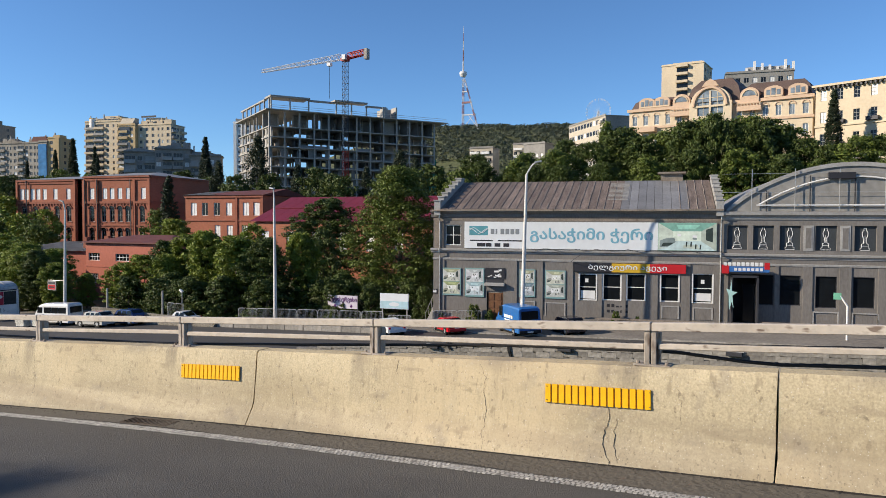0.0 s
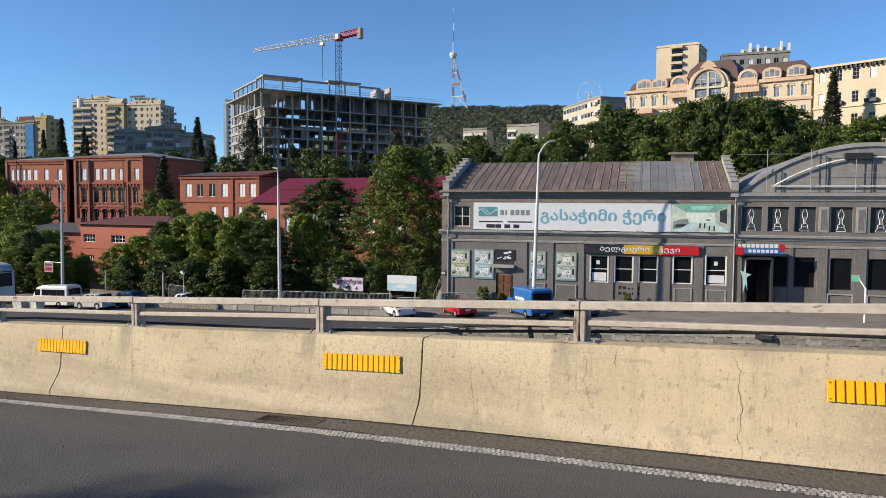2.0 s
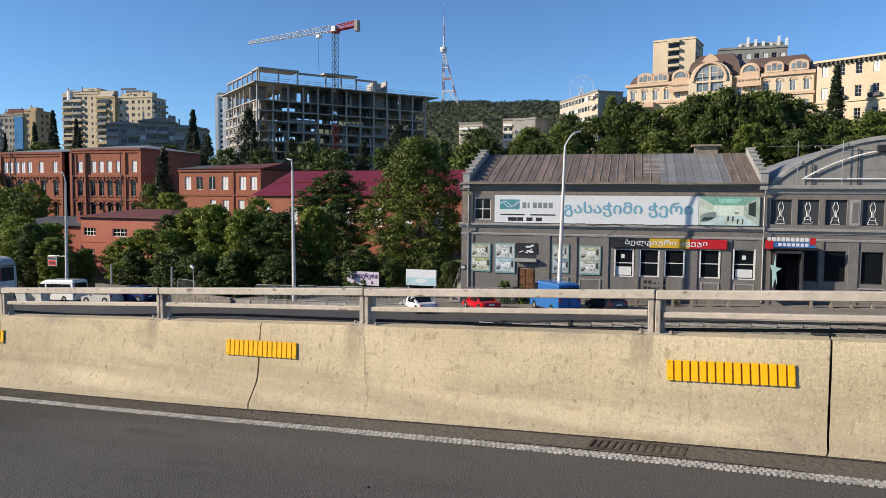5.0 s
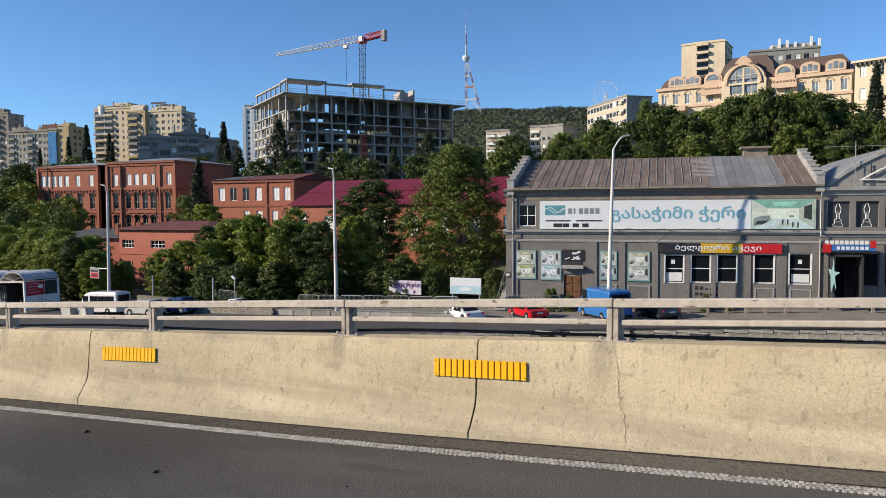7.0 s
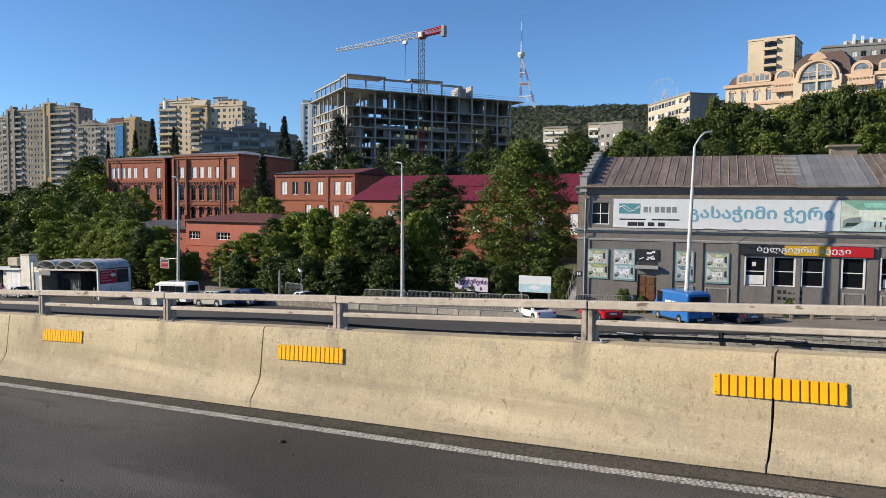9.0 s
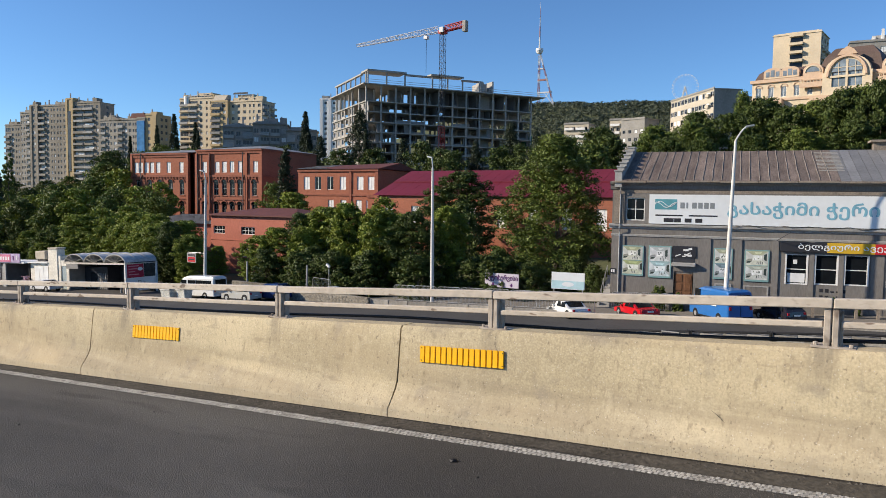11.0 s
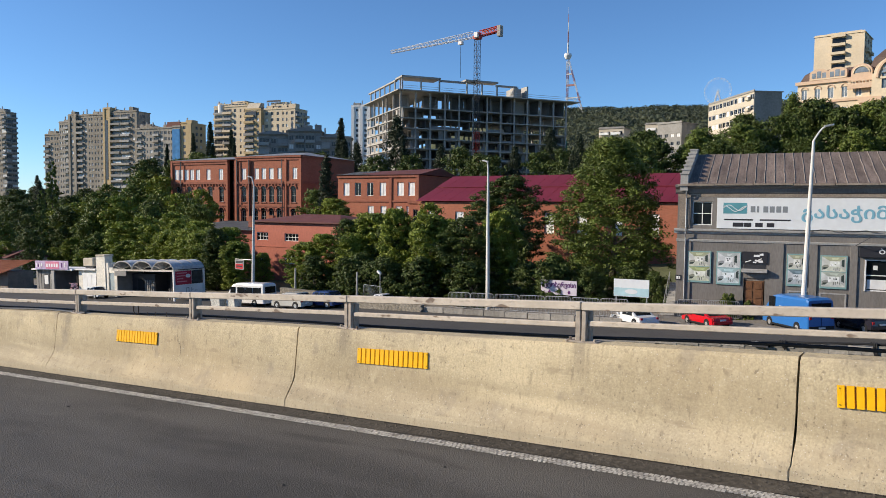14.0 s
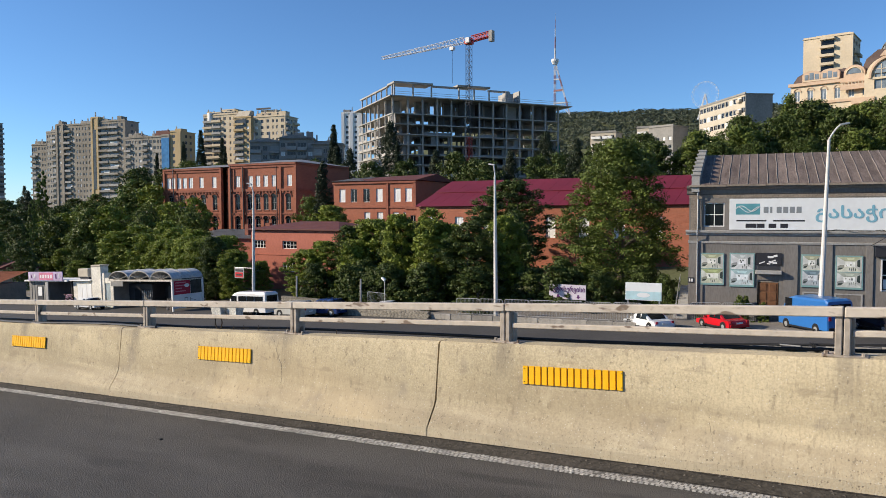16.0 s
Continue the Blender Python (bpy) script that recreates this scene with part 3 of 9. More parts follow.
def barrier_piece(x0, x1, seed):
    bm = bmesh.new()
    r = random.Random(seed)
    n = 22
    rings = []
    rj = random.Random(seed + 50)
    lean0 = r.uniform(-0.004, 0.004)
    for i in range(n + 1):
        xx = x0 + (x1 - x0) * i / n
        ring = []
        for k, (dy, z) in enumerate(PROFILE):
            wob = 0.004 * noise.noise(Vector((xx * 0.9, z * 2.0, seed))) + lean0
            skew = 0.0
            if k in (0, 1):
                skew = -0.012
            elif k == 2:
                skew = 0.0
            end = 1.0 if i in (0, n) else 0.0
            inset = (0.001 + 0.005 * rj.random()) * end if 0 < k < len(PROFILE) - 1 else 0
            ring.append(bm.verts.new((xx + skew + (inset if i == 0 else -inset), barrier_y(xx) + dy + wob + inset * 0.6, road_z(xx) + z + wob * 0.6)))
        rings.append(ring)
    for a, b in zip(rings, rings[1:]):
        for k in range(len(PROFILE) - 1):
            bm.faces.new((a[k], a[k + 1], b[k + 1], b[k])).smooth = 0 < k < 8
    bm.faces.new([bm.verts.new(v.co) for v in rings[0]]), bm.faces.new([bm.verts.new(v.co) for v in rings[-1][::-1]])
    return bm


for i, (a, b) in enumerate(zip(JOINTS, JOINTS[1:])):
    ob = part("concrete_barrier", barrier_piece(a + 0.004, b - 0.004, i + 1), M_CONC)
    tagged(ob, "weathered sand-coloured concrete safety barrier with water stains", "barrier", "safety barriers along the road")

# ---- railing on the barrier ----
POSTS = [-31.9, -29.35, -26.86, -24.39, -21.88, -19.36, -16.79, -14.19, -11.56, -8.99, -6.385, -3.777, -1.164, 1.44, 4.04, 6.64]


def rail_at(x, dy, z):
    return Vector((x, barrier_y(x) + dy, road_z(x) + z))


railing = thing("guard_railing", (POSTS[5], barrier_y(POSTS[5]) + 0.3, road_z(POSTS[5]) + 0.8), "cream-painted steel railing with worn paint bolted on the barrier", "railing")
inv = railing.matrix_basis.inverted()


def placed(bm):
    bmesh.ops.transform(bm, matrix=inv, verts=bm.verts)
    return bm


def bar_between(a, b, h, d):
    bm = bmesh.new()
    va, vb = [], []
    for p, lst in ((a, va), (b, vb)):
        for dy, dz in ((-d / 2, -h / 2), (d / 2, -h / 2), (d / 2, h / 2), (-d / 2, h / 2)):
            lst.append(bm.verts.new(p + Vector((0, dy, dz))))
    bm.faces.new(va[::-1]), bm.faces.new(vb)
    for k in range(4):
        bm.faces.new((va[k], va[(k + 1) % 4], vb[(k + 1) % 4], vb[k]))
    bmesh.ops.bevel(bm, geom=bm.edges[:], offset=0.006, segments=1, affect="EDGES")
    return bm


rr = random.Random(8)
for i, px in enumerate(POSTS):
    post = bmesh.new()
    c = rail_at(px, 0.30, 0)
    lx, ly = rr.uniform(-0.012, 0.012), rr.uniform(-0.01, 0.01)
    for sx, w in ((-0.031, 0.046), (0.021, 0.042)):
        bx(post, c.x + sx - w / 2, c.x + sx + w / 2, c.y - 0.045, c.y + 0.045, c.z + 0.80, c.z + 1.15, 0.006)
    bx(post, c.x + 0.040, c.x + 0.060, c.y + 0.0, c.y + 0.06, c.z + 0.80, c.z + 1.07)
    ob = part("post", placed(post), M_POST, railing, "cream paint flaking from a double steel post")
    plate = bmesh.new()
    bx(plate, c.x - 0.13, c.x + 0.15, c.y - 0.075, c.y + 0.075, c.z + 0.812, c.z + 0.828, 0.003)
    for ox in (-0.10, 0.12):
        tube(plate, (c.x + ox, c.y - 0.04, c.z + 0.826), (c.x + ox, c.y - 0.04, c.z + 0.85), 0.014, sides=6)
    part("base_plate", placed(plate), M_POST, ob)
    if i + 1 < len(POSTS):
        nx = POSTS[i + 1]
        part("top_rail", placed(bar_between(rail_at(px + 0.004, 0.27, 1.120 + rr.uniform(-0.005, 0.005)), rail_at(nx - 0.004, 0.27, 1.120 + rr.uniform(-0.005, 0.005)), 0.068, 0.07)), M_RAIL, railing)
        part("lower_rail", placed(bar_between(rail_at(px + 0.05, 0.30, 0.968 + rr.uniform(-0.008, 0.008)), rail_at(nx - 0.06, 0.30, 0.966 + rr.uniform(-0.012, 0.012)), 0.044, 0.05)), M_RAIL, railing)

# cable slung along the back of the barrier
cab = bmesh.new()
pts = []
for k in range(0, 140):
    xx = -30 + k * 0.25
    pts.append(Vector((xx, barrier_y(xx) + 0.435, road_z(xx) + 0.835 + 0.085 * max(0.0, min(1.0, (xx + 4.8) / 2.4, (-0.35 - xx) / 0.7)) + 0.012 * math.sin(xx * 1.1) + 0.02 * noise.noise(Vector((xx * 0.5, 0, 4))))))
path_tube(cab, pts, 0.014, 6)
tagged(part("cable", cab, M_BLACK), "black cable slung along the barrier's rear edge", "cable")

# ---- yellow ribbed panels fixed on the barrier ----
PANELS = [-1.565, -5.838, -10.11, -14.45, -18.70, -22.84, -26.89, -31.0]


def panel(xc, seed):
    r = random.Random(seed)
    yb = barrier_y(xc)
    ang = math.degrees(math.atan2(0.0576, 1))
    tan_y = math.degrees(math.atan(-2 * bend(xc) * (xc + 11.5)))
    face = math.degrees(math.atan2(0.06, 0.525))
    base = Matrix.Translation((xc, yb + 0.125 + (0.572 - 0.275) * 0.06 / 0.525 - 0.011, road_z(xc) + 0.572)) @ pose(0, 0, 0, 0, 0, tan_y) @ pose(0, 0, 0, 0, -ang + r.uniform(-0.5, 0.5), 0) @ pose(0, 0, 0, -face, 0, 0)
    t = thing("delineator_panel", base, "bright yellow ribbed delineator panel screwed on the concrete barrier", "road panel", "yellow panels on the barrier")
    n, w, h = 15, 0.875 / 15, 0.15
    sh = bmesh.new()
    bx(sh, -0.428, 0.418, 0.003, 0.010, -h / 2 + 0.008, h / 2 - 0.008)
    part("backing", sh, M_BACKING, t)
    sm = bpy.data.meshes.get("slat") or None
    vs = [(x, y, z) for x, y in ((-w / 2 + 0.001, 0.003), (-w / 2 + 0.004, -0.007), (w / 2 - 0.012, -0.005), (w / 2 - 0.009, 0.003)) for z in (-h / 2, h / 2)]
    if sm is None:
        sm = bpy.data.meshes.new("slat")
        sm.from_pydata(vs, [], [(0, 2, 3, 1), (2, 4, 5, 3), (4, 6, 7, 5), (6, 0, 1, 7), (0, 6, 4, 2), (1, 3, 5, 7)])
        sm.materials.append(M_YELLOW)
        sm.update()
    for i in range(n):
        part("slat", sm, None, t, "", Matrix.Translation((-0.4375 + w * (i + 0.5), 0, 0)))
    for sx in (-0.42, 0.42):
        for sz in (-0.055, 0.055):
            part("screw", tube(bmesh.new(), (sx, -0.012, sz), (sx, -0.003, sz), 0.004, sides=6), M_DGREY, t)
    return t


for i, xc in enumerate(PANELS):
    panel(xc, i)

# ---- stone parapet of the far street ----
def wall_top(x):
    d = max(-60, min(30, x)) + 12.84
    return -4.96 + (0.062 if d > 0 else 0.088) * d


core = bmesh.new()
for x in range(-34, 30):
    bx(core, x, x + 1, 42.98, 43.35, -14, wall_top(x + 0.5) - 0.16)
parapet = setting("wall_parapet", core, M_STONE, "grey stone retaining wall of the far street", "wall")
stone_meshes = []
rs = random.Random(21)
for k in range(7):
    stone_meshes.append(finish(box(0, 0.58 + 0.06 * k, 0, 0.12, 0, 0.306, 0.005), "stone_block", M_STONE))
cap_me = finish(box(0, 1.22, -0.05, 0.50, 0, 0.14, 0.015), "coping_stone", M_STONE)
STONES = []
x = -32.0
while x < 14:
    STONES.append((cap_me, "coping_stone", (x, 42.87, wall_top(x) - 0.14)))
    x += 1.24
for row in range(5):
    x = -32.0 + 0.3 * (row % 2)
    while x < 12:
        k = rs.randrange(7)
        w = 0.58 + 0.06 * k
        if row < 4 or x > -14:
            STONES.append((stone_meshes[k], "stone_block", (x, 42.86 + rs.uniform(-0.005, 0.005), wall_top(x) - 0.14 - 0.315 * (row + 1))))
        x += w + 0.009

# round black band running along the parapet's coping
pipe = part("black_pipe", path_tube(bmesh.new(), [(q, 42.98 + 0.02 * math.sin(q * 1.7), wall_top(q) + 0.06 + 0.012 * math.sin(q * 2.3)) for q in range(-27, 4)], 0.06, 7), M_BLACK)
tagged(pipe, "round black band along the top of the stone parapet", "pipe")
for cx, drop in ((-21.4, 0.30), (-17.2, 0.75)):
    loop = bmesh.new()
    for q in range(3):
        path_tube(loop, [(cx - 0.18 + 0.13 * q, 42.9, wall_top(cx) + 0.16), (cx - 0.05 + 0.07 * q, 42.80, wall_top(cx) + 0.10), (cx + 0.06 * q, 42.77, wall_top(cx) - 0.5 * drop), (cx + 0.12 + 0.05 * q, 42.78, wall_top(cx) - drop)], 0.035, 5)
    part("hanging_end", loop, M_BLACK, pipe, "frayed black end hanging down")

# ---- wear on the barrier: hairline cracks, filled joints, a floor grate, grit ----
def barrier_point(x, s):
    """A place on the barrier's front: s runs from 0 at the foot to 1 at the top edge."""
    z = 0.02 + s * 0.78
    dy = next(a[0] + (b[0] - a[0]) * (z - a[1]) / (b[1] - a[1]) for a, b in zip(PROFILE, PROFILE[1:]) if z <= b[1])
    return Vector((x, barrier_y(x) + dy - 0.004, road_z(x) + z))


rk = random.Random(31)
CRACKS = [(-2.53, 0.0, 1.0, 0.9), (-3.44, 0.78, 1.0, 0.8), (-3.62, 0.3, 0.98, 0.5), (-4.62, 0.0, 0.98, 0.6), (-6.05, 0.05, 0.98, 0.45), (-8.84, 0.0, 1.0, 1.1), (-12.2, 0.30, 0.40, 1.4), (-14.12, 0.62, 0.97, 0.7), (-17.6, 0.1, 0.6, 0.35), (-21.95, 0.3, 1.0, 1.0), (-1.42, 0.0, 0.62, 2.2), (-1.36, 0.1, 0.5, 1.6), (-0.9, 0.3, 0.9, 0.4), (0.6, 0.0, 0.5, 0.8), (-10.9, 0.6, 0.8, 0.6)]
BARRIERS = [o for o in scene.objects if o.name.startswith("concrete_barrier")]
for cx, s0, s1, wide in CRACKS:
    bm = bmesh.new()
    n = max(6, int((s1 - s0) * 30))
    xx = cx
    prev = None
    for k in range(n + 1):
        s = s0 + (s1 - s0) * k / n
        w = 0.0015 * wide * (0.35 + 0.65 * math.sin(math.pi * min(1, max(0.05, k / n)))) * rk.uniform(0.6, 1.3)
        a, b = bm.verts.new(barrier_point(xx - w, s)), bm.verts.new(barrier_point(xx + w, s))
        if prev:
            bm.faces.new((prev[0], prev[1], b, a))
        prev = (a, b)
        xx += rk.gauss(0.0, 0.011) - 0.004
    host = [o for o, (a, b) in zip(BARRIERS, zip(JOINTS, JOINTS[1:])) if a < cx < b][0]
    part("crack", bm, M_BLACK, host, "dark hairline crack")
gr = thing("drain_grate", (-6.42, barrier_y(-6.42) - 0.17, asphalt_z(-6.42), 0, -3.3, 0), "rusty dark drain grate full of grit beside the barrier", "grate")
M_RUST = mat("rusty_iron", (0.075, 0.058, 0.045), 0.85, 0.2, var=0.4, fine=12, broad=3, bump=0.4)
part("grate_frame", bx(bx(bx(box(-0.34, 0.34, -0.11, -0.09, -0.03, 0.012), -0.34, 0.34, 0.09, 0.11, -0.03, 0.012), -0.34, -0.32, -0.09, 0.09, -0.03, 0.012), 0.32, 0.34, -0.09, 0.09, -0.03, 0.012), M_RUST, gr)
for k in range(11):
    part("grate_bar", box(-0.29 + k * 0.056, -0.27 + k * 0.056, -0.09, 0.09, -0.02, 0.010), M_RUST, gr)
for x, y, s in ((-13.93, 5.37, 0.05), (-13.6, 5.15, 0.018), (-12.2, 4.7, 0.045), (-16.5, 4.9, 0.02), (-10.5, 4.9, 0.02), (-18.2, 4.4, 0.025), (-7.9, 4.7, 0.018), (-11.6, 4.3, 0.016), (-20.6, 4.9, 0.02), (-14.8, 3.9, 0.02), (-17.4, 5.3, 0.022), (-22.3, 5.0, 0.03)):
    bm = bmesh.new()
    bmesh.ops.create_icosphere(bm, subdivisions=1, radius=s * 0.62)
    for v in bm.verts:
        v.co = Vector((v.co.x * rk.uniform(0.8, 1.5), v.co.y * rk.uniform(0.7, 1.2), v.co.z * rk.uniform(0.4, 0.7)))
    o = part("stone", bm, M_BLACK, None, "", Matrix.Translation((x, y, asphalt_z(x) + s * 0.2)))
    tagged(o, "dark loose bit of grit on the asphalt", "grit", "grit on the road")
grit = bmesh.new()
for k in range(900):
    x = rk.uniform(-28, 2)
    y = barrier_y(x) - abs(rk.gauss(0.0, 0.09)) - 0.01
    s = rk.uniform(0.004, 0.012)
    z = asphalt_z(x) + 0.006
    a = [grit.verts.new((x + dx * s, y + dy * s, z)) for dx, dy in ((-1, -0.7), (1, -0.8), (0.2, 1))]
    t = grit.verts.new((x, y, z + s))
    for i in range(3):
        grit.faces.new((a[i], a[(i + 1) % 3], t))
tagged(part("gutter_grit", grit, mat("grit", (0.085, 0.075, 0.062), 0.95, var=0.5, bump=0.2)), "loose grit along the barrier's foot", "grit", "", "stuff")

# a hose and bent wire left on top of the barrier
hose = part("rubber_hose", path_tube(bmesh.new(), [(-29.5 + 0.28 * k, barrier_y(-29.5 + 0.28 * k) + 0.30 + 0.06 * math.sin(k * 0.55), road_z(-29.5 + 0.28 * k) + 0.815 + 0.016) for k in range(20)], 0.016, 7), M_DGREY)
tagged(hose, "dark rubber hose lying on top of the concrete barrier", "hose")
for k, x in enumerate((-22.95, -22.78, -22.55, -22.38, -22.1, -21.85, -21.4)):
    stub = part("wire_stub", path_tube(bmesh.new(), [(0, 0, -0.01), (0.003, 0, 0.03), (0.006 * (k % 3 - 1), 0, 0.045 + 0.008 * (k % 3))], 0.004, 5), M_RUST, None, "", Matrix.Translation((x, barrier_y(x) + 0.38, road_z(x) + 0.815)))
    tagged(stub, "thin rusty wire stub in the barrier's top", "wire", "wire stubs on the barrier")
x = -23.2
hoop = part("wire_hoop", path_tube(bmesh.new(), [(0.06 * math.cos(q * 0.7), 0.0, 0.075 + 0.085 * math.sin(q * 0.7)) for q in range(10)], 0.007, 5), M_RUST, None, "", Matrix.Translation((x, barrier_y(x) + 0.38, road_z(x) + 0.820)))
tagged(hoop, "rusty bent wire hoop on the barrier's top", "wire")

# dirt packed in the gap between asphalt and barrier
gap_bm = bmesh.new()
prev = None
for k in range(0, 760):
    x = -34 + k * 0.05
    w = 0.006 + 0.022 * max(0.0, noise.noise(Vector((x * 2.3, 1.0, 0)))) + 0.012 * rk.random()
    y = barrier_y(x) - 0.004
    a, b = gap_bm.verts.new((x, y - w, asphalt_z(x) + 0.008)), gap_bm.verts.new((x, y + 0.012, asphalt_z(x) + 0.012))
    if prev:
        gap_bm.faces.new((prev[0], a, b, prev[1]))
    prev = (a, b)
setting("gutter_dirt", gap_bm, mat("black_dirt", (0.03, 0.026, 0.022), 0.95, var=0.5, fine=30, bump=0.5), "black dirt packed along the barrier's foot", "dirt")
for x, z in ((-13.5, -5.3), (-3.98, -4.75), (-22.5, -5.85)):
    wb = thing("wall_bracket", (x, 42.80, z), "small dark steel bracket on the stone parapet", "bracket", "brackets on the parapet")
    part("bracket_plate", box(-0.5, 0.5, -0.05, 0.07, 0.06, 0.11), M_GREYTRIM, wb), part("bracket_arm", box(-0.42, 0.42, -0.22, 0.07, -0.16, 0.05, 0.02), M_DGREY, wb)

# ---- the grey two-storey house with the long banner ----
ANG = 10.95
BASE = -8.2
house = thing("grey_house", (-31.8, 63.8, BASE, 0, 0, ANG), "old grey two-storey house with rusty seamed roof, banner and shop windows", "house")
Z = lambda z: z - BASE
U0, U1 = -1.75, 24.68
WIN_UP = [(-0.56, 1.02, 0.11, 2.09)]
SHOP = [(12.36, 13.96, -4.81, -2.34), (14.52, 16.14, -4.75, -2.30), (16.64, 18.28, -4.70, -2.27), (19.58, 21.18, -4.70, -2.20), (22.30, 24.01, -4.73, -2.12)]
DOOR = (3.62, 5.22, -6.9, -4.2)
holes = [(a, b, Z(c), Z(d)) for a, b, c, d in WIN_UP + SHOP + [DOOR]]
wall_part("front_wall", house, U0, U1, 0, Z(3.2), holes, M_GREYW, 0.45)
bk = bmesh.new()
for a in (U0, U1 - 0.4):
    prism_o = [(0.45, 0), (17.4, 0), (17.4, Z(3.2)), (8.7, Z(6.2)), (0.45, Z(3.2))]
    va = [bk.verts.new((a, p, q)) for p, q in prism_o]
    vb = [bk.verts.new((a + 0.4, p, q)) for p, q in prism_o]
    bk.faces.new(va), bk.faces.new(vb[::-1])
    for i in range(5):
        bk.faces.new((va[i], vb[i], vb[(i + 1) % 5], va[(i + 1) % 5]))
part("end_wall", bk, M_GREYW, house)
part("back_wall", box(U0 + 0.4, U1 - 0.4, 17.0, 17.4, 0, Z(3.2)), M_GREYW, house)
part("floor_slab", box(U0 + 0.4, U1 - 0.4, 0.45, 17.0, Z(-0.9), Z(-0.6)), M_GREYB, house)
part("inner_wall", box(U0 + 0.4, U1 - 0.4, 5.0, 5.1, 0.2, Z(3.2)), M_GREYB, house)
# cornices and bands
cor = bmesh.new()
prism_y = [(0.0, 2.75), (-0.10, 2.85), (-0.16, 3.15), (-0.42, 3.3), (-0.46, 3.48), (0.3, 3.55), (0.3, 2.75)]


def run(bm, prof, u0, u1):
    a = [bm.verts.new((u0, y, Z(z))) for y, z in prof]
    b = [bm.verts.new((u1, y, Z(z))) for y, z in prof]
    bm.faces.new(a), bm.faces.new(b[::-1])
    for i in range(len(prof)):
        j = (i + 1) % len(prof)
        bm.faces.new((a[i], b[i], b[j], a[j]))
    return bm


part("eaves_cornice", run(bmesh.new(), prism_y, U0 - 0.2, U1), M_GREYW, house)
part("string_course", run(bmesh.new(), [(0.1, -0.62), (-0.06, -0.60), (-0.10, -0.45), (-0.26, -0.38), (-0.28, -0.24), (0.1, -0.18)], U0 - 0.25, U1), M_GREYTRIM, house)
part("string_course", run(bmesh.new(), [(0.1, -1.30), (-0.07, -1.28), (-0.10, -1.12), (0.1, -1.06)], U0 - 0.05, U1), M_GREYTRIM, house)
for u, w in ((-1.6, 1.0), (5.55, 1.0), (8.45, 0.55), (11.3, 0.5), (14.08, 0.36), (16.22, 0.34), (18.45, 0.9), (21.35, 0.75), (24.1, 0.5)):
    part("pilaster", box(u, u + w, -0.09, 0.0, 0, Z(-1.31)), M_GREYW, house)
part("pilaster", box(-1.6, -0.72, -0.10, 0.0, Z(-0.17), Z(2.7)), M_OLDWOOD, house, "weathered wooden shutter panel at the corner")
pan = bmesh.new()
bx(pan, -1.5, -0.82, -0.13, -0.10, Z(0.1), Z(2.4)), bx(pan, -1.38, -0.94, -0.15, -0.13, Z(0.3), Z(2.2))
part("shutter", pan, M_OLDWOOD, house)
pl = bmesh.new()
bx(pl, U0 - 0.05, 3.55, -0.06, 0.0, 0, Z(-6.5)), bx(pl, 5.3, U1, -0.06, 0.0, 0, Z(-6.3))
part("plinth", pl, M_GREYW, house)
# windows
w = window(house, -0.56, Z(0.11), 1.58, 1.98, 0.16, M_WHITE, M_GLASS, (2, 2), 0.08)
for a, b, c, d in SHOP:
    window(house, a, Z(c), b - a, d - c, 0.10, M_WHITE, M_GLASS, (1, 2), 0.09)
    for sx in (a - 0.05, b - 0.05):
        part("window_trim", box(sx, sx + 0.1, -0.05, 0.0, Z(c), Z(d)), M_WHITE, house)
for a, b, c, d in ((6.94, 8.28, -6.4, -5.05), (9.21, 11.14, -6.4, -5.10), (19.67, 21.2, -6.2, -5.06), (22.35, 24.03, -6.2, -5.1)):
    fr = bmesh.new()
    bx(fr, a, b, -0.08, -0.005, Z(d) - 0.1, Z(d)), bx(fr, a, a + 0.12, -0.08, -0.005, Z(c), Z(d) - 0.1), bx(fr, b - 0.12, b, -0.08, -0.005, Z(c), Z(d) - 0.1)
    part("apron_frame", fr, M_GREYTRIM, house, "pale painted frame under a window")
    part("apron_panel", box(a + 0.12, b - 0.12, -0.05, -0.004, Z(c), Z(d) - 0.1), M_GREYW, house)
for a, b, z0, z1 in ((12.5, 13.8, -4.65, -3.9), (22.5, 23.85, -4.55, -3.85)):
    part("window_paper", box(a, b, 0.086, 0.094, Z(z0), Z(z1)), M_BLIND, house, "white paper sheet behind the pane")
for a, z0 in ((12.9, -3.15), (23.0, -3.0)):
    part("window_paper", box(a, a + 0.3, 0.09, 0.095, Z(z0), Z(z0) + 0.35), M_BLIND, house)
rg = random.Random(2)
for k in range(10):
    a = 14.9 + (k % 5) * 0.4
    z = -5.35 if k < 5 else -5.85
    bm = box(a, a + 0.26, -0.012, 0.002, Z(z), Z(z) + rg.uniform(0.12, 0.3))
    part("paint_scrawl", bm, M_INK, house)
for k in range(7):
    u = 8.3 + k * 2.4
    bm = bmesh.new()
    path_tube(bm, [(u + q * 0.4, -0.32 - 0.02 * rg.random(), Z(-0.15) + 0.12 * rg.random() - 0.05 * abs(q - 3)) for q in range(7)], 0.018, 5)
    part("loose_cable", bm, M_BLACK, house)
part("awning_arm", path_tube(bmesh.new(), [(11.6, -0.15, Z(-1.3)), (11.8, -0.8, Z(-1.1)), (12.6, -0.9, Z(-0.55))], 0.03, 5), M_DGREY, house)
part("soffit", run(bmesh.new(), [(-0.02, 2.5), (-0.04, 2.74), (0.1, 2.74), (0.1, 2.5)], U0, U1), M_OLDWOOD, house, "weathered board under the eaves")
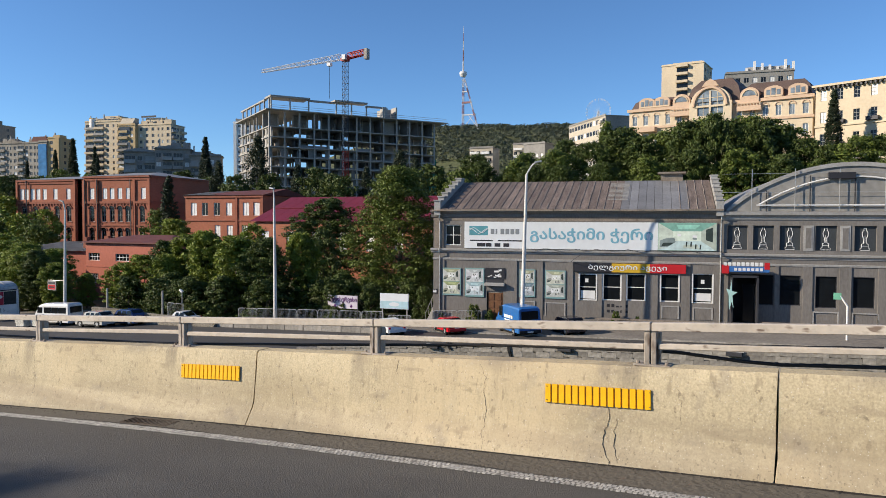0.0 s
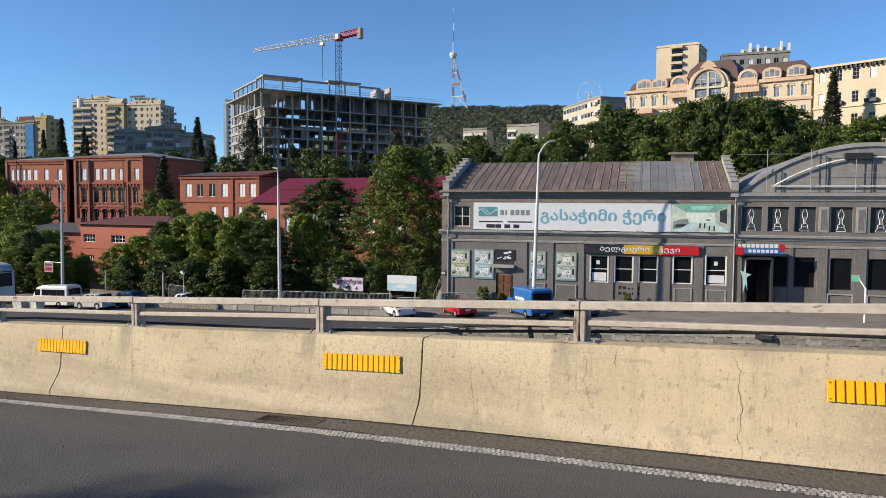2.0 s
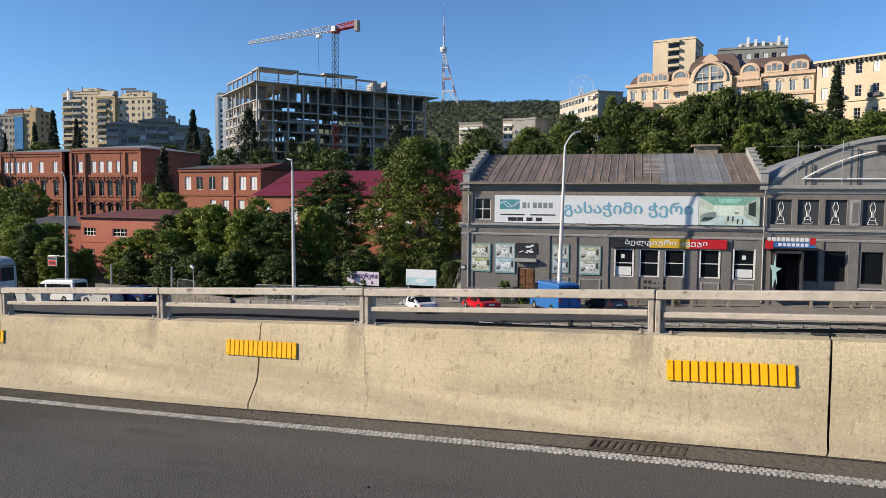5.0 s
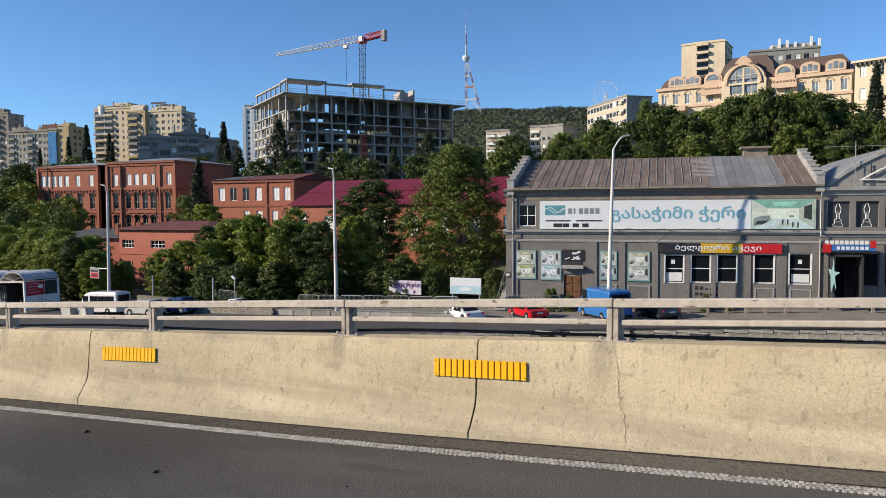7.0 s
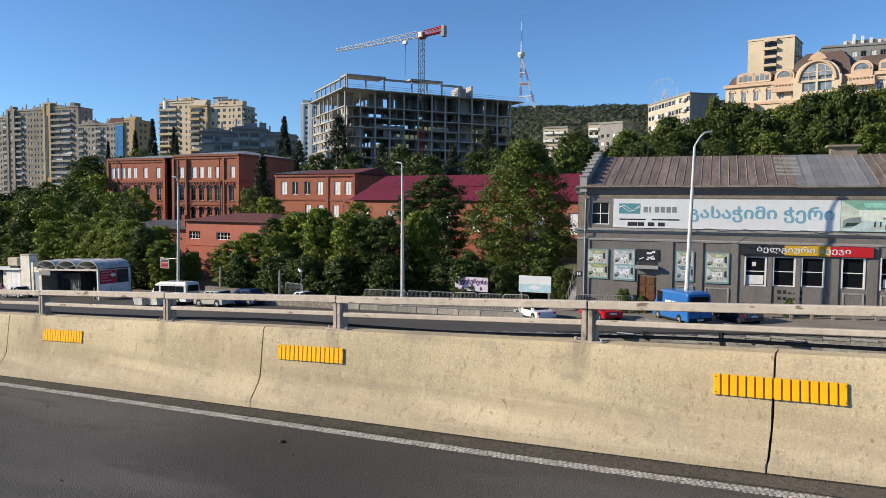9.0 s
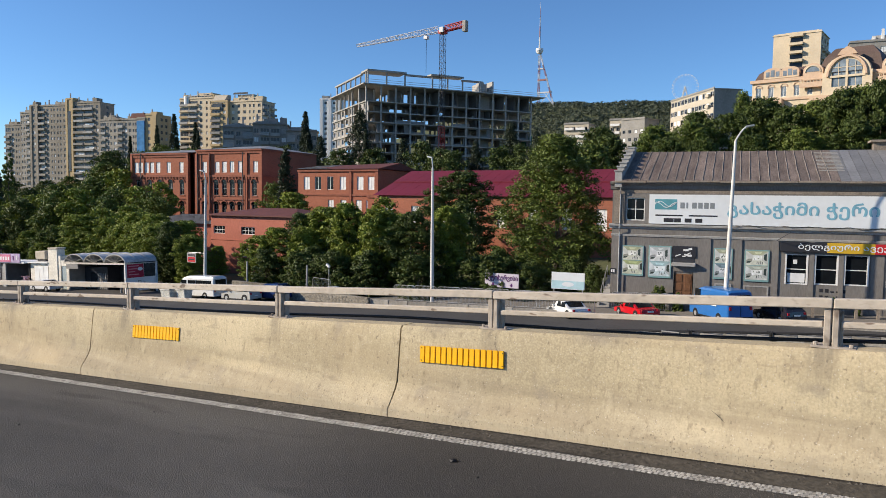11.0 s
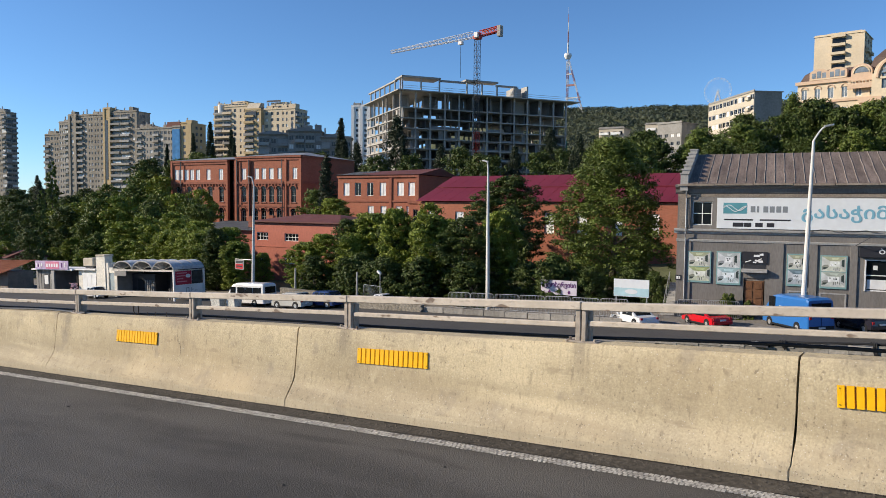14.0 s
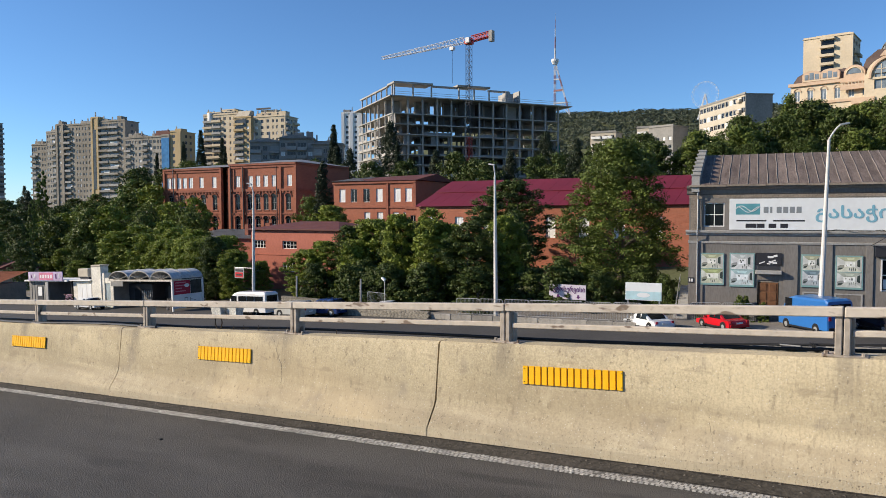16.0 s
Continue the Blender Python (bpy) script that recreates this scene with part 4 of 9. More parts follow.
# door with its canopy and carved panels
dr = part("door", box(3.7, 5.14, 0.12, 0.18, Z(-6.9), Z(-4.4)), mat("carved_wood", (0.16, 0.075, 0.035), 0.6, var=0.3, fine=10, broad=2, bump=0.3), house, "carved brown wooden double door")
for i in range(2):
    for k in range(3):
        part("door_panel", box(3.8 + i * 0.72, 4.32 + i * 0.72, 0.085, 0.12, Z(-6.6 + k * 0.75), Z(-5.98 + k * 0.75), 0.015), dr.data.materials[0], dr)
part("transom", box(3.62, 5.22, 0.1, 0.2, Z(-4.4), Z(-4.2)), M_OLDWOOD, house)
part("canopy", box(3.45, 5.4, -0.5, 0.0, Z(-3.72), Z(-3.42), 0.03), M_GREYTRIM, house, "stained concrete door canopy")
part("grille", box(3.6, 5.25, -0.03, 0.0, Z(-3.38), Z(-3.05)), M_DGREY, house)
# downpipes and gutter
for u in (-1.05, 24.6):
    bm = bmesh.new()
    path_tube(bm, [(u, -0.42, Z(3.35)), (u, -0.36, Z(2.7)), (u, -0.16, Z(2.4)), (u, -0.16, Z(-0.1)), (u, -0.36, Z(-0.25)), (u, -0.36, Z(-0.6)), (u, -0.16, Z(-0.9)), (u, -0.16, Z(-6.6))], 0.055, 7)
    part("downpipe", bm, M_STEEL, house, "dull zinc downpipe")
gut = bmesh.new()
for k in range(9):
    a = U0 + k * 2.95
    bx(gut, a, a + 2.9, -0.62, -0.46, Z(3.40) + 0.02 * (k % 3), Z(3.55) + 0.02 * (k % 3))
part("gutter", gut, M_OLDWOOD, house, "rusty buckled gutter boards")
# roof in seamed sheets
def roof_z(v):
    return Z(3.55) + (6.62 - 3.55) * (v + 0.6) / 9.2


n_sheet = 34
rsm = random.Random(6)
wsh = (24.1 - -0.9) / n_sheet
for i in range(n_sheet):
    u = -0.9 + i * wsh
    material = M_ROOFB
    if 15.6 < u < 21.6:
        material = M_ROOFG
    bm = bmesh.new()
    v = [bm.verts.new((u + 0.012 + a * (wsh - 0.024), b, roof_z(b) + c)) for a in (0, 1) for b in (-0.6, 8.6) for c in (0, 0.03)]
    for q in ((0, 1, 3, 2), (4, 6, 7, 5), (0, 4, 5, 1), (2, 3, 7, 6), (0, 2, 6, 4), (1, 5, 7, 3)):
        bm.faces.new([v[k] for k in q])
    part("roof_sheet", bm, material, house)
    if not 16 < u < 21:
        s = bmesh.new()
        path_tube(s, [(u + rsm.uniform(-0.03, 0.03) * (0 < k < 6), -0.6 + 9.2 * k / 6, roof_z(-0.6 + 9.2 * k / 6) + 0.05) for k in range(7)], 0.032, 4)
        part("roof_seam", s, M_SEAM, house, "pale bent standing seam")
patch = bmesh.new()
for i in range(7):
    for k in range(14):
        u, b = 14.7 + i * 0.27, 2.2 + k * 0.42
        bx(patch, u, u + 0.25, b, b + 0.38, roof_z(b) + 0.035, roof_z(b) + 0.09)
part("tile_patch", patch, M_GREYTRIM, house, "patch of pale mended tiles")
back = bmesh.new()
vv = [back.verts.new(p) for p in ((-0.9, 8.6, roof_z(8.6)), (24.1, 8.6, roof_z(8.6)), (24.1, 17.9, Z(3.4)), (-0.9, 17.9, Z(3.4)), (-0.9, 8.6, roof_z(8.6) - 0.1), (24.1, 8.6, roof_z(8.6) - 0.1), (24.1, 17.9, Z(3.3)), (-0.9, 17.9, Z(3.3)))]
for q in ((0, 1, 2, 3), (7, 6, 5, 4), (0, 4, 5, 1), (2, 6, 7, 3)):
    back.faces.new([vv[k] for k in q])
part("roof_back", back, M_ROOFB, house)
for side, u in ((0, -1.55), (1, 24.15)):
    for k in range(7):
        v0 = -0.5 + k * 1.3
        zt = roof_z(v0 + 1.3) + 0.35
        st = bmesh.new()
        bx(st, u, u + 0.62, v0 + 0.01, v0 + 1.29, Z(3.0), zt), bx(st, u - 0.07, u + 0.69, v0 - 0.06, v0 + 1.28, zt, zt + 0.12)
        part("gable_step", st, M_GREYTRIM, house, "pale crow-stepped gable block")
ch = bmesh.new()
bx(ch, 19.5, 21.6, 8.4, 9.6, Z(6.2), Z(7.3)), bx(ch, 19.2, 21.9, 8.1, 9.9, Z(7.3), Z(7.48))
part("roof_dormer", ch, M_OLDWOOD, house, "boarded roof hatch")

TONES = {}


def tone(c):
    if c not in TONES:
        TONES[c] = mat("print_tone", c, 0.5, var=0.22, fine=2.5, broad=1.2, bump=0)
    return TONES[c]


def room_print(parent, x0, x1, z0, z1, y, ceiling, wall, floor, seed):
    """A printed picture of a furnished room in perspective, in flat shapes on a sheet."""
    r = random.Random(seed)
    w, h = x1 - x0, z1 - z0
    dark, mid = (0.035, 0.05, 0.045), tuple(0.45 * q for q in floor)

    def shape(pts, c, lift):
        part("printed_shape", prism(bmesh.new(), [(x0 + a * w, z0 + b * h) for a, b in pts], y - lift, y), tone(c), parent)

    l, q, f, g = 0.30 + r.uniform(-0.08, 0.05), 0.72 + r.uniform(-0.05, 0.08), 0.34, 0.70
    shape([(0, 1), (1, 1), (q, g), (l, g)], ceiling, 0.003)
    shape([(l, f), (q, f), (q, g), (l, g)], wall, 0.003)
    shape([(0, 0), (l, f), (l, g), (0, 1)], tuple(0.8 * k for k in wall), 0.003)
    shape([(1, 1), (q, g), (q, f), (1, 0)], tuple(0.62 * k for k in wall), 0.003)
    shape([(0, 0), (1, 0), (q, f), (l, f)], floor, 0.003)
    shape([(l + 0.06, 0.93), (q - 0.02, 0.93), (q - 0.10, 0.78), (l + 0.10, 0.78)], tuple(min(0.85, 1.5 * k) for k in ceiling), 0.005)
    shape([(q + 0.08, 0.38), (q + 0.2, 0.30), (q + 0.2, 0.84), (q + 0.08, 0.76)], dark, 0.005)
    shape([(0.02, 0.10), (0.16, 0.12), (0.30, 0.30), (0.28, 0.46), (0.14, 0.44), (0.03, 0.36)], mid, 0.005)
    shape([(0.05, 0.14), (0.2, 0.17), (0.27, 0.28), (0.08, 0.27)], dark, 0.007)
    a = r.uniform(0.38, 0.5)
    shape([(a, 0.08), (a + 0.3, 0.06), (a + 0.26, 0.2), (a + 0.02, 0.21)], tuple(0.75 * k for k in wall), 0.005)
    for k in range(4):
        u, v = a + 0.05 + 0.08 * k, r.uniform(0.04, 0.2)
        shape([(u, v), (u + 0.025, v), (u + 0.03, v + 0.17), (u + 0.005, v + 0.18)], dark, 0.007)
    for k in range(5):
        u, v = r.uniform(l, q - 0.08), r.uniform(f, g - 0.12)
        shape([(u, v), (u + 0.06, v), (u + 0.06, v + 0.08), (u, v + 0.1)], r.choice((mid, dark, tuple(min(0.8, 1.25 * k_) for k_ in wall))), 0.0055 + 0.0004 * k)


# banner over the upper storey
ban = thing("banner_sign", house.matrix_basis @ Matrix.Translation((12.8, -0.06, Z(-0.13))), "long white banner with teal lettering and a green room photograph", "sign")
H_B = 2.53
part("banner_sheet", box(1.4 - 12.8, 19.3 - 12.8, -0.05, 0.03, 0, H_B, 0.01), M_BANNER, ban)
pic = part("photo_sheet", box(19.32 - 12.8, 24.24 - 12.8, -0.05, 0.03, 0.05, H_B - 0.02), mat("mint_print", (0.42, 0.60, 0.48), 0.5, var=0.25, fine=0.9, broad=0.5, bump=0), ban, "printed photograph of a pale green room")
room_print(pic, 6.55, 11.42, 0.07, H_B - 0.04, -0.051, (0.20, 0.40, 0.32), (0.66, 0.74, 0.62), (0.50, 0.62, 0.60), 3)
part("logo", box(1.89 - 12.8, 3.71 - 12.8, -0.058, -0.05, 1.24, 2.13), M_TEALD, ban, "teal logo plate with two waves")
for ph, dz in ((0, 0.05), (1.1, -0.03)):
    bm = bmesh.new()
    pts = [(1.92 - 12.8 + 1.76 * k / 30, -0.062, 1.67 + dz + 0.22 * math.sin(k / 30 * 6.9 + ph)) for k in range(31)]
    path_tube(bm, pts, 0.028, 5)
    part("logo_wave", bm, M_BANNER, ban)
for k in range(6):
    a = 3.98 - 12.8 + 0.48 * k
    part("mark_bar", box(a, a + (0.16 if k == 1 else 0.36), -0.058, -0.05, 1.36, 1.86), mat("grey_mark", (0.22, 0.24, 0.25), 0.5, var=0.05, bump=0) if k == 0 else bpy.data.materials["grey_mark"], ban)
for k, wd in enumerate((0.62, 0.36, 0.36, 0.36)):
    a = 2.55 - 12.8 + (0, 0.86, 1.72, 2.58)[k] + 0.1
    part("number_bar", box(a, a + wd + 0.2, -0.058, -0.05, 0.16, 0.5), M_INK, ban)
part("number_bar", box(1.95 - 12.8, 4.2 - 12.8, -0.058, -0.05, 0.68, 0.8), M_INK, ban)
part("number_bar", box(4.7 - 12.8, 7.0 - 12.8, -0.058, -0.05, 0.68, 0.8), M_INK, ban)
words("გასაჭიმი ჭერი", 7.75 - 12.8, 0.62, 1.32, 11.05, M_TEAL, ban, -0.058, 0.07, label="teal Georgian lettering")

# shop sign in three colours
sgn = thing("shop_sign", house.matrix_basis @ Matrix.Translation((16.8, -0.2, Z(-2.15))), "black, amber and red shop fascia with pale lettering", "sign")
for a, b, m_ in ((11.89, 15.3, M_INK), (15.3, 18.65, M_AMBER), (18.65, 21.72, M_RED)):
    part("fascia_panel", box(a - 16.8, b - 16.8, -0.06, 0.18, 0, 0.80, 0.01), m_, sgn)
words("ბელგიური ავეჯი", 13.2 - 16.8, 0.14, 0.56, 6.9, M_BANNER, sgn, -0.070, 0.025)

# posters between the windows
def poster(u0, u1, z0, z1, tones, label):
    t = thing("poster", house.matrix_basis @ Matrix.Translation(((u0 + u1) / 2, -0.03, Z(z0))), label, "poster", "posters on the house")
    w, h = u1 - u0, z1 - z0
    part("board", box(-w / 2, w / 2, -0.06, 0.03, 0, h, 0.008), mat("poster_edge", (0.20, 0.34, 0.33), 0.5, var=0.1, bump=0), t)
    for row in range(2):
        z = 0.16 + row * (h - 0.2) / 2
        hh = (h - 0.3) / 2
        c = tones[row]
        room_print(t, -w / 2 + 0.09, w / 2 - 0.09, z, z + hh, -0.061, tuple(0.75 * q for q in c), tuple(0.35 * q + 0.53 for q in c), tuple(0.55 * q + 0.28 for q in c), int(u0 * 10) + row)
    return t


poster(-0.82, 1.06, -4.75, -2.09, ((0.40, 0.46, 0.22), (0.45, 0.47, 0.30)), "tall printed poster of olive-green rooms on the grey wall")
poster(1.48, 3.38, -4.83, -2.05, ((0.42, 0.58, 0.60), (0.52, 0.56, 0.54)), "tall printed poster of pale blue rooms on the grey wall")
poster(6.81, 8.30, -4.68, -2.07, ((0.20, 0.28, 0.32), (0.45, 0.46, 0.32)), "tall printed poster of dim rooms behind the lamp post")
poster(9.23, 11.12, -4.75, -2.11, ((0.46, 0.50, 0.42), (0.50, 0.52, 0.34)), "tall printed poster of cream rooms on the grey wall")
pk = thing("door_poster", house.matrix_basis @ Matrix.Translation((4.42, -0.03, Z(-3.0))), "torn black and white poster above the wooden door", "poster")
part("board", box(-0.95, 0.95, -0.05, 0.03, 0, 1.0), M_INK, pk)
rp = random.Random(5)
for k in range(9):
    a, c = rp.uniform(-0.85, 0.4), rp.uniform(0.08, 0.75)
    bm = box(a, a + rp.uniform(0.2, 0.5), -0.056 - 0.001 * k, -0.05, c, c + rp.uniform(0.06, 0.18))
    bmesh.ops.rotate(bm, cent=(a, 0, c), matrix=Matrix.Rotation(radians(rp.uniform(-30, 10)), 3, "Y"), verts=bm.verts)
    part("print_shape", bm, M_BLIND, pk)
num = thing("number_plate", house.matrix_basis @ Matrix.Translation((-1.54, -0.1, Z(-4.62))), "small dark enamel house plate with white bars", "plate")
part("plate", box(-0.24, 0.24, -0.03, 0.0, 0, 0.45), M_INK, num)
for a in (-0.16, 0.02):
    part("bar", box(a, a + 0.13, -0.036, -0.03, 0.1, 0.35), M_BLIND, num)

# ---- the long wing with the arched gable ----
wing = thing("arched_hall", (-31.8, 63.8, BASE, 0, 0, ANG), "grey hall with a big arched gable, niches and pale drawn figures", "hall")
WU0, WU1 = 24.7, 49.0
NICHE = [25.11, 27.21, 29.32, 32.10, 35.07, 37.2, 39.3, 42.1]
LOW = [(27.65, 28.93, -4.7, -2.06), (29.4, 31.05, -4.66, -2.08), (32.19, 33.85, -4.78, -2.1), (35.04, 36.7, -4.7, -2.1), (38, 39.6, -4.7, -2.1)]
SD = (25.55, 27.45, -6.3, -2.2)
wall_part("front_wall", wing, WU0, WU1, 0, Z(3.3), [(a, a + 1.66, Z(0.07), Z(2.18)) for a in NICHE] + [(a, b, Z(c), Z(d)) for a, b, c, d in LOW + [SD]], M_GREYW, 0.45)
part("back_wall", box(WU0, WU1, 24, 24.4, 0, Z(4)), M_GREYW, wing)
part("side_wall", box(WU1 - 0.4, WU1, 0.45, 24, 0, Z(3.3)), M_GREYW, wing)
part("inner_wall", box(WU0, WU1, 3.0, 3.1, 0.2, Z(3.3)), M_DGREY, wing)
part("string_course", run(bmesh.new(), [(0.1, -0.75), (-0.06, -0.72), (-0.10, -0.56), (-0.26, -0.46), (-0.28, -0.30), (0.1, -0.25)], WU0 + 0.002, WU1), M_GREYTRIM, wing)
part("string_course", run(bmesh.new(), [(0.1, -1.32), (-0.07, -1.30), (-0.10, -1.14), (0.1, -1.08)], WU0 + 0.002, WU1), M_GREYTRIM, wing)
part("eaves_cornice", run(bmesh.new(), [(0.0, 2.6), (-0.10, 2.7), (-0.16, 2.95), (-0.40, 3.1), (-0.44, 3.36), (0.3, 3.42), (0.3, 2.6)], WU0 + 0.002, WU1), M_GREYTRIM, wing)
for u, w in ((24.75, 0.5), (29.0, 0.3), (31.2, 0.75), (34.0, 0.9), (36.9, 0.9), (39.8, 0.9)):
    part("pilaster", box(u, u + w, -0.08, 0.0, 0, Z(-1.33)), M_GREYW, wing)
for u in (31.17, 33.99, 41.2):
    t = bmesh.new()
    bx(t, u, u + 0.78, -0.05, 0.0, Z(0.05), Z(2.2)), bx(t, u + 0.12, u + 0.66, -0.075, -0.05, Z(0.2), Z(2.05))
    part("blind_panel", t, M_GREYTRIM, wing, "pale framed blind panel between niches")
    part("blind_inset", box(u + 0.17, u + 0.61, -0.08, -0.076, Z(0.27), Z(1.98)), M_GREYW, wing)
# segmental gable: radius from span and rise
ARC0, ARC1, RISE, ZB = 25.0, 45.0, 3.95, 3.42
cu_, half = (ARC0 + ARC1) / 2, (ARC1 - ARC0) / 2
RAD = (half * half + RISE * RISE) / (2 * RISE)


def arc_z(u, drop=0.0):
    return ZB + RISE - RAD + math.sqrt(max(0, (RAD - drop) ** 2 - (u - cu_) ** 2))


gab = bmesh.new()
us = [ARC0 + (ARC1 - ARC0) * k / 40 for k in range(41)]
prism(gab, [(u, Z(arc_z(u))) for u in us] + [(ARC1, Z(ZB) - 0.02), (ARC0, Z(ZB) - 0.02)][0:0], 0.02, 0.4)
part("gable", gab, M_GREYB, wing, "pale grey rendered arched gable")


def arc_band(drop0, drop1, y0, y1, a0=0.0, a1=1.0):
    bm = bmesh.new()
    rows = []
    for k in range(61):
        u = ARC0 + (ARC1 - ARC0) * (a0 + (a1 - a0) * k / 60)
        z0, z1 = arc_z(u) - drop0, arc_z(u) - drop1
        rows.append([bm.verts.new((u, y, Z(z))) for y, z in ((y0, z0), (y1, z0), (y1, z1), (y0, z1))])
    for a, b in zip(rows, rows[1:]):
        for k in range(4):
            bm.faces.new((a[k], b[k], b[(k + 1) % 4], a[(k + 1) % 4]))
    bm.faces.new(rows[0]), bm.faces.new(rows[-1][::-1])
    return bm


part("arch_moulding", arc_band(-0.16, 0.18, -0.12, 0.5), M_GREYTRIM, wing)
part("hall_roof", arc_band(-0.10, 0.02, 0.5, 24.2), M_ROOFG, wing)
sc = bmesh.new()
pts = [(ARC0 + 2.6 + (ARC1 - ARC0 - 5.2) * k / 30, -0.16, Z(ZB + 0.55 + 2.35 * (1 - ((k - 15) / 15) ** 2))) for k in range(31)]
path_tube(sc, pts, 0.065, 6)
tube(sc, (ARC0 + 2.4, -0.16, Z(ZB + 0.5)), (ARC1 - 2.4, -0.16, Z(ZB + 0.5)), 0.065, sides=6)
part("sign_frame", sc, M_WHITE, wing, "white steel arch of an empty sign frame")
for k in range(6):
    u = ARC0 + 2.0 + k * 3.4
    part("frame_strut", tube(bmesh.new(), (u + 1.2, -0.1, Z(ZB - 0.2)), (u + 1.2, -0.1, Z(min(arc_z(u + 1.2) - 0.5, ZB + 3)))  , 0.05, sides=6), M_DGREY, wing)
    part("frame_post", tube(bmesh.new(), (u, -0.32, Z(ZB)), (u, -0.32, Z(ZB + 3.6)), 0.03, sides=6), M_STEEL, wing)
for z in (1.6, 3.2):
    part("frame_wire", tube(bmesh.new(), (ARC0 - 0.4, -0.32, Z(ZB + z)), (ARC1, -0.32, Z(ZB + z)), 0.015, sides=5), M_STEEL, wing)
part("floodlight", box(32.9, 35.0, -0.35, -0.05, Z(ZB + 2.7), Z(ZB + 3.25), 0.03), M_INK, wing)
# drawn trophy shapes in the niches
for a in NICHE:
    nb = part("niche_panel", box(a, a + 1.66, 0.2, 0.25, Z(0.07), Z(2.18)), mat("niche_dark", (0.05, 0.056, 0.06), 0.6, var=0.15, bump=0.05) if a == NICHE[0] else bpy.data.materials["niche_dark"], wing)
    fg = bmesh.new()
    c = a + 0.83
    outline = [(-0.36, 0.02), (0.36, 0.02), (0.36, 0.18), (0.26, 0.22), (0.24, 0.55), (0.10, 0.62), (0.09, 1.05), (0.17, 1.15), (0.22, 1.45), (0.16, 1.62), (0.10, 1.66), (0.10, 1.86), (-0.10, 1.86), (-0.10, 1.66), (-0.16, 1.62), (-0.22, 1.45), (-0.17, 1.15), (-0.09, 1.05), (-0.10, 0.62), (-0.24, 0.55), (-0.26, 0.22), (-0.36, 0.18), (-0.36, 0.02)]
    path_tube(fg, [(c + p, 0.19, Z(0.12) + q) for p, q in outline], 0.026, 4)
    tube(fg, (c - 0.25, 0.19, Z(0.5)), (c + 0.25, 0.19, Z(0.5)), 0.02, sides=4)
    tube(fg, (c, 0.19, Z(0.75)), (c, 0.19, Z(1.4)), 0.015, sides=4)
    part("drawn_outline", fg, M_BLIND, nb, "white outline of a trophy")
for a, b, c, d in LOW:
    window(wing, a, Z(c), b - a, d - c, 0.12, M_DGREY, M_GLASS, (1, 1), 0.07)
for a, b in ((32.0, 34.0), (35.0, 37.0)):
    fr = bmesh.new()
    bx(fr, a, b, -0.08, -0.005, Z(-5.2), Z(-5.1)), bx(fr, a, a + 0.1, -0.08, -0.005, Z(-6.2), Z(-5.2)), bx(fr, b - 0.1, b, -0.08, -0.005, Z(-6.2), Z(-5.2))
    part("apron_frame", fr, M_GREYTRIM, wing)
part("entrance_glass", box(26.5, 27.4, 0.2, 0.24, Z(-6.2), Z(-2.9)), M_GLASS, wing)
en = bmesh.new()
bx(en, 25.4, 25.55, -1.2, 0, Z(-6.3), Z(-2.1)), bx(en, 27.45, 27.6, -1.2, 0, Z(-6.3), Z(-2.1)), bx(en, 25.4, 27.6, -1.2, 0, Z(-2.3), Z(-2.1))
part("porch", en, M_DGREY, wing, "dark metal porch frame")
# studio sign over the porch
st = thing("studio_sign", house.matrix_basis @ Matrix.Translation((26.5, -0.9, Z(-1.95))), "layered blue, white and red sign over the dark porch", "sign")
part("sign_box", box(-1.9, 1.9, -0.3, 0.7, 0, 0.35), M_INK, st)
part("sign_blue", box(-1.3, 1.9, -0.34, -0.3, 0.15, 0.62), mat("blue_sign", (0.05, 0.16, 0.42), 0.4, var=0.1, bump=0), st)
part("sign_end", box(-1.9, -1.3, -0.36, -0.3, 0.0, 0.75), M_RED, st)
part("sign_end", box(1.5, 1.92, -0.37, -0.34, 0.4, 0.98), M_RED, st)
for k in range(9):
    part("letter_bar", box(-1.75 + 0.36 * k, -1.50 + 0.36 * k, -0.36, -0.3, 0.66, 0.98), M_WHITE, st)
for k in range(7):
    part("letter_bar", box(-0.9 + 0.34 * k, -0.66 + 0.34 * k, -0.37, -0.345, 0.25, 0.5), M_WHITE, st)
part("star_panel", prism(bmesh.new(), [(-1.25, -3.2), (-1.05, -2.4), (-0.9, -3.0), (-1.0, -1.9), (-0.62, -1.6), (-1.05, -1.5), (-1.1, -0.5), (-1.2, -1.4), (-1.5, -1.3), (-1.3, -1.9)], -0.42, -0.36), mat("mint_star", (0.40, 0.62, 0.58), 0.5, var=0.1, bump=0), st, "pale mint star-shaped cut-out")

# timber bench edge along the front
for a, b, z in ((12.5, 24.4, -6.15), (27.8, 40.0, -5.95)):
    bm = bmesh.new()
    n = int((b - a) / 1.5)
    for k in range(n):
        bx(bm, a + k * 1.5, a + k * 1.5 + 1.46, -2.2, -1.9, Z(z) - 0.10, Z(z) + 0.02)
        bx(bm, a + k * 1.5 + 0.2, a + k * 1.5 + 0.4, -2.2, -1.9, Z(z) - 1.2, Z(z) - 0.10)
    o = part("low_terrace_edge", bm, M_OLDWOOD, None, "", house.matrix_basis)
    tagged(o, "low weathered brown timber terrace edge before the shops", "terrace edge")


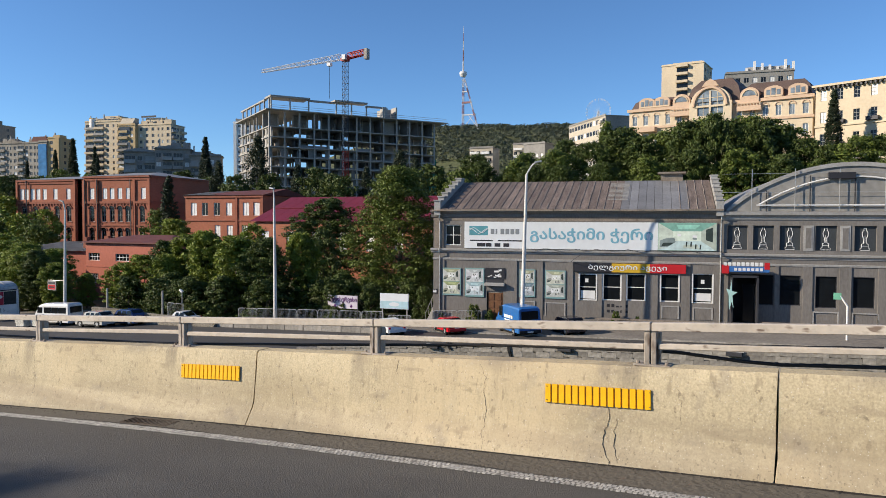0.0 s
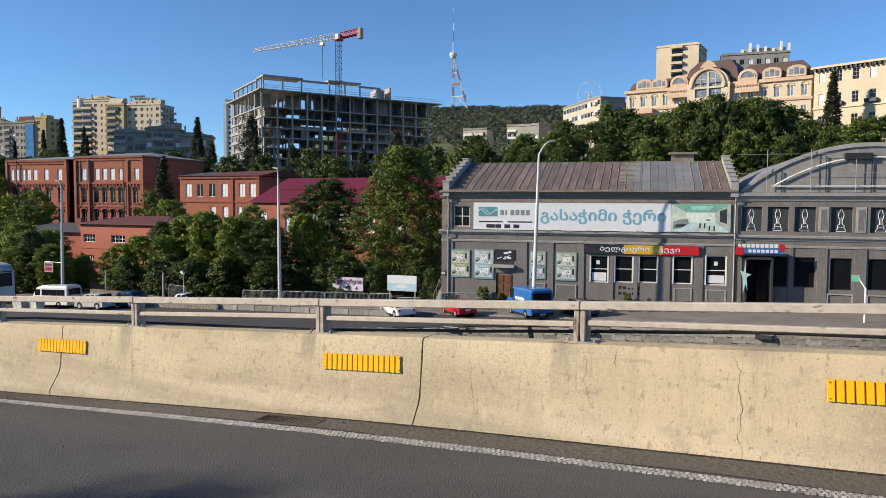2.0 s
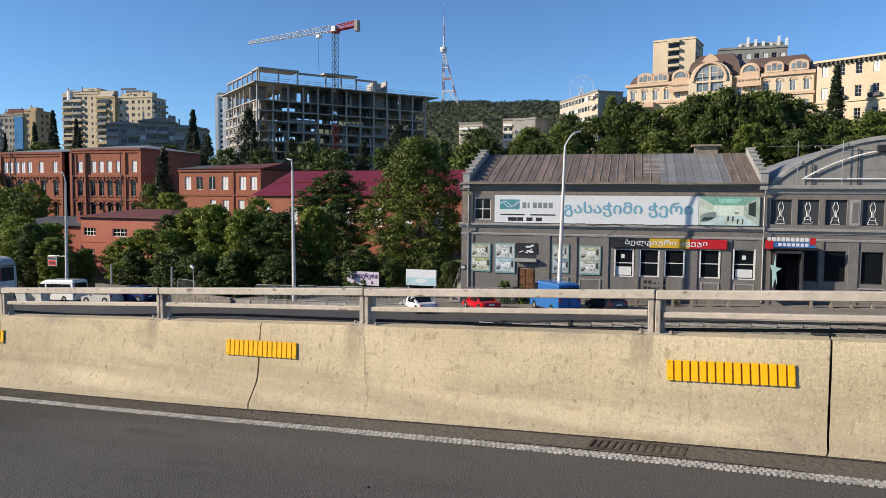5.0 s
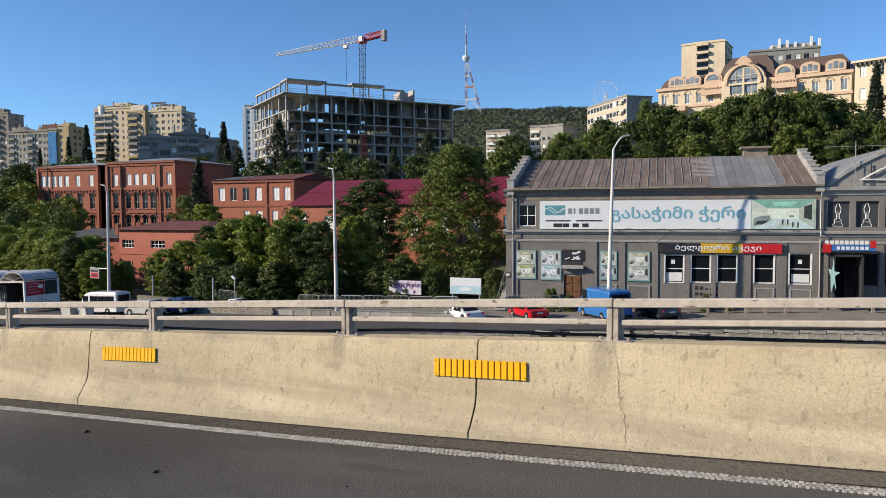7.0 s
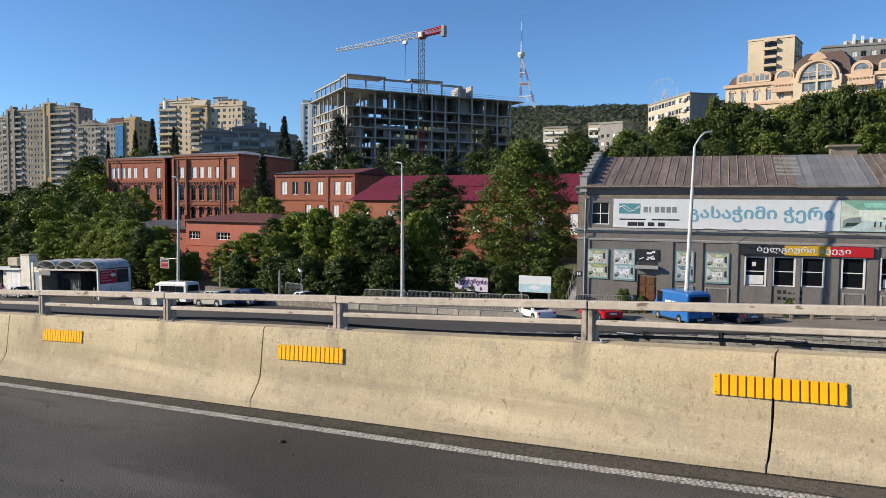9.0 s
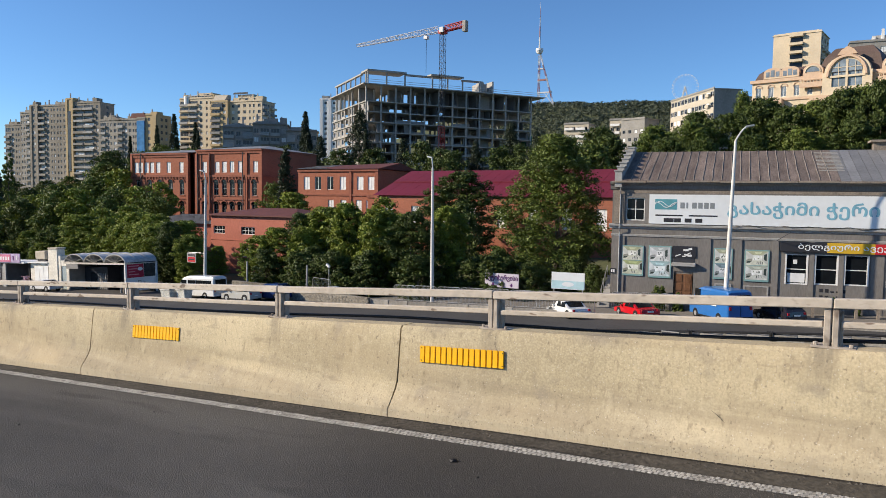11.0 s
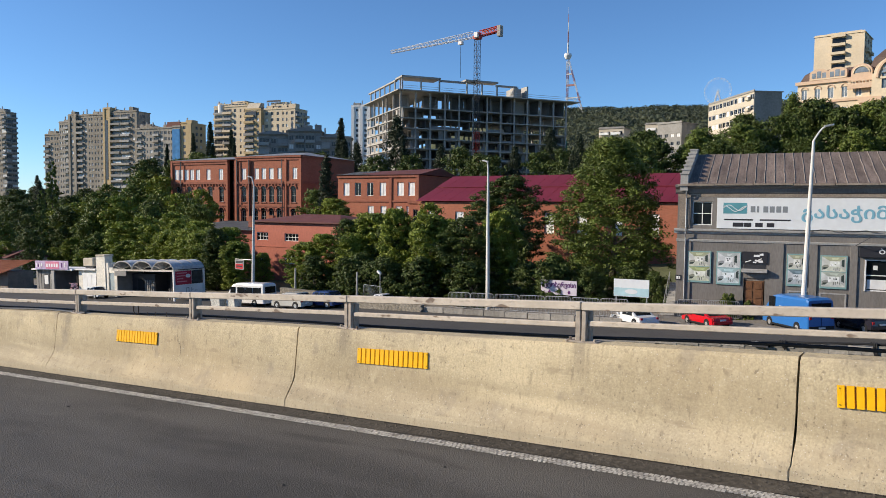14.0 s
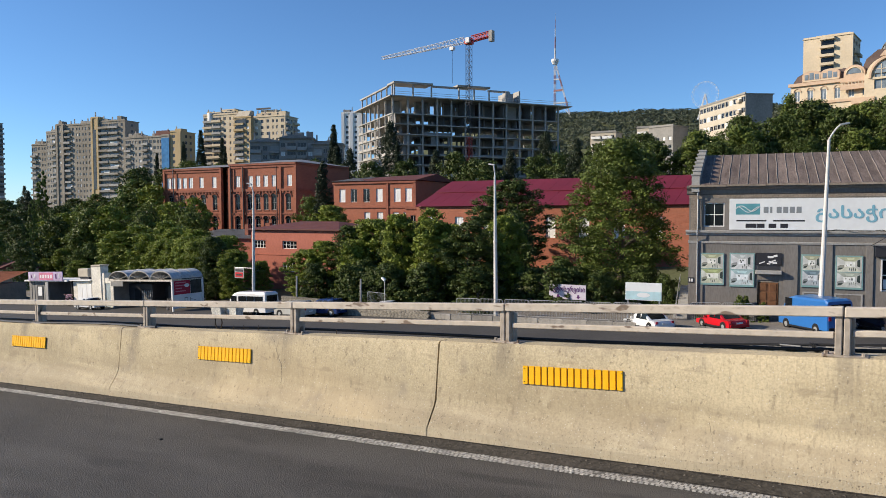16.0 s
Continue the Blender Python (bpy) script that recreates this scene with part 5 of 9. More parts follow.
# ---- buildings on the slope ----
def block(name, x, y, zb, rz, w, d, h, cols, rows, wall, label, side="", scols=0, win=(1.4, 1.6), z1=1.2, pitch=3.2, wallside=None, roof=M_GREYB, frame_m=None, pane_m=None, bars=(2, 1), skip=0.0, group="", par=0.5):
    """A storeyed block: walls with openings, framed windows set back, a slab roof with a parapet."""
    t = thing(name, (x, y, zb, 0, 0, rz), label, "building", group)
    r = random.Random(int(abs(x) * 7 + h))
    faces = [(w, cols, None)]
    if "R" in side:
        faces.append((d, scols, Matrix.Translation((w, 0, 0)) @ pose(0, 0, 0, 0, 0, 90)))
    if "L" in side:
        faces.append((d, scols, Matrix.Translation((0, d, 0)) @ pose(0, 0, 0, 0, 0, -90)))
    for k, (ln, nc, m) in enumerate(faces):
        holes = []
        gap = ln / max(nc, 1)
        for i in range(nc):
            for j in range(rows):
                if r.random() < skip:
                    continue
                cx, cz = (i + 0.5) * gap, z1 + j * pitch
                if cz + win[1] < h - 0.3:
                    holes.append((cx - win[0] / 2, cx + win[0] / 2, cz, cz + win[1]))
        o0, o1 = (0.0, ln) if k == 0 else (0.31, ln - 0.31)
        wall_part("wall", t, o0, o1, 0, h, holes, wall if k == 0 else (wallside or wall), 0.3, m=m)
        for hx0, hx1, hz0, hz1 in holes:
            pm = pane_m or (M_GLASS if r.random() < 0.75 else M_BLIND)
            window(t, hx0, hz0, win[0], win[1], 0.14, frame_m or M_GREYTRIM, pm, bars, 0.09, m)
    rest = bmesh.new()
    bx(rest, 0.31, w - 0.31, d - 0.3, d, 0, h)
    if "R" not in side:
        bx(rest, w - 0.3, w, 0.31, d - 0.31, 0, h)
    if "L" not in side:
        bx(rest, 0, 0.3, 0.31, d - 0.31, 0, h)
    bx(rest, 0.35, w - 0.35, 3.0, 3.1, 0.1, h - 0.1)
    part("rear_wall", rest, wallside or wall, t)
    top = bmesh.new()
    bx(top, -0.3, w + 0.3, -0.3, d + 0.3, h, h + 0.3)
    bx(top, 0, w, 0, 0.25, h + 0.3, h + 0.3 + par)
    part("roof", top, roof, t)
    return t


def balconies(t, xs, zs, width, depth, material, solid=0.9, m=None):
    for x in xs:
        for z in zs:
            b = bmesh.new()
            bx(b, x, x + width, -depth, -0.01, z - 0.15, z)
            bx(b, x, x + width, -depth, -depth + 0.08, z, z + solid)
            bx(b, x, x + 0.08, -depth + 0.08, -0.01, z, z + solid), bx(b, x + width - 0.08, x + width, -depth + 0.08, -0.01, z, z + solid)
            part("balcony", b, material, t, "", m)


def boxes(t, name, material, rows, label=""):
    for x0, x1, y0, y1, z0, z1 in rows:
        part(name, box(x0, x1, y0, y1, z0, z1), material, t, label)


# large red brick school block, two wings and a pilastered centre
bz = -9.0
BZ = lambda z: z - bz
brick = thing("brick_school", (-129.2, 111.2, bz, 0, 0, 0), "large old red brick building with arched windows and boarded white openings", "building")
ROTB = pose(0, 0, 0, 0, 0, 8.0)


def brick_front(u0, u1, v, ups, mids, ztop, proud=0.0):
    holes = [(a, a + 1.25, BZ(7.2), BZ(9.6)) for a in ups] + [(a, a + 1.35, BZ(2.2), BZ(5.2)) for a in mids] + [(a, a + 1.35, BZ(-2.4), BZ(0.4)) for a in mids]
    m = ROTB @ Matrix.Translation((0, v, 0))
    wall_part("front_wall", brick, u0, u1, 0, BZ(ztop), holes, M_BRICK, 0.5, m=m)
    for a in ups:
        window(brick, a, BZ(7.2), 1.25, 2.4, 0.1, M_WHITE, M_BLIND, (2, 1), 0.08, m)
    for a in mids:
        for z0, hh in ((2.2, 3.0), (-2.4, 2.8)):
            window(brick, a, BZ(z0), 1.35, hh, 0.2, M_GREYTRIM, M_GLASS, (2, 2), 0.09, m)
            arch = bmesh.new()
            pts = [(a + 0.675 + 0.85 * math.cos(math.pi * k / 10), -0.07, BZ(z0 + hh - 0.15) + 0.75 * math.sin(math.pi * k / 10)) for k in range(11)]
            path_tube(arch, pts, 0.15, 5)
            part("window_hood", arch, M_BRICKD, brick, "", m)
            part("arch_fill", prism(bmesh.new(), [(a + 0.675 + 0.68 * math.cos(math.pi * k / 8), BZ(z0 + hh) + 0.42 * math.sin(math.pi * k / 8)) for k in range(9)], -0.012, 0.05), M_GLASS, brick, "", m)
            part("sill", box(a - 0.15, a + 1.5, -0.14, 0, BZ(z0) - 0.22, BZ(z0)), M_BRICKD, brick, "", m)
    for z, p, hh in ((6.2, 0.28, 0.5), (ztop - 0.9, 0.2, 0.35), (ztop - 0.35, 0.36, 0.4), (1.2, 0.18, 0.35), (-3.2, 0.2, 0.3)):
        part("cornice", box(u0 - 0.05, u1 + 0.05, -p, 0, BZ(z), BZ(z) + hh), M_BRICKD, brick, "", m)
    for k in range(int((u1 - u0) / 0.9)):
        part("corbel", box(u0 + 0.2 + k * 0.9, u0 + 0.55 + k * 0.9, -0.22, 0, BZ(5.75), BZ(6.2)), M_BRICKD, brick, "", m)


brick_front(-17.0, 1.2, 0.0, [-15.3, -11.7, -9.7, -7.6, -5.3, -1.2], [-15.4, -12.1, -9.8, -7.6, -5.5, -1.6], 12.2)
brick_front(-36.8, -19.3, 0.0, [-35.9, -34.55, -32.7, -31.0, -29.1, -25.9, -22.1], [-35.4, -31.8, -28.6, -25.4, -22.0], 11.6)
brick_front(-19.3, -17.0, 1.6, [-18.8], [], 11.7)
for u in (-17.2, -13.4, -3.2, -19.8, -36.9, 0.75):
    part("pilaster", box(u, u + 0.55, -0.3, 0.0, 0, BZ(11.4)), M_BRICK, brick, "", ROTB)
for u in (-16.4, -12.95, -3.75, -33.5):
    bm = bmesh.new()
    path_tube(bm, [(u, -0.45, BZ(11.5)), (u, -0.45, BZ(7)), (u + 0.15, -0.5, BZ(6)), (u + 0.15, -0.42, BZ(-6))], 0.11, 6)
    part("downpipe", bm, M_DGREY, brick, "", ROTB)
rest = bmesh.new()
bx(rest, -36.8, 0.7, 19.5, 20, 0, BZ(11.4)), bx(rest, -36.8, -36.3, 0.5, 19.5, 0, BZ(11.4)), bx(rest, -36.3, 0.7, 6, 6.1, 0, BZ(11))
part("rear_wall", rest, M_BRICK, brick, "", ROTB)
wall_part("side_wall", brick, 0.0, 19.5, 0, BZ(12.2), [], M_BRICK, 0.5, m=ROTB @ Matrix.Translation((1.201, 0.5, 0)) @ pose(0, 0, 0, 0, 0, 90))
for z, p, hh in ((6.2, 0.2, 0.5), (11.8, 0.3, 0.4)):
    part("cornice", box(1.2, 1.2 + p, 0, 19, BZ(z), BZ(z) + hh), M_BRICKD, brick, "", ROTB)
rf = bmesh.new()
for u0, u1, zt in ((-17.1, 1.6, 12.25), (-37.0, -17.15, 11.7)):
    v = [rf.verts.new(p) for p in ((u0, -0.4, BZ(zt)), (u1, -0.4, BZ(zt)), (u1, 20.3, BZ(zt)), (u0, 20.3, BZ(zt)), (u0 + 6, 9.5, BZ(zt + 1.3)), (u1 - 6, 9.5, BZ(zt + 1.3)))]
    for q in ((0, 1, 5, 4), (1, 2, 5), (2, 3, 4, 5), (3, 0, 4), (3, 2, 1, 0)):
        rf.faces.new([v[k] for k in q])
part("roof", rf, M_ROOFG, brick, "pale sheet-metal hipped roof", ROTB)

# second brick block with boarded windows
b2 = thing("brick_annex", (-117.2, 111.0, -9.0, 0, 0, 6.0), "two-storey red brick annex with white boarded windows and a rusty roof", "building")
h2 = []
for a in (1.4, 4.2, 7.2, 10.2, 14.3, 16.8):
    h2.append((a, a + 1.5, BZ(3.6), BZ(6.2)))
for a in (7.4, 10.4, 14.0, 16.4):
    h2.append((a, a + 1.4, BZ(-0.8), BZ(1.6)))
wall_part("front_wall", b2, 0, 19.2, 0, BZ(7.6), h2, M_BRICK, 0.5)
for i, (a, b, c, d) in enumerate(h2):
    window(b2, a, c, b - a, d - c, 0.12, M_WHITE, M_GLASS if i in (1, 2) else M_BLIND, (2, 1), 0.09)
part("rear_wall", bx(bx(box(0.0, 19.2, 15, 15.5, 0, BZ(7.6)), 18.7, 19.2, 0.5, 15, 0, BZ(7.6)), 0, 0.5, 0.5, 15, 0, BZ(7.6)), M_BRICK, b2)
boxes(b2, "cornice", M_BRICKD, [(-0.1, 19.3, -0.3, 0, BZ(7.2), BZ(7.7)), (-0.1, 19.3, -0.16, 0, BZ(2.4), BZ(2.7)), (12.6, 13.1, -0.2, 0, 0, BZ(7.2)), (18.6, 19.25, -0.2, 0, 0, BZ(7.2))])
rf = bmesh.new()
v = [rf.verts.new(p) for p in ((-0.4, -0.5, BZ(7.7)), (19.6, -0.5, BZ(7.7)), (19.6, 16, BZ(7.7)), (-0.4, 16, BZ(7.7)), (-0.4, 7.7, BZ(8.7)), (19.6, 7.7, BZ(9.2)))]
for q in ((0, 1, 5, 4), (2, 3, 4, 5), (1, 2, 5), (3, 0, 4), (3, 2, 1, 0)):
    rf.faces.new([v[k] for k in q])
part("roof", rf, M_ROOFM, b2)
patch = bmesh.new()
v = [patch.verts.new(p) for p in ((-0.42, -0.55, BZ(7.76)), (7.4, -0.55, BZ(7.76)), (5.6, 7.5, BZ(8.93)), (-0.42, 7.5, BZ(8.75)))]
patch.faces.new(v)
bmesh.ops.solidify(patch, geom=patch.faces[:], thickness=-0.04)
part("roof_sheet", patch, M_ROOFG, b2, "pale grey sheet-metal part of the roof")
low = thing("brick_lean_to", (-97.9, 109.5, -9.0, 0, 0, 6.0), "low red brick building with dark openings beneath the crimson roof", "building")
hl = [(a, a + 1.1, BZ(-1.2), BZ(1.0)) for a in (1.0, 3.0, 6.5, 9.0, 12, 15)]
wall_part("front_wall", low, 0, 18, 0, BZ(2.4), hl, M_BRICK, 0.4)
for i, (a, b, c, d) in enumerate(hl):
    window(low, a, c, b - a, d - c, 0.15, M_GREYTRIM, M_GLASS if i < 2 else M_BLIND, (2, 2), 0.07)
part("side_wall", bx(box(17.6, 18, 0.4, 12, 0, BZ(2.4)), 0, 0.4, 0.4, 12, 0, BZ(2.4)), M_BRICK, low)
part("cornice", box(-0.1, 18.1, -0.2, 0, BZ(2.1), BZ(2.5)), M_BRICKD, low)

# hall under the crimson sheet roof
hall = thing("crimson_hall", (-84.5, 94.5, -9.0, 0, 0, 3.0), "long brick hall with a bright crimson sheet-metal roof", "building")
hh_ = [(a, a + 1.5, BZ(-2.2), BZ(0.8)) for a in range(2, 48, 5)]
wall_part("front_wall", hall, 0, 52, 0, BZ(2.3), hh_, M_BRICK, 0.4)
for a, b, c, d in hh_:
    window(hall, a, c, 1.5, d - c, 0.15, M_WHITE, M_BLIND, (3, 3), 0.07)
part("gable_wall", prism(bmesh.new(), [(0, 0), (52, 0), (52, BZ(2.3)), (0, BZ(2.3))], 21.6, 22), M_BRICK, hall)
for u in (0.0, 51.6):
    gw = bmesh.new()
    o = [(0.4, 0), (21.6, 0), (21.6, BZ(2.3)), (11, BZ(6.2)), (0.4, BZ(2.3))]
    va, vb = [gw.verts.new((u, p, q)) for p, q in o], [gw.verts.new((u + 0.4, p, q)) for p, q in o]
    gw.faces.new(va), gw.faces.new(vb[::-1])
    for i in range(5):
        gw.faces.new((va[i], vb[i], vb[(i + 1) % 5], va[(i + 1) % 5]))
    part("end_wall", gw, M_BRICK, hall)
def crimson(v):
    return BZ(2.4) + 4.2 * (v + 0.5) / 11.5


for k in range(26):
    for lo_v, hi_v, dz in ((-0.5, 5.6, 0.0), (5.5, 11.0, 0.12)):
        bm = bmesh.new()
        u = k * 2.0
        v = [bm.verts.new((u + 0.02 + a * 1.96, b, crimson(b) + dz + c)) for a in (0, 1) for b in (lo_v, hi_v) for c in (0, 0.05)]
        for q in ((0, 1, 3, 2), (4, 6, 7, 5), (0, 4, 5, 1), (2, 3, 7, 6), (0, 2, 6, 4), (1, 5, 7, 3)):
            bm.faces.new([v[i] for i in q])
        part("roof_sheet", bm, M_ROOFR, hall)
rb = bmesh.new()
v = [rb.verts.new(p) for p in ((0, 11, crimson(11) + 0.1), (52, 11, crimson(11) + 0.1), (52, 22.5, BZ(2.4)), (0, 22.5, BZ(2.4)))]
rb.faces.new(v)
bmesh.ops.solidify(rb, geom=rb.faces[:], thickness=0.06)
part("roof_back", rb, M_ROOFR, hall)

# salmon house
sal = thing("salmon_house", (-104.2, 78.0, -13.0, 0, 0, 4.0), "two-storey salmon-pink rendered house with a dark maroon roof", "house")
SZ = lambda z: z + 13.0
hs = [(0.6, 3.0, SZ(-3.95), SZ(-2.75)), (6.4, 9.2, SZ(-3.95), SZ(-2.8)), (12.4, 14.2, SZ(-3.95), SZ(-2.8)), (0.9, 2.7, SZ(-7.5), SZ(-6.0)), (6.4, 8.8, SZ(-7.4), SZ(-6.0))]
wall_part("front_wall", sal, 0, 17.0, 0, SZ(-1.0), hs, M_SALMON, 0.4)
for a, b, c, d in hs:
    window(sal, a, c, b - a, d - c, 0.15, M_WHITE, M_GLASS, (4, 2), 0.08)
wall_part("side_wall", sal, 0.41, 11.6, 0, SZ(-1.0), [], M_SALMON, 0.4, m=Matrix.Translation((0, 12, 0)) @ pose(0, 0, 0, 0, 0, -90))
part("rear_wall", bx(box(0.4, 16.6, 11.6, 12, 0, SZ(-1.0)), 16.6, 17.0, 0.4, 11.6, 0, SZ(-1.0)), M_SALMON, sal)
rf = bmesh.new()
v = [rf.verts.new(p) for p in ((-0.5, -0.5, SZ(-1.0)), (17.5, -0.5, SZ(-1.0)), (17.5, 12.5, SZ(-1.0)), (-0.5, 12.5, SZ(-1.0)), (5, 6, SZ(0.1)), (12.5, 6, SZ(0.1)), (-0.5, -0.5, SZ(-1.15)), (17.5, -0.5, SZ(-1.15)), (17.5, 12.5, SZ(-1.15)), (-0.5, 12.5, SZ(-1.15)))]
for q in ((0, 1, 5, 4), (1, 2, 5), (2, 3, 4, 5), (3, 0, 4), (9, 8, 7, 6), (6, 7, 1, 0), (7, 8, 2, 1), (8, 9, 3, 2), (9, 6, 0, 3)):
    rf.faces.new([v[k] for k in q])
part("roof", rf, M_ROOFM, sal)
part("string_course", box(-0.05, 17.05, -0.08, 0, SZ(-4.95), SZ(-4.8)), M_SALMON, sal)
ann = thing("salmon_annex", (-121, 77.5, -13.0, 0, 0, 10.0), "low salmon-pink annex with a pale sheet roof", "house")
wall_part("front_wall", ann, 0, 17, 0, SZ(-2.6), [(3, 4.6, SZ(-6), SZ(-4.4)), (9, 10.6, SZ(-6), SZ(-4.4))], M_SALMON, 0.4)
part("rear_wall", bx(bx(box(0, 17, 9.6, 10, 0, SZ(-2.6)), 0, 0.4, 0.4, 9.6, 0, SZ(-2.6)), 16.6, 17, 0.4, 9.6, 0, SZ(-2.6)), M_SALMON, ann)
for a in (3, 9):
    window(ann, a, SZ(-6), 1.6, 1.6, 0.15, M_WHITE, M_GLASS, (2, 2), 0.08)
rf = bmesh.new()
v = [rf.verts.new(p) for p in ((-0.5, -0.6, SZ(-2.6)), (17.4, -0.6, SZ(-2.6)), (17.4, 10.5, SZ(-1.4)), (-0.5, 10.5, SZ(-1.4)))]
rf.faces.new(v)
bmesh.ops.solidify(rf, geom=rf.faces[:], thickness=0.15)
part("roof", rf, M_ROOFG, ann)
boxes(ann, "chimney", M_BRICKD, [(11, 11.7, 3, 3.7, SZ(-2.4), SZ(-0.4)), (14.4, 15.3, 4, 4.7, SZ(-2.4), SZ(-0.2))])

# ---- concrete frame under construction ----
cf = thing("unfinished_building", (-172.2, 201.4, -2.8, 0, 0, 56.5), "unfinished multi-storey bare concrete frame with open floors and roof pergola", "building")
CZ = lambda z: z + 4.0
FLOORS = [10.4, 13.9, 17.4, 20.9, 24.4, 27.9, 31.4, 35.0, 40.8]
CW, CD, BAY = 66.0, 43.5, 5.5
DEEP = 17.0
for i, z in enumerate(FLOORS):
    over = 1.6 if i == len(FLOORS) - 1 else 0.3
    part("floor_slab", box(-over, CW + (5 if over > 1 else 0), -over, DEEP, CZ(z) - 0.30, CZ(z) + 0.05), M_BARE, cf)
    part("floor_slab", box(-over, 15.0, DEEP + 0.01, CD, CZ(z) - 0.30, CZ(z) + 0.05), M_BARE, cf)
NB = int(CW / BAY)
for k in range(NB + 1):
    for v in (0.1, 8.0, DEEP - 0.7):
        part("column", box(k * BAY - 0.27, k * BAY + 0.27, v, v + 0.55, 0, CZ(40.5)), M_BARE, cf)
for k in range(4, 8):
    for u in (0.1, 7.0, 14.2):
        part("column", box(u, u + 0.55, k * 5.6 - 0.27, k * 5.6 + 0.27, 0, CZ(40.5)), M_BARE, cf)
rc = random.Random(12)
M_INFILL = mat("grey_infill", (0.22, 0.215, 0.205), 0.9, var=0.2, fine=1.5, broad=0.3, bump=0.1)
for f in range(len(FLOORS) - 1):
    z0, z1 = CZ(FLOORS[f]) + 0.06, CZ(FLOORS[f + 1]) - 0.31
    for k in range(NB):
        u0, u1 = k * BAY + 0.28, (k + 1) * BAY - 0.28
        if f < 5 and rc.random() < 0.8:
            a = u0 + rc.uniform(0.4, 0.9)
            b = min(u1 - 0.35, a + rc.uniform(2.6, 3.8))
            wall_part("infill_wall", cf, u0, u1, z0, z1, [(a, b, z0 + (0.0 if rc.random() < 0.5 else 0.6), z1 - 0.35)], M_INFILL, 0.2, 0.7 + rc.uniform(0, 0.5))
        elif f == 5 and rc.random() < 0.4:
            part("parapet", box(u0, u1, 0.4, 0.6, z0, z0 + 0.9), M_INFILL, cf)
        if rc.random() < (0.35 if f < 6 else 0.5):
            part("partition", box(u0, u1, 8.6, 8.8, z0, z1), M_INFILL, cf)
        if rc.random() < 0.45:
            a = rc.uniform(u0, u1)
            part("partition", box(a, a + 0.2, 1.5, 8.0, z0, z1), M_INFILL, cf)
        if f > 4 and rc.random() < 0.4:
            a = rc.uniform(u0, u1 - 1.5)
            part("stacked_material", box(a, a + rc.uniform(0.6, 1.4), 1.0, 2.0, z0, z0 + rc.uniform(0.4, 1.3)), M_OLDWOOD, cf)
    for k in range(8):
        if f < 7 and rc.random() < 0.8:
            v0 = k * 5.6 + 0.28
            a = v0 + rc.uniform(0.5, 1.0)
            wall_part("infill_wall", cf, v0, v0 + 5.04, z0, z1, [(a, a + rc.uniform(2.0, 3.2), z0 + 0.8, z1 - 0.4)], M_BARE, 0.25, 0.2, Matrix.Translation((0.0, CD, 0)) @ pose(0, 0, 0, 0, 0, -90))
part("stair_core", box(46.5, 51.0, 6, 12, 0, CZ(45.2)), M_BARE, cf)
part("stair_core", box(45.0, 46.2, 1.5, 6, CZ(40.8), CZ(45.0)), M_BARE, cf), part("stair_core", box(49.2, 49.8, 0.5, 5, CZ(40.8), CZ(45.4)), M_BARE, cf)
for a, b, v0, v1, zt in ((0.5, 15.0, 0.5, 8, 45.4), (15.2, 29.4, 2, 3.2, 45.0), (24.5, 37.5, 0.5, 5, 45.6), (37.6, 46.0, 2, 3.2, 44.8)):
    part("pergola_slab", box(a, b, v0, v1, CZ(zt), CZ(zt) + 0.6), M_BARE, cf)
for a in (0.6, 7.5, 14.4, 25, 31, 37, 44):
    part("pergola_post", box(a, a + 0.45, 0.8, 1.25, CZ(40.85), CZ(45.1)), M_BARE, cf)
for k in range(7):
    part("pergola_post", box(0.6, 1.05, 3 + k * 6.2, 3.45 + k * 6.2, CZ(40.85), CZ(45.1)), M_BARE, cf)
part("pergola_slab", box(0.4, 1.4, 8.1, 42.5, CZ(45.0), CZ(45.5)), M_BARE, cf)
for z in (41.5, 42.2):
    part("edge_rail", tube(bmesh.new(), (0, -1.4, CZ(z)), (CW + 4.5, -1.4, CZ(z)), 0.06, sides=5), M_STEEL, cf)
part("debris_net", box(CW + 0.3, CW + 0.45, -0.3, 12, CZ(10), CZ(26)), mat("green_net", (0.02, 0.16, 0.11), 0.8, var=0.25, fine=2, broad=0.4, bump=0.2), cf, "green debris netting")
part("debris_net", box(CW - 8, CW + 0.3, -1.2, -1.0, CZ(10), CZ(20.5)), bpy.data.materials["green_net"], cf, "green debris netting")


# ---- lattice helpers, tower crane, television mast ----
def lattice(bm, a, b, wa, wb, n, r, sides=4):
    """A square lattice mast from a to b."""
    a, b = Vector(a), Vector(b)
    q = (b - a).to_track_quat("Z", "Y")
    ring = lambda t: [a.lerp(b, t) + q @ Vector((sx * (wa + (wb - wa) * t) / 2, sy * (wa + (wb - wa) * t) / 2, 0)) for sx, sy in ((-1, -1), (1, -1), (1, 1), (-1, 1))]
    prev = ring(0)
    for i in range(1, n + 1):
        cur = ring(i / n)
        for k in range(4):
            tube(bm, prev[k], cur[k], r, None, sides, False)
            tube(bm, prev[k], cur[(k + 1) % 4], r * 0.6, None, 3, False)
            tube(bm, cur[k], cur[(k + 1) % 4], r * 0.6, None, 3, False)
        prev = cur
    return bm


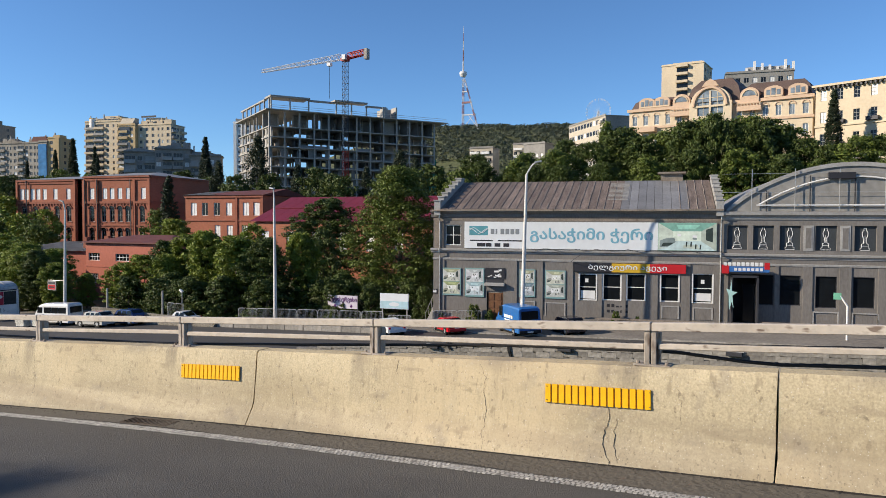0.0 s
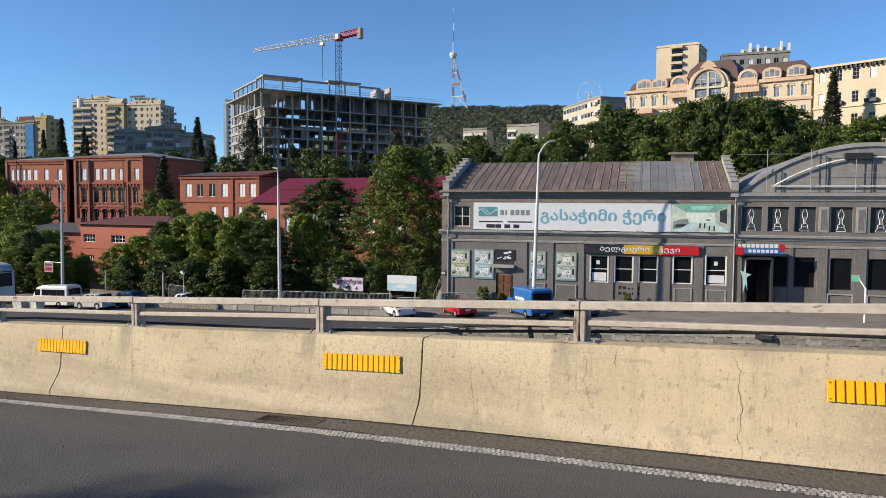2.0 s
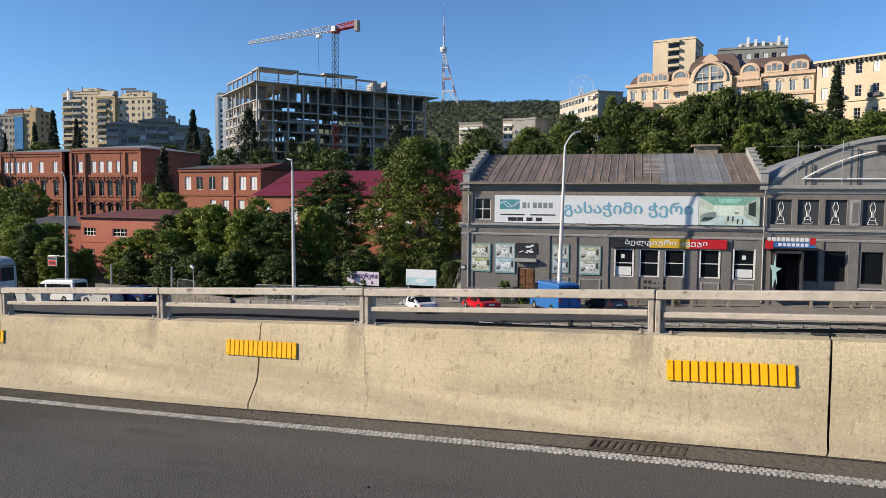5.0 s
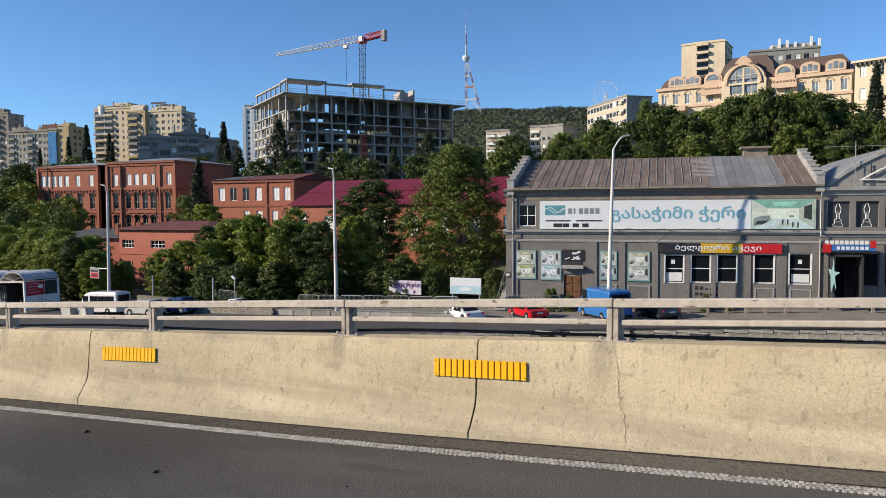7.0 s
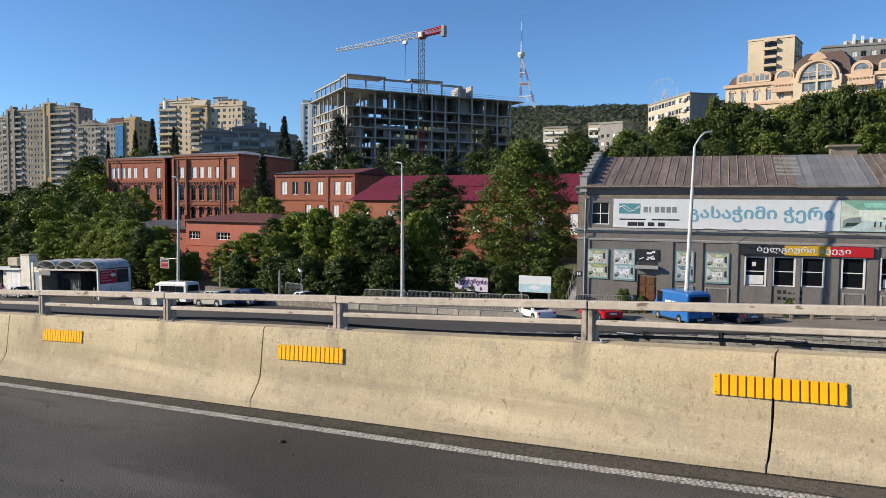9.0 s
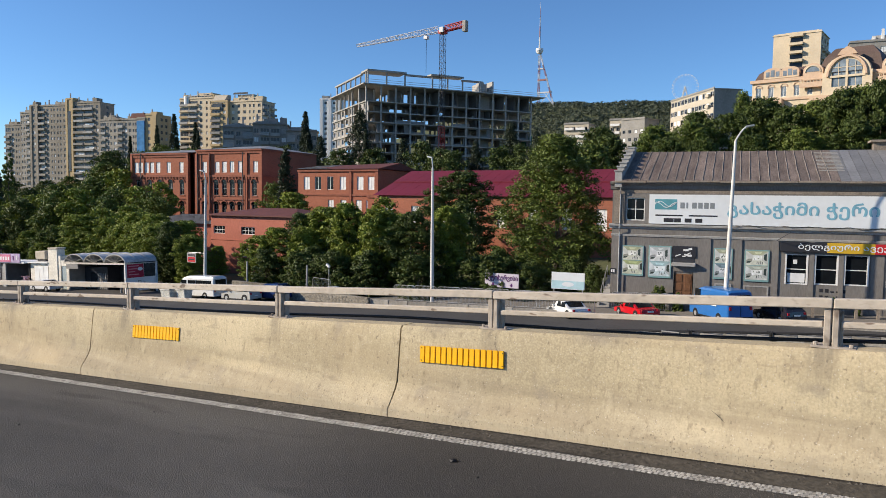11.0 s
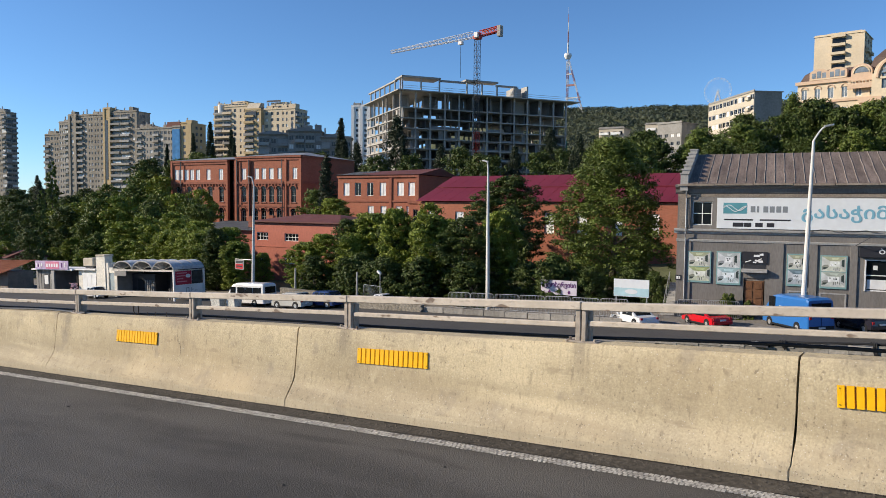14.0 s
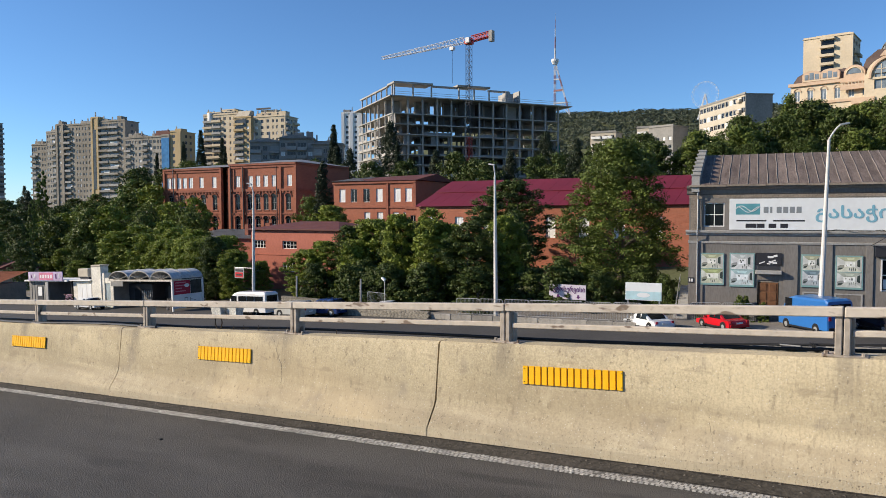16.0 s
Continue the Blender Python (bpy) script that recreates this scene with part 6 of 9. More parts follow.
CX, CY = -152.9, 219.8
crane = thing("tower_crane", Matrix.Translation((CX, CY, 3.9)) @ Matrix.Diagonal((0.929, 0.929, 0.929, 1)), "tall tower crane with white jib, red counter-jib and concrete counterweight", "crane")
part("mast", lattice(bmesh.new(), (0, 0, 26), (0, 0, 61), 1.7, 1.7, 16, 0.10), M_DGREY, crane)
part("mast_foot", lattice(bmesh.new(), (0, 0, 0), (0, 0, 26), 1.7, 1.7, 12, 0.12), M_CRANER, crane, "red lower mast sections")
jd = Vector((-1.0, 0.0, 0))
up = Vector((0, 0, 1))
part("slewing_ring", bx(box(-1.3, 1.3, -1.3, 1.3, 60.8, 62.0), -1.0, 1.0, -1.0, 1.0, 62.0, 63.2), M_CRANER, crane)
part("jib", lattice(bmesh.new(), jd * 1.5 + up * 62.6, jd * 41.6 + up * 60.6, 2.0, 1.0, 26, 0.11), M_CRANEW, crane)
part("counter_jib", lattice(bmesh.new(), -jd * 1.5 + up * 62.6, -jd * 9.6 + up * 63.4, 1.8, 1.8, 6, 0.2), M_CRANER, crane)
cwt = -jd * 9.8 + up * 60.6
part("counterweight", box(cwt.x - 0.75, cwt.x + 0.75, cwt.y - 1.0, cwt.y + 1.0, cwt.z, cwt.z + 4.0, 0.1), M_BARE, crane)
part("cab", box(-0.3, 1.4, -2.2, -1.1, 61.0, 63.0, 0.1), M_CRANEW, crane)
hk = jd * 7.5
part("hoist_rope", tube(bmesh.new(), hk + up * 61.4, hk + up * 47, 0.09, sides=4), M_BLACK, crane)
part("trolley", box(hk.x - 0.8, hk.x + 0.8, hk.y - 0.8, hk.y + 0.8, 59.6, 60.8), M_CRANEW, crane)

TX, TY, TB = -903.0, 1890.0, 270.0
tv = thing("television_mast", (TX, TY, TB), "tall red and white television mast on the wooded ridge", "mast")
# mast red and white dulled: the haze before it is in these colours
M_MASTR = mat("faded_red_steel", (0.25, 0.12, 0.115), 0.6, var=0.1, bump=0)
M_MASTW = mat("faded_white_steel", (0.52, 0.52, 0.53), 0.6, var=0.1, bump=0)
for k in range(6):
    part("shaft", lattice(bmesh.new(), (-8, 0, 25 * k - 6), (-8, 0, 25 * k + 19), 4.6, 4.6, 4, 0.5, 4), M_MASTR if k % 2 == 0 else M_MASTW, tv)
for k in range(5):
    a, b = k / 5, (k + 1) / 5
    p, q = Vector((46, -10, -8)), Vector((-5, 0, 148))
    part("leg", lattice(bmesh.new(), p.lerp(q, a), p.lerp(q, b), 3.2, 2.8, 4, 0.45, 4), M_MASTW if k % 2 == 0 else M_MASTR, tv)
for z, w in ((40, 40), (74, 26), (106, 14)):
    part("cross_beam", box(-11, -8 + w, -2.5, 2.5, z, z + (5 if z == 74 else 3)), M_MASTR if z == 74 else M_MASTW, tv)
part("brace", tube(bmesh.new(), (-8, 0, 2), (28, -6, 42), 0.9, sides=5), M_MASTW, tv), part("brace", tube(bmesh.new(), (10, -3, 40), (44, -9, 0), 0.9, sides=5), M_MASTW, tv)
pod = bmesh.new()
tube(pod, (-8, 0, 150), (-8, 0, 158), 7, 11, 14), tube(pod, (-8, 0, 158), (-8, 0, 164), 11, 10, 14)
part("pod", pod, M_CRANEW, tv)
for k, (z0, z1, r) in enumerate(((164, 195, 3.2), (195, 225, 2.4), (225, 250, 1.7), (250, 274, 1.0), (274, 292, 0.5))):
    part("antenna", tube(bmesh.new(), (-8, 0, z0), (-8, 0, z1), r * 0.8, r * 0.7, 6), M_MASTW if k % 2 == 0 else M_MASTR, tv)

fw = thing("ferris_wheel", (-247, 900, 113.5), "white steel ferris wheel behind the houses on the ridge", "ferris wheel")
FR = 15.5
part("support", lattice(bmesh.new(), (-8, 0, 0), (0, 0, 29), 1.2, 1.0, 6, 0.25), M_CRANEW, fw), part("support", lattice(bmesh.new(), (8, 0, 0), (0, 0, 29), 1.2, 1.0, 6, 0.25), M_CRANEW, fw)
rim = bmesh.new()
for rr_ in (FR, FR - 1.6):
    path_tube(rim, [(rr_ * math.cos(2 * math.pi * k / 48), 0, 29 + rr_ * math.sin(2 * math.pi * k / 48)) for k in range(49)], 0.10, 4)
part("rim", rim, M_CRANEW, fw)
for k in range(24):
    a = 2 * math.pi * k / 24
    part("spoke", tube(bmesh.new(), (0, 0, 29), (FR * math.cos(a), 0, 29 + FR * math.sin(a)), 0.05, sides=4), M_CRANEW, fw)
    part("gondola", box(FR * math.cos(a) - 0.5, FR * math.cos(a) + 0.5, -0.5, 0.5, 28.2 + FR * math.sin(a), 29.2 + FR * math.sin(a), 0.15), M_CRANEW, fw)

# ---- apartment blocks ----
towerR = block("apartment_tower", -61.7, 325, 10, -4.5, 17.5, 16, 60.0, 1, 17, M_CREAM, "tall cream apartment tower with stacked balconies", "R", 3, (2.4, 1.7), 4, 3.3, roof=M_CREAM)
balconies(towerR, [6.2], [36 + 3.3 * k for k in range(8)], 5, 1.6, M_CREAM), balconies(towerR, [2, 9], [30 + 3.3 * k for k in range(8)], 4.5, 1.2, M_CREAM, 0.9, Matrix.Translation((17.5, 0, 0)) @ pose(0, 0, 0, 0, 0, 90))
# flat dark glass sheets standing in for shaded recesses behind the balconies
boxes(towerR, "loggia", M_GLASS, [(6.4, 11.0, -0.06, 0.0, 37.0 + 3.3 * k, 38.9 + 3.3 * k) for k in range(7)])
boxes(towerR, "roof_room", M_CREAM, [(4, 16, 3, 12, 60.3, 61.6)])
greyR = block("grey_apartments", -32.0, 290.7, 14, 8, 23, 14, 44, 8, 12, M_GREYB, "dark grey apartment block with white roof vents", "R", 3, (1.7, 1.9), 3, 3.4)
boxes(greyR, "roof_vent", M_WHITE, [(7 + k * 2.6, 7.8 + k * 2.6, 2, 3, 44.8, 46.2 + (k * 7 % 4) * 0.8) for k in range(7)])
boxes(greyR, "penthouse", M_GREYTRIM, [(7, 22, 3, 10, 44.3, 46.6)])
# ornate peach hotel
# hotel panes: curtains and reflected bright sky put into a pale base colour
M_PALEG = mat("curtained_glass", (0.17, 0.20, 0.22), 0.15, var=0.45, fine=0.8, broad=0.3, bump=0.02, spec=0.6)
hot = thing("mansard_hotel", (-48.0, 207.4, 8.0, 0, 0, -9.0), "ornate peach hotel with brown mansard roof and great arched window", "hotel")
HZ = lambda z: z - 8.0
hw = 46.6
hx = []
for k in range(15):
    a = 1.0 + k * 3.1
    if not 16.5 < a < 28.6:
        hx += [(a, a + 1.3, HZ(29.6), HZ(32.2)), (a, a + 1.3, HZ(24.6), HZ(27.2)), (a, a + 1.3, HZ(19.6), HZ(22.2)), (a, a + 1.3, HZ(14.6), HZ(17.2))]
wall_part("front_wall", hot, 0, hw, 0, HZ(34.0), hx, M_CREAM, 0.5)
for a, b, c, d in hx:
    window(hot, a, c, 1.3, d - c, 0.15, M_WHITE, M_PALEG, (2, 1), 0.1)
    if c > HZ(29):
        bm = bmesh.new()
        path_tube(bm, [(a + 0.65 + 0.85 * math.cos(math.pi * k / 8), -0.06, d - 0.2 + 0.9 * math.sin(math.pi * k / 8)) for k in range(9)], 0.14, 5)
        part("window_hood", bm, M_PEACH, hot)
for z, p, hh, mm in ((28.6, 0.35, 0.6, M_PEACH), (33.4, 0.6, 0.8, M_PEACH), (23.4, 0.3, 0.5, M_PEACH), (18.4, 0.3, 0.5, M_PEACH)):
    part("cornice", box(-0.4, hw + 0.4, -p, 0, HZ(z), HZ(z) + hh), mm, hot)
part("rear_wall", bx(bx(box(0, hw, 17.5, 18, 0, HZ(34)), 0, 0.5, 0.5, 17.5, 0, HZ(34)), hw - 0.5, hw, 0.5, 17.5, 0, HZ(34)), M_CREAM, hot)


def mansard(parent, u0, u1, v0, v1, z0, z1, ins, material):
    bm = bmesh.new()
    lo = [bm.verts.new(p) for p in ((u0, v0, z0), (u1, v0, z0), (u1, v1, z0), (u0, v1, z0))]
    mi = [bm.verts.new(p) for p in ((u0 + ins * 0.4, v0 + ins * 0.4, z0 + (z1 - z0) * 0.65), (u1 - ins * 0.4, v0 + ins * 0.4, z0 + (z1 - z0) * 0.65), (u1 - ins * 0.4, v1 - ins * 0.4, z0 + (z1 - z0) * 0.65), (u0 + ins * 0.4, v1 - ins * 0.4, z0 + (z1 - z0) * 0.65))]
    hi = [bm.verts.new(p) for p in ((u0 + ins, v0 + ins, z1), (u1 - ins, v0 + ins, z1), (u1 - ins, v1 - ins, z1), (u0 + ins, v1 - ins, z1))]
    for a, b in ((lo, mi), (mi, hi)):
        for k in range(4):
            bm.faces.new((a[k], a[(k + 1) % 4], b[(k + 1) % 4], b[k]))
    bm.faces.new(hi), bm.faces.new(lo[::-1])
    return part("mansard_roof", bm, material, parent)


mansard(hot, 0.3, 17, 0.6, 17, HZ(34.2), HZ(37.2), 2.2, M_MANS)
mansard(hot, 15.5, 30, 0.3, 17, HZ(34.2), HZ(40.8), 3.2, M_MANS)
mansard(hot, 29.5, hw - 0.2, 0.6, 17, HZ(34.2), HZ(38.6), 2.2, M_MANS)
# central bay with the arched window
AC, AR, AS = 22.6, 3.5, 33.2
bay_holes = [(AC - 3.3, AC - 0.25, HZ(30.7), HZ(32.9)), (AC + 0.25, AC + 3.3, HZ(30.7), HZ(32.9)), (AC - 3.3, AC - 0.25, HZ(33.4), HZ(34.3)), (AC + 0.25, AC + 3.3, HZ(33.4), HZ(34.3))]
part("central_bay", holed(bmesh.new(), AC - 5.4, AC + 5.4, 0, HZ(34.3), -1.6, 0.6, bay_holes), M_CREAM, hot)
part("arch_head", prism(bmesh.new(), [(AC + 5.0 * math.cos(math.pi * k / 16), HZ(34.3) + 3.9 * math.sin(math.pi * k / 16)) for k in range(17)], -1.55, 0.5), M_CREAM, hot)
part("arch_surround", path_tube(bmesh.new(), [(AC + (AR + 0.7) * math.cos(math.pi * k / 16), -1.75, HZ(AS) + (AR + 1.2) * math.sin(math.pi * k / 16)) for k in range(17)], 0.42, 6), M_PEACH, hot)
part("arch_glass", prism(bmesh.new(), [(AC + (AR - 0.2) * math.cos(math.pi * k / 16), HZ(AS + 1.1) + (AR - 0.6) * math.sin(math.pi * k / 16)) for k in range(17)], -1.66, -1.56), M_PALEG, hot)
boxes(hot, "mullion", M_CREAM, [(AC - 3.2, AC + 3.2, -1.76, -1.67, HZ(35.2), HZ(35.35)), (AC - 1.9, AC - 1.78, -1.3, -1.25, HZ(30.5), HZ(33.0)), (AC + 1.78, AC + 1.9, -1.3, -1.25, HZ(30.5), HZ(33.0)), (AC - 0.25, AC + 0.25, -1.80, -1.66, HZ(30.2), HZ(37.1)), (AC - 1.9, AC - 1.75, -1.76, -1.67, HZ(33.4), HZ(36.5)), (AC + 1.75, AC + 1.9, -1.76, -1.67, HZ(33.4), HZ(36.5)), (AC - 4.0, AC + 4.0, -1.78, -1.6, HZ(32.9), HZ(33.4))])
boxes(hot, "bay_glass", M_PALEG, [(AC - 3.4, AC + 3.4, -1.25, -1.1, HZ(30.5), HZ(34.2))])
for u in (12.5, 29.8):
    dm = bmesh.new()
    bx(dm, u, u + 4.6, -0.9, 0, HZ(31.8), HZ(35.2))
    part("dormer_bay", dm, M_PEACH, hot)
    part("dormer_arch", prism(bmesh.new(), [(u + 2.3 + 2.3 * math.cos(math.pi * k / 10), HZ(35.2) + 1.9 * math.sin(math.pi * k / 10)) for k in range(11)], -0.9, 2.5), M_PEACH, hot)
    part("dormer_rim", path_tube(bmesh.new(), [(u + 2.3 + 1.75 * math.cos(math.pi * k / 10), -0.98, HZ(34.9) + 1.6 * math.sin(math.pi * k / 10)) for k in range(11)], 0.16, 5), M_CREAM, hot)
    for k in range(8):
        part("baluster", box(u - 0.4 + k * 0.75, u - 0.2 + k * 0.75, -1.45, -1.3, HZ(32.4), HZ(33.0)), M_CREAM, hot)
    part("handrail", box(u - 0.6, u + 5.2, -1.5, -1.25, HZ(33.0), HZ(33.2)), M_PEACH, hot)
    part("dormer_glass", prism(bmesh.new(), [(u + 2.3 + 1.5 * math.cos(math.pi * k / 10), HZ(35.0) + 1.3 * math.sin(math.pi * k / 10)) for k in range(11)], -0.96, -0.9), M_PALEG, hot)
    part("balustrade", box(u - 0.6, u + 5.2, -1.5, -0.9, HZ(31.2), HZ(32.4)), M_PEACH, hot)
for u in (3.0, 7.2, 35.6, 41.2):
    part("dormer", prism(bmesh.new(), [(u - 0.2, HZ(34.2)), (u + 4.2, HZ(34.2)), (u + 4.2, HZ(36))] + [(u + 2 + 2.2 * math.cos(math.pi * k / 8), HZ(36) + 1.1 * math.sin(math.pi * k / 8)) for k in range(9)] + [(u - 0.2, HZ(36))], -0.1, 3), M_PEACH, hot)
    boxes(hot, "dormer_glass", M_PALEG, [(u + 0.35, u + 1.25, -0.14, -0.1, HZ(34.8), HZ(36.1)), (u + 1.5, u + 2.5, -0.14, -0.1, HZ(34.8), HZ(36.5)), (u + 2.75, u + 3.65, -0.14, -0.1, HZ(34.8), HZ(36.1))])
    boxes(hot, "dormer_sill", M_CREAM, [(u - 0.1, u + 4.1, -0.35, -0.1, HZ(34.35), HZ(34.6))])
part("pediment", prism(bmesh.new(), [(AC - 2.2, HZ(38.2)), (AC + 2.2, HZ(38.2)), (AC + 1.4, HZ(39.3)), (AC, HZ(40.2)), (AC - 1.4, HZ(39.3))], -1.9, -1.0), M_PEACH, hot)
for u in (3, 14.5, 31):
    part("balcony", box(u, u + 5, -2.0, 0, HZ(27.6), HZ(28.9)), M_PEACH, hot)
# cream neighbour with arched windows
yel = block("cream_terrace_house", -1.4, 198.4, 8, -24, 26, 14, 26.8, 7, 5, M_CREAM, "cream terraced house with tall windows and dark eaves", "", 0, (1.4, 2.6), 3.0, 5.2, roof=M_CREAM, bars=(2, 3))
boxes(yel, "eaves_bracket", M_DGREY, [(0.3 + k * 1.0, 0.7 + k * 1.0, -0.9, 0, 26.5, 27.1) for k in range(26)])
boxes(yel, "eave_board", M_CREAM, [(-0.5, 26.5, -1.1, 0, 27.1, 27.6), (-0.1, 26.1, -0.3, 0, 17.6, 18.0)])
balconies(yel, [4.2, 11.6, 19], [13.2, 18.4], 2.6, 1.0, M_DGREY, 0.7)
# pale office block with ribbon windows
blk = block("pale_office_block", -96.9, 306.9, 12, -50, 36, 10.5, 31.9, 12, 8, M_PALE, "pale office block with long rows of windows", "R", 0, (2.5, 1.9), 2.0, 3.9, wallside=M_GREYB, frame_m=M_WHITE)
balconies(blk, [31], [10 + 3.9 * k for k in range(6)], 2.6, 1.0, M_PALE)
for x, y, rz, w_, h_, zb in ((-141, 300, 5, 11, 24, 12), (-124, 310, 5, 10, 26, 12), (-117, 305, -20, 12, 27, 10)):
    b_ = block("hillside_house", x, y, zb, rz, w_, 10, h_, 4, 7, M_PALE if w_ < 12 else M_GREYB, "small pale hillside apartment house", "", 0, (1.5, 1.5), 1.5, 3.3)
    if w_ < 12:
        balconies(b_, [0.5, 5.5], [h_ - 2.5 - 3.3 * k for k in range(4)], 4, 1.0, M_BLIND)
# far west: stacked apartment blocks
M_SHADEG = mat("dull_glass", (0.05, 0.053, 0.056), 0.25, var=0.4, fine=0.8, broad=0.3, bump=0.02, spec=0.5)


def flats(name, x, y, rz, w, top, cols, label, wall, depth=11.0, pitch=3.3, proud=0.0, sill=None, group="", side_cols="", lit=0.3):
    """A flat-fronted block: each letter of cols is a bay of windows (w), a loggia with its parapet (b), a pair (d), glass (g) or plain wall (p)."""
    zb = ground_z(x, y) - 1.0
    h = top - zb
    t = thing(name, Matrix.Translation((x, y, zb)) @ pose(0, 0, 0, 0, 0, rz) @ Matrix.Translation((0, -proud, 0)), label, "building", group)
    r = random.Random(int(abs(x) * 13 + top))
    for cs, ln, m in ((cols, w, None), (side_cols, depth, Matrix.Translation((w, 0, 0)) @ pose(0, 0, 0, 0, 0, 90))):
        unit = {"w": 1.0, "b": 1.5, "d": 1.5, "g": 0.9, "p": 0.6}
        full = sum(unit[c] for c in cs) or 1
        a, holes, fill = 0.0, [], []
        for c in cs:
            b = a + ln * unit[c] / full
            for k in range(int((h - 1.2) / pitch)):
                z = h - 0.6 - (k + 1) * pitch + 0.9
                if k > 15 or z < 1:
                    break
                if c == "w":
                    mid, hw = (a + b) / 2, min(0.85, (b - a) * 0.34)
                    fill.append((mid - hw, mid + hw, z, z + 1.7, (2, 1)))
                elif c == "d":
                    for q in (0.28, 0.72):
                        mid = a + (b - a) * q
                        fill.append((mid - 0.55, mid + 0.55, z, z + 1.6, (2, 1)))
                elif c == "b":
                    fill.append((a + 0.25, b - 0.25, z - 0.7, z + 1.75, (3, 1)))
                    if r.random() < 0.92:
                        q = bmesh.new()
                        dp, ph = r.choice((0.9, 1.1, 1.3)), r.choice((0.9, 1.0, 1.1))
                        bx(q, a + 0.1, b - 0.1, -dp, -0.01, z - 0.95, z - 0.75), bx(q, a + 0.1, b - 0.1, -dp, -dp + 0.08, z - 0.75, z - 0.75 + ph)
                        bx(q, a + 0.1, a + 0.18, -dp + 0.08, -0.01, z - 0.75, z - 0.75 + ph), bx(q, b - 0.18, b - 0.1, -dp + 0.08, -0.01, z - 0.75, z - 0.75 + ph)
                        part("balcony", q, r.choice((wall, sill or wall, M_GREYTRIM, M_GREYB)), t, "", m)
            if c == "g":
                part("glazed_shaft", box(a + 0.15, b - 0.15, -0.35, 0.0, h * 0.28, h - (1.0 if "blue" in label else 6.5)), M_BLUEG if "blue" in label else M_SHADEG, t, "", m)
            if c == "p" and m is None:
                part("pier", box(a + 0.1, b - 0.1, -0.4, 0.0, 0, h), wall, t)
            a = b
        holes = [f[:4] for f in fill]
        o0, o1 = (0.0, ln) if m is None else (0.31, ln - 0.31)
        wall_part("wall", t, o0, o1, 0, h, holes, wall, 0.3, m=m)
        for x0, x1, z0, z1, bars in fill:
            pm = M_BLIND if r.random() < lit * 0.4 else M_GREYTRIM if r.random() < 0.2 else M_SHADEG
            window(t, x0, z0, x1 - x0, z1 - z0, 0.16, M_GREYTRIM, pm, bars, 0.09, m)
    part("rear_wall", bx(bx(box(0.31, w - 0.31, depth - 0.3, depth, 0, h), 0, 0.3, 0.31, depth - 0.31, 0, h), 0.35, w - 0.35, 2.2, 2.3, 0.1, h - 0.1), wall, t)
    part("roof", bx(box(-0.25, w + 0.25, -0.3, depth + 0.25, h, h + 0.3), 0, w, 0, 0.2, h + 0.3, h + 0.9), wall, t)
    a = 0.6
    while a < w - 2.5:
        b = min(w - 0.4, a + r.uniform(2.0, 4.5))
        v = r.uniform(1.0, 3.0)
        rr_ = part("roof_room", box(a, b, v, v + r.uniform(2.5, 5), h + 0.3, h + r.uniform(1.2, 3.0)), r.choice((wall, M_GREYB, sill or wall)), t)
        part("vent", box(a + 0.3, a + 0.8, v + 0.4, v + 0.9, h + 0.4, h + r.uniform(3.0, 4.4)), M_GREYTRIM, t)
        a = b + r.uniform(0.3, 2.5)
    return t


WEST = "apartment blocks in the west"
M_TOWA = mat("weathered_beige", (0.255, 0.228, 0.188), 0.9, var=0.3, fine=1.2, broad=0.10, bump=0.1, stretch=(1, 1, 0.4))
M_TOWB = mat("weathered_pale", (0.30, 0.275, 0.235), 0.9, var=0.3, fine=1.2, broad=0.10, bump=0.1, stretch=(1, 1, 0.4))
BIG = "tall weathered beige apartment block with stacked balconies"
flats("apartment_block", -471.0, 230.0, 12, 12.4, 43.1, "bwd", BIG, M_TOWA, group=WEST)
flats("apartment_block", -458.8, 232.6, 12, 8.6, 50.2, "db", BIG, M_TOWB, group=WEST)
flats("apartment_block", -450.3, 234.4, 12, 6.6, 54.0, "pwp", "slim beige stair tower with small windows", M_TOWA, proud=0.8, group=WEST)
flats("apartment_block", -443.9, 235.8, 12, 21.2, 53.6, "bwddw", BIG, M_TOWA, group=WEST, sill=M_TOWB)
flats("apartment_block", -423.1, 240.2, 12, 5.8, 56.8, "pgp", "tall ochre stair tower with a dark glazed strip", M_OCHRE, proud=0.6, group=WEST)
flats("apartment_block", -417.4, 241.4, 12, 19.4, 54.5, "bbw", "tall beige apartment block with full-width balconies", M_TOWA, depth=10.5, group=WEST, sill=M_TOWB, side_cols="pwp")
gb = flats("apartment_block", -379.2, 233.0, 12, 16.2, 42.0, "bdwb", "beige apartment block with a shallow gable and small balconies", M_TOWB, group=WEST)
zg = gb.matrix_basis.translation.z
part("gable", prism(bmesh.new(), [(1.0, 42.0 - zg), (15.2, 42.0 - zg), (8.1, 44.6 - zg)], -0.3, 6), M_TOWA, gb)
flats("apartment_block", -363.3, 236.4, 12, 9.3, 42.0, "wwd", "narrow beige apartment block with paired windows", M_TOWB, group=WEST)
flats("ochre_apartments", -354.3, 238.3, 12, 5.3, 42.4, "g", "beige block with a tall blue glazed shaft", M_TOWB, proud=0.5, group=WEST)
oc = flats("ochre_apartments", -349.1, 239.4, 12, 7.2, 44.2, "wp", "ochre apartment block with tall chimney piers", M_OCHRE, group=WEST, side_cols="pwwp")
zg = oc.matrix_basis.translation.z
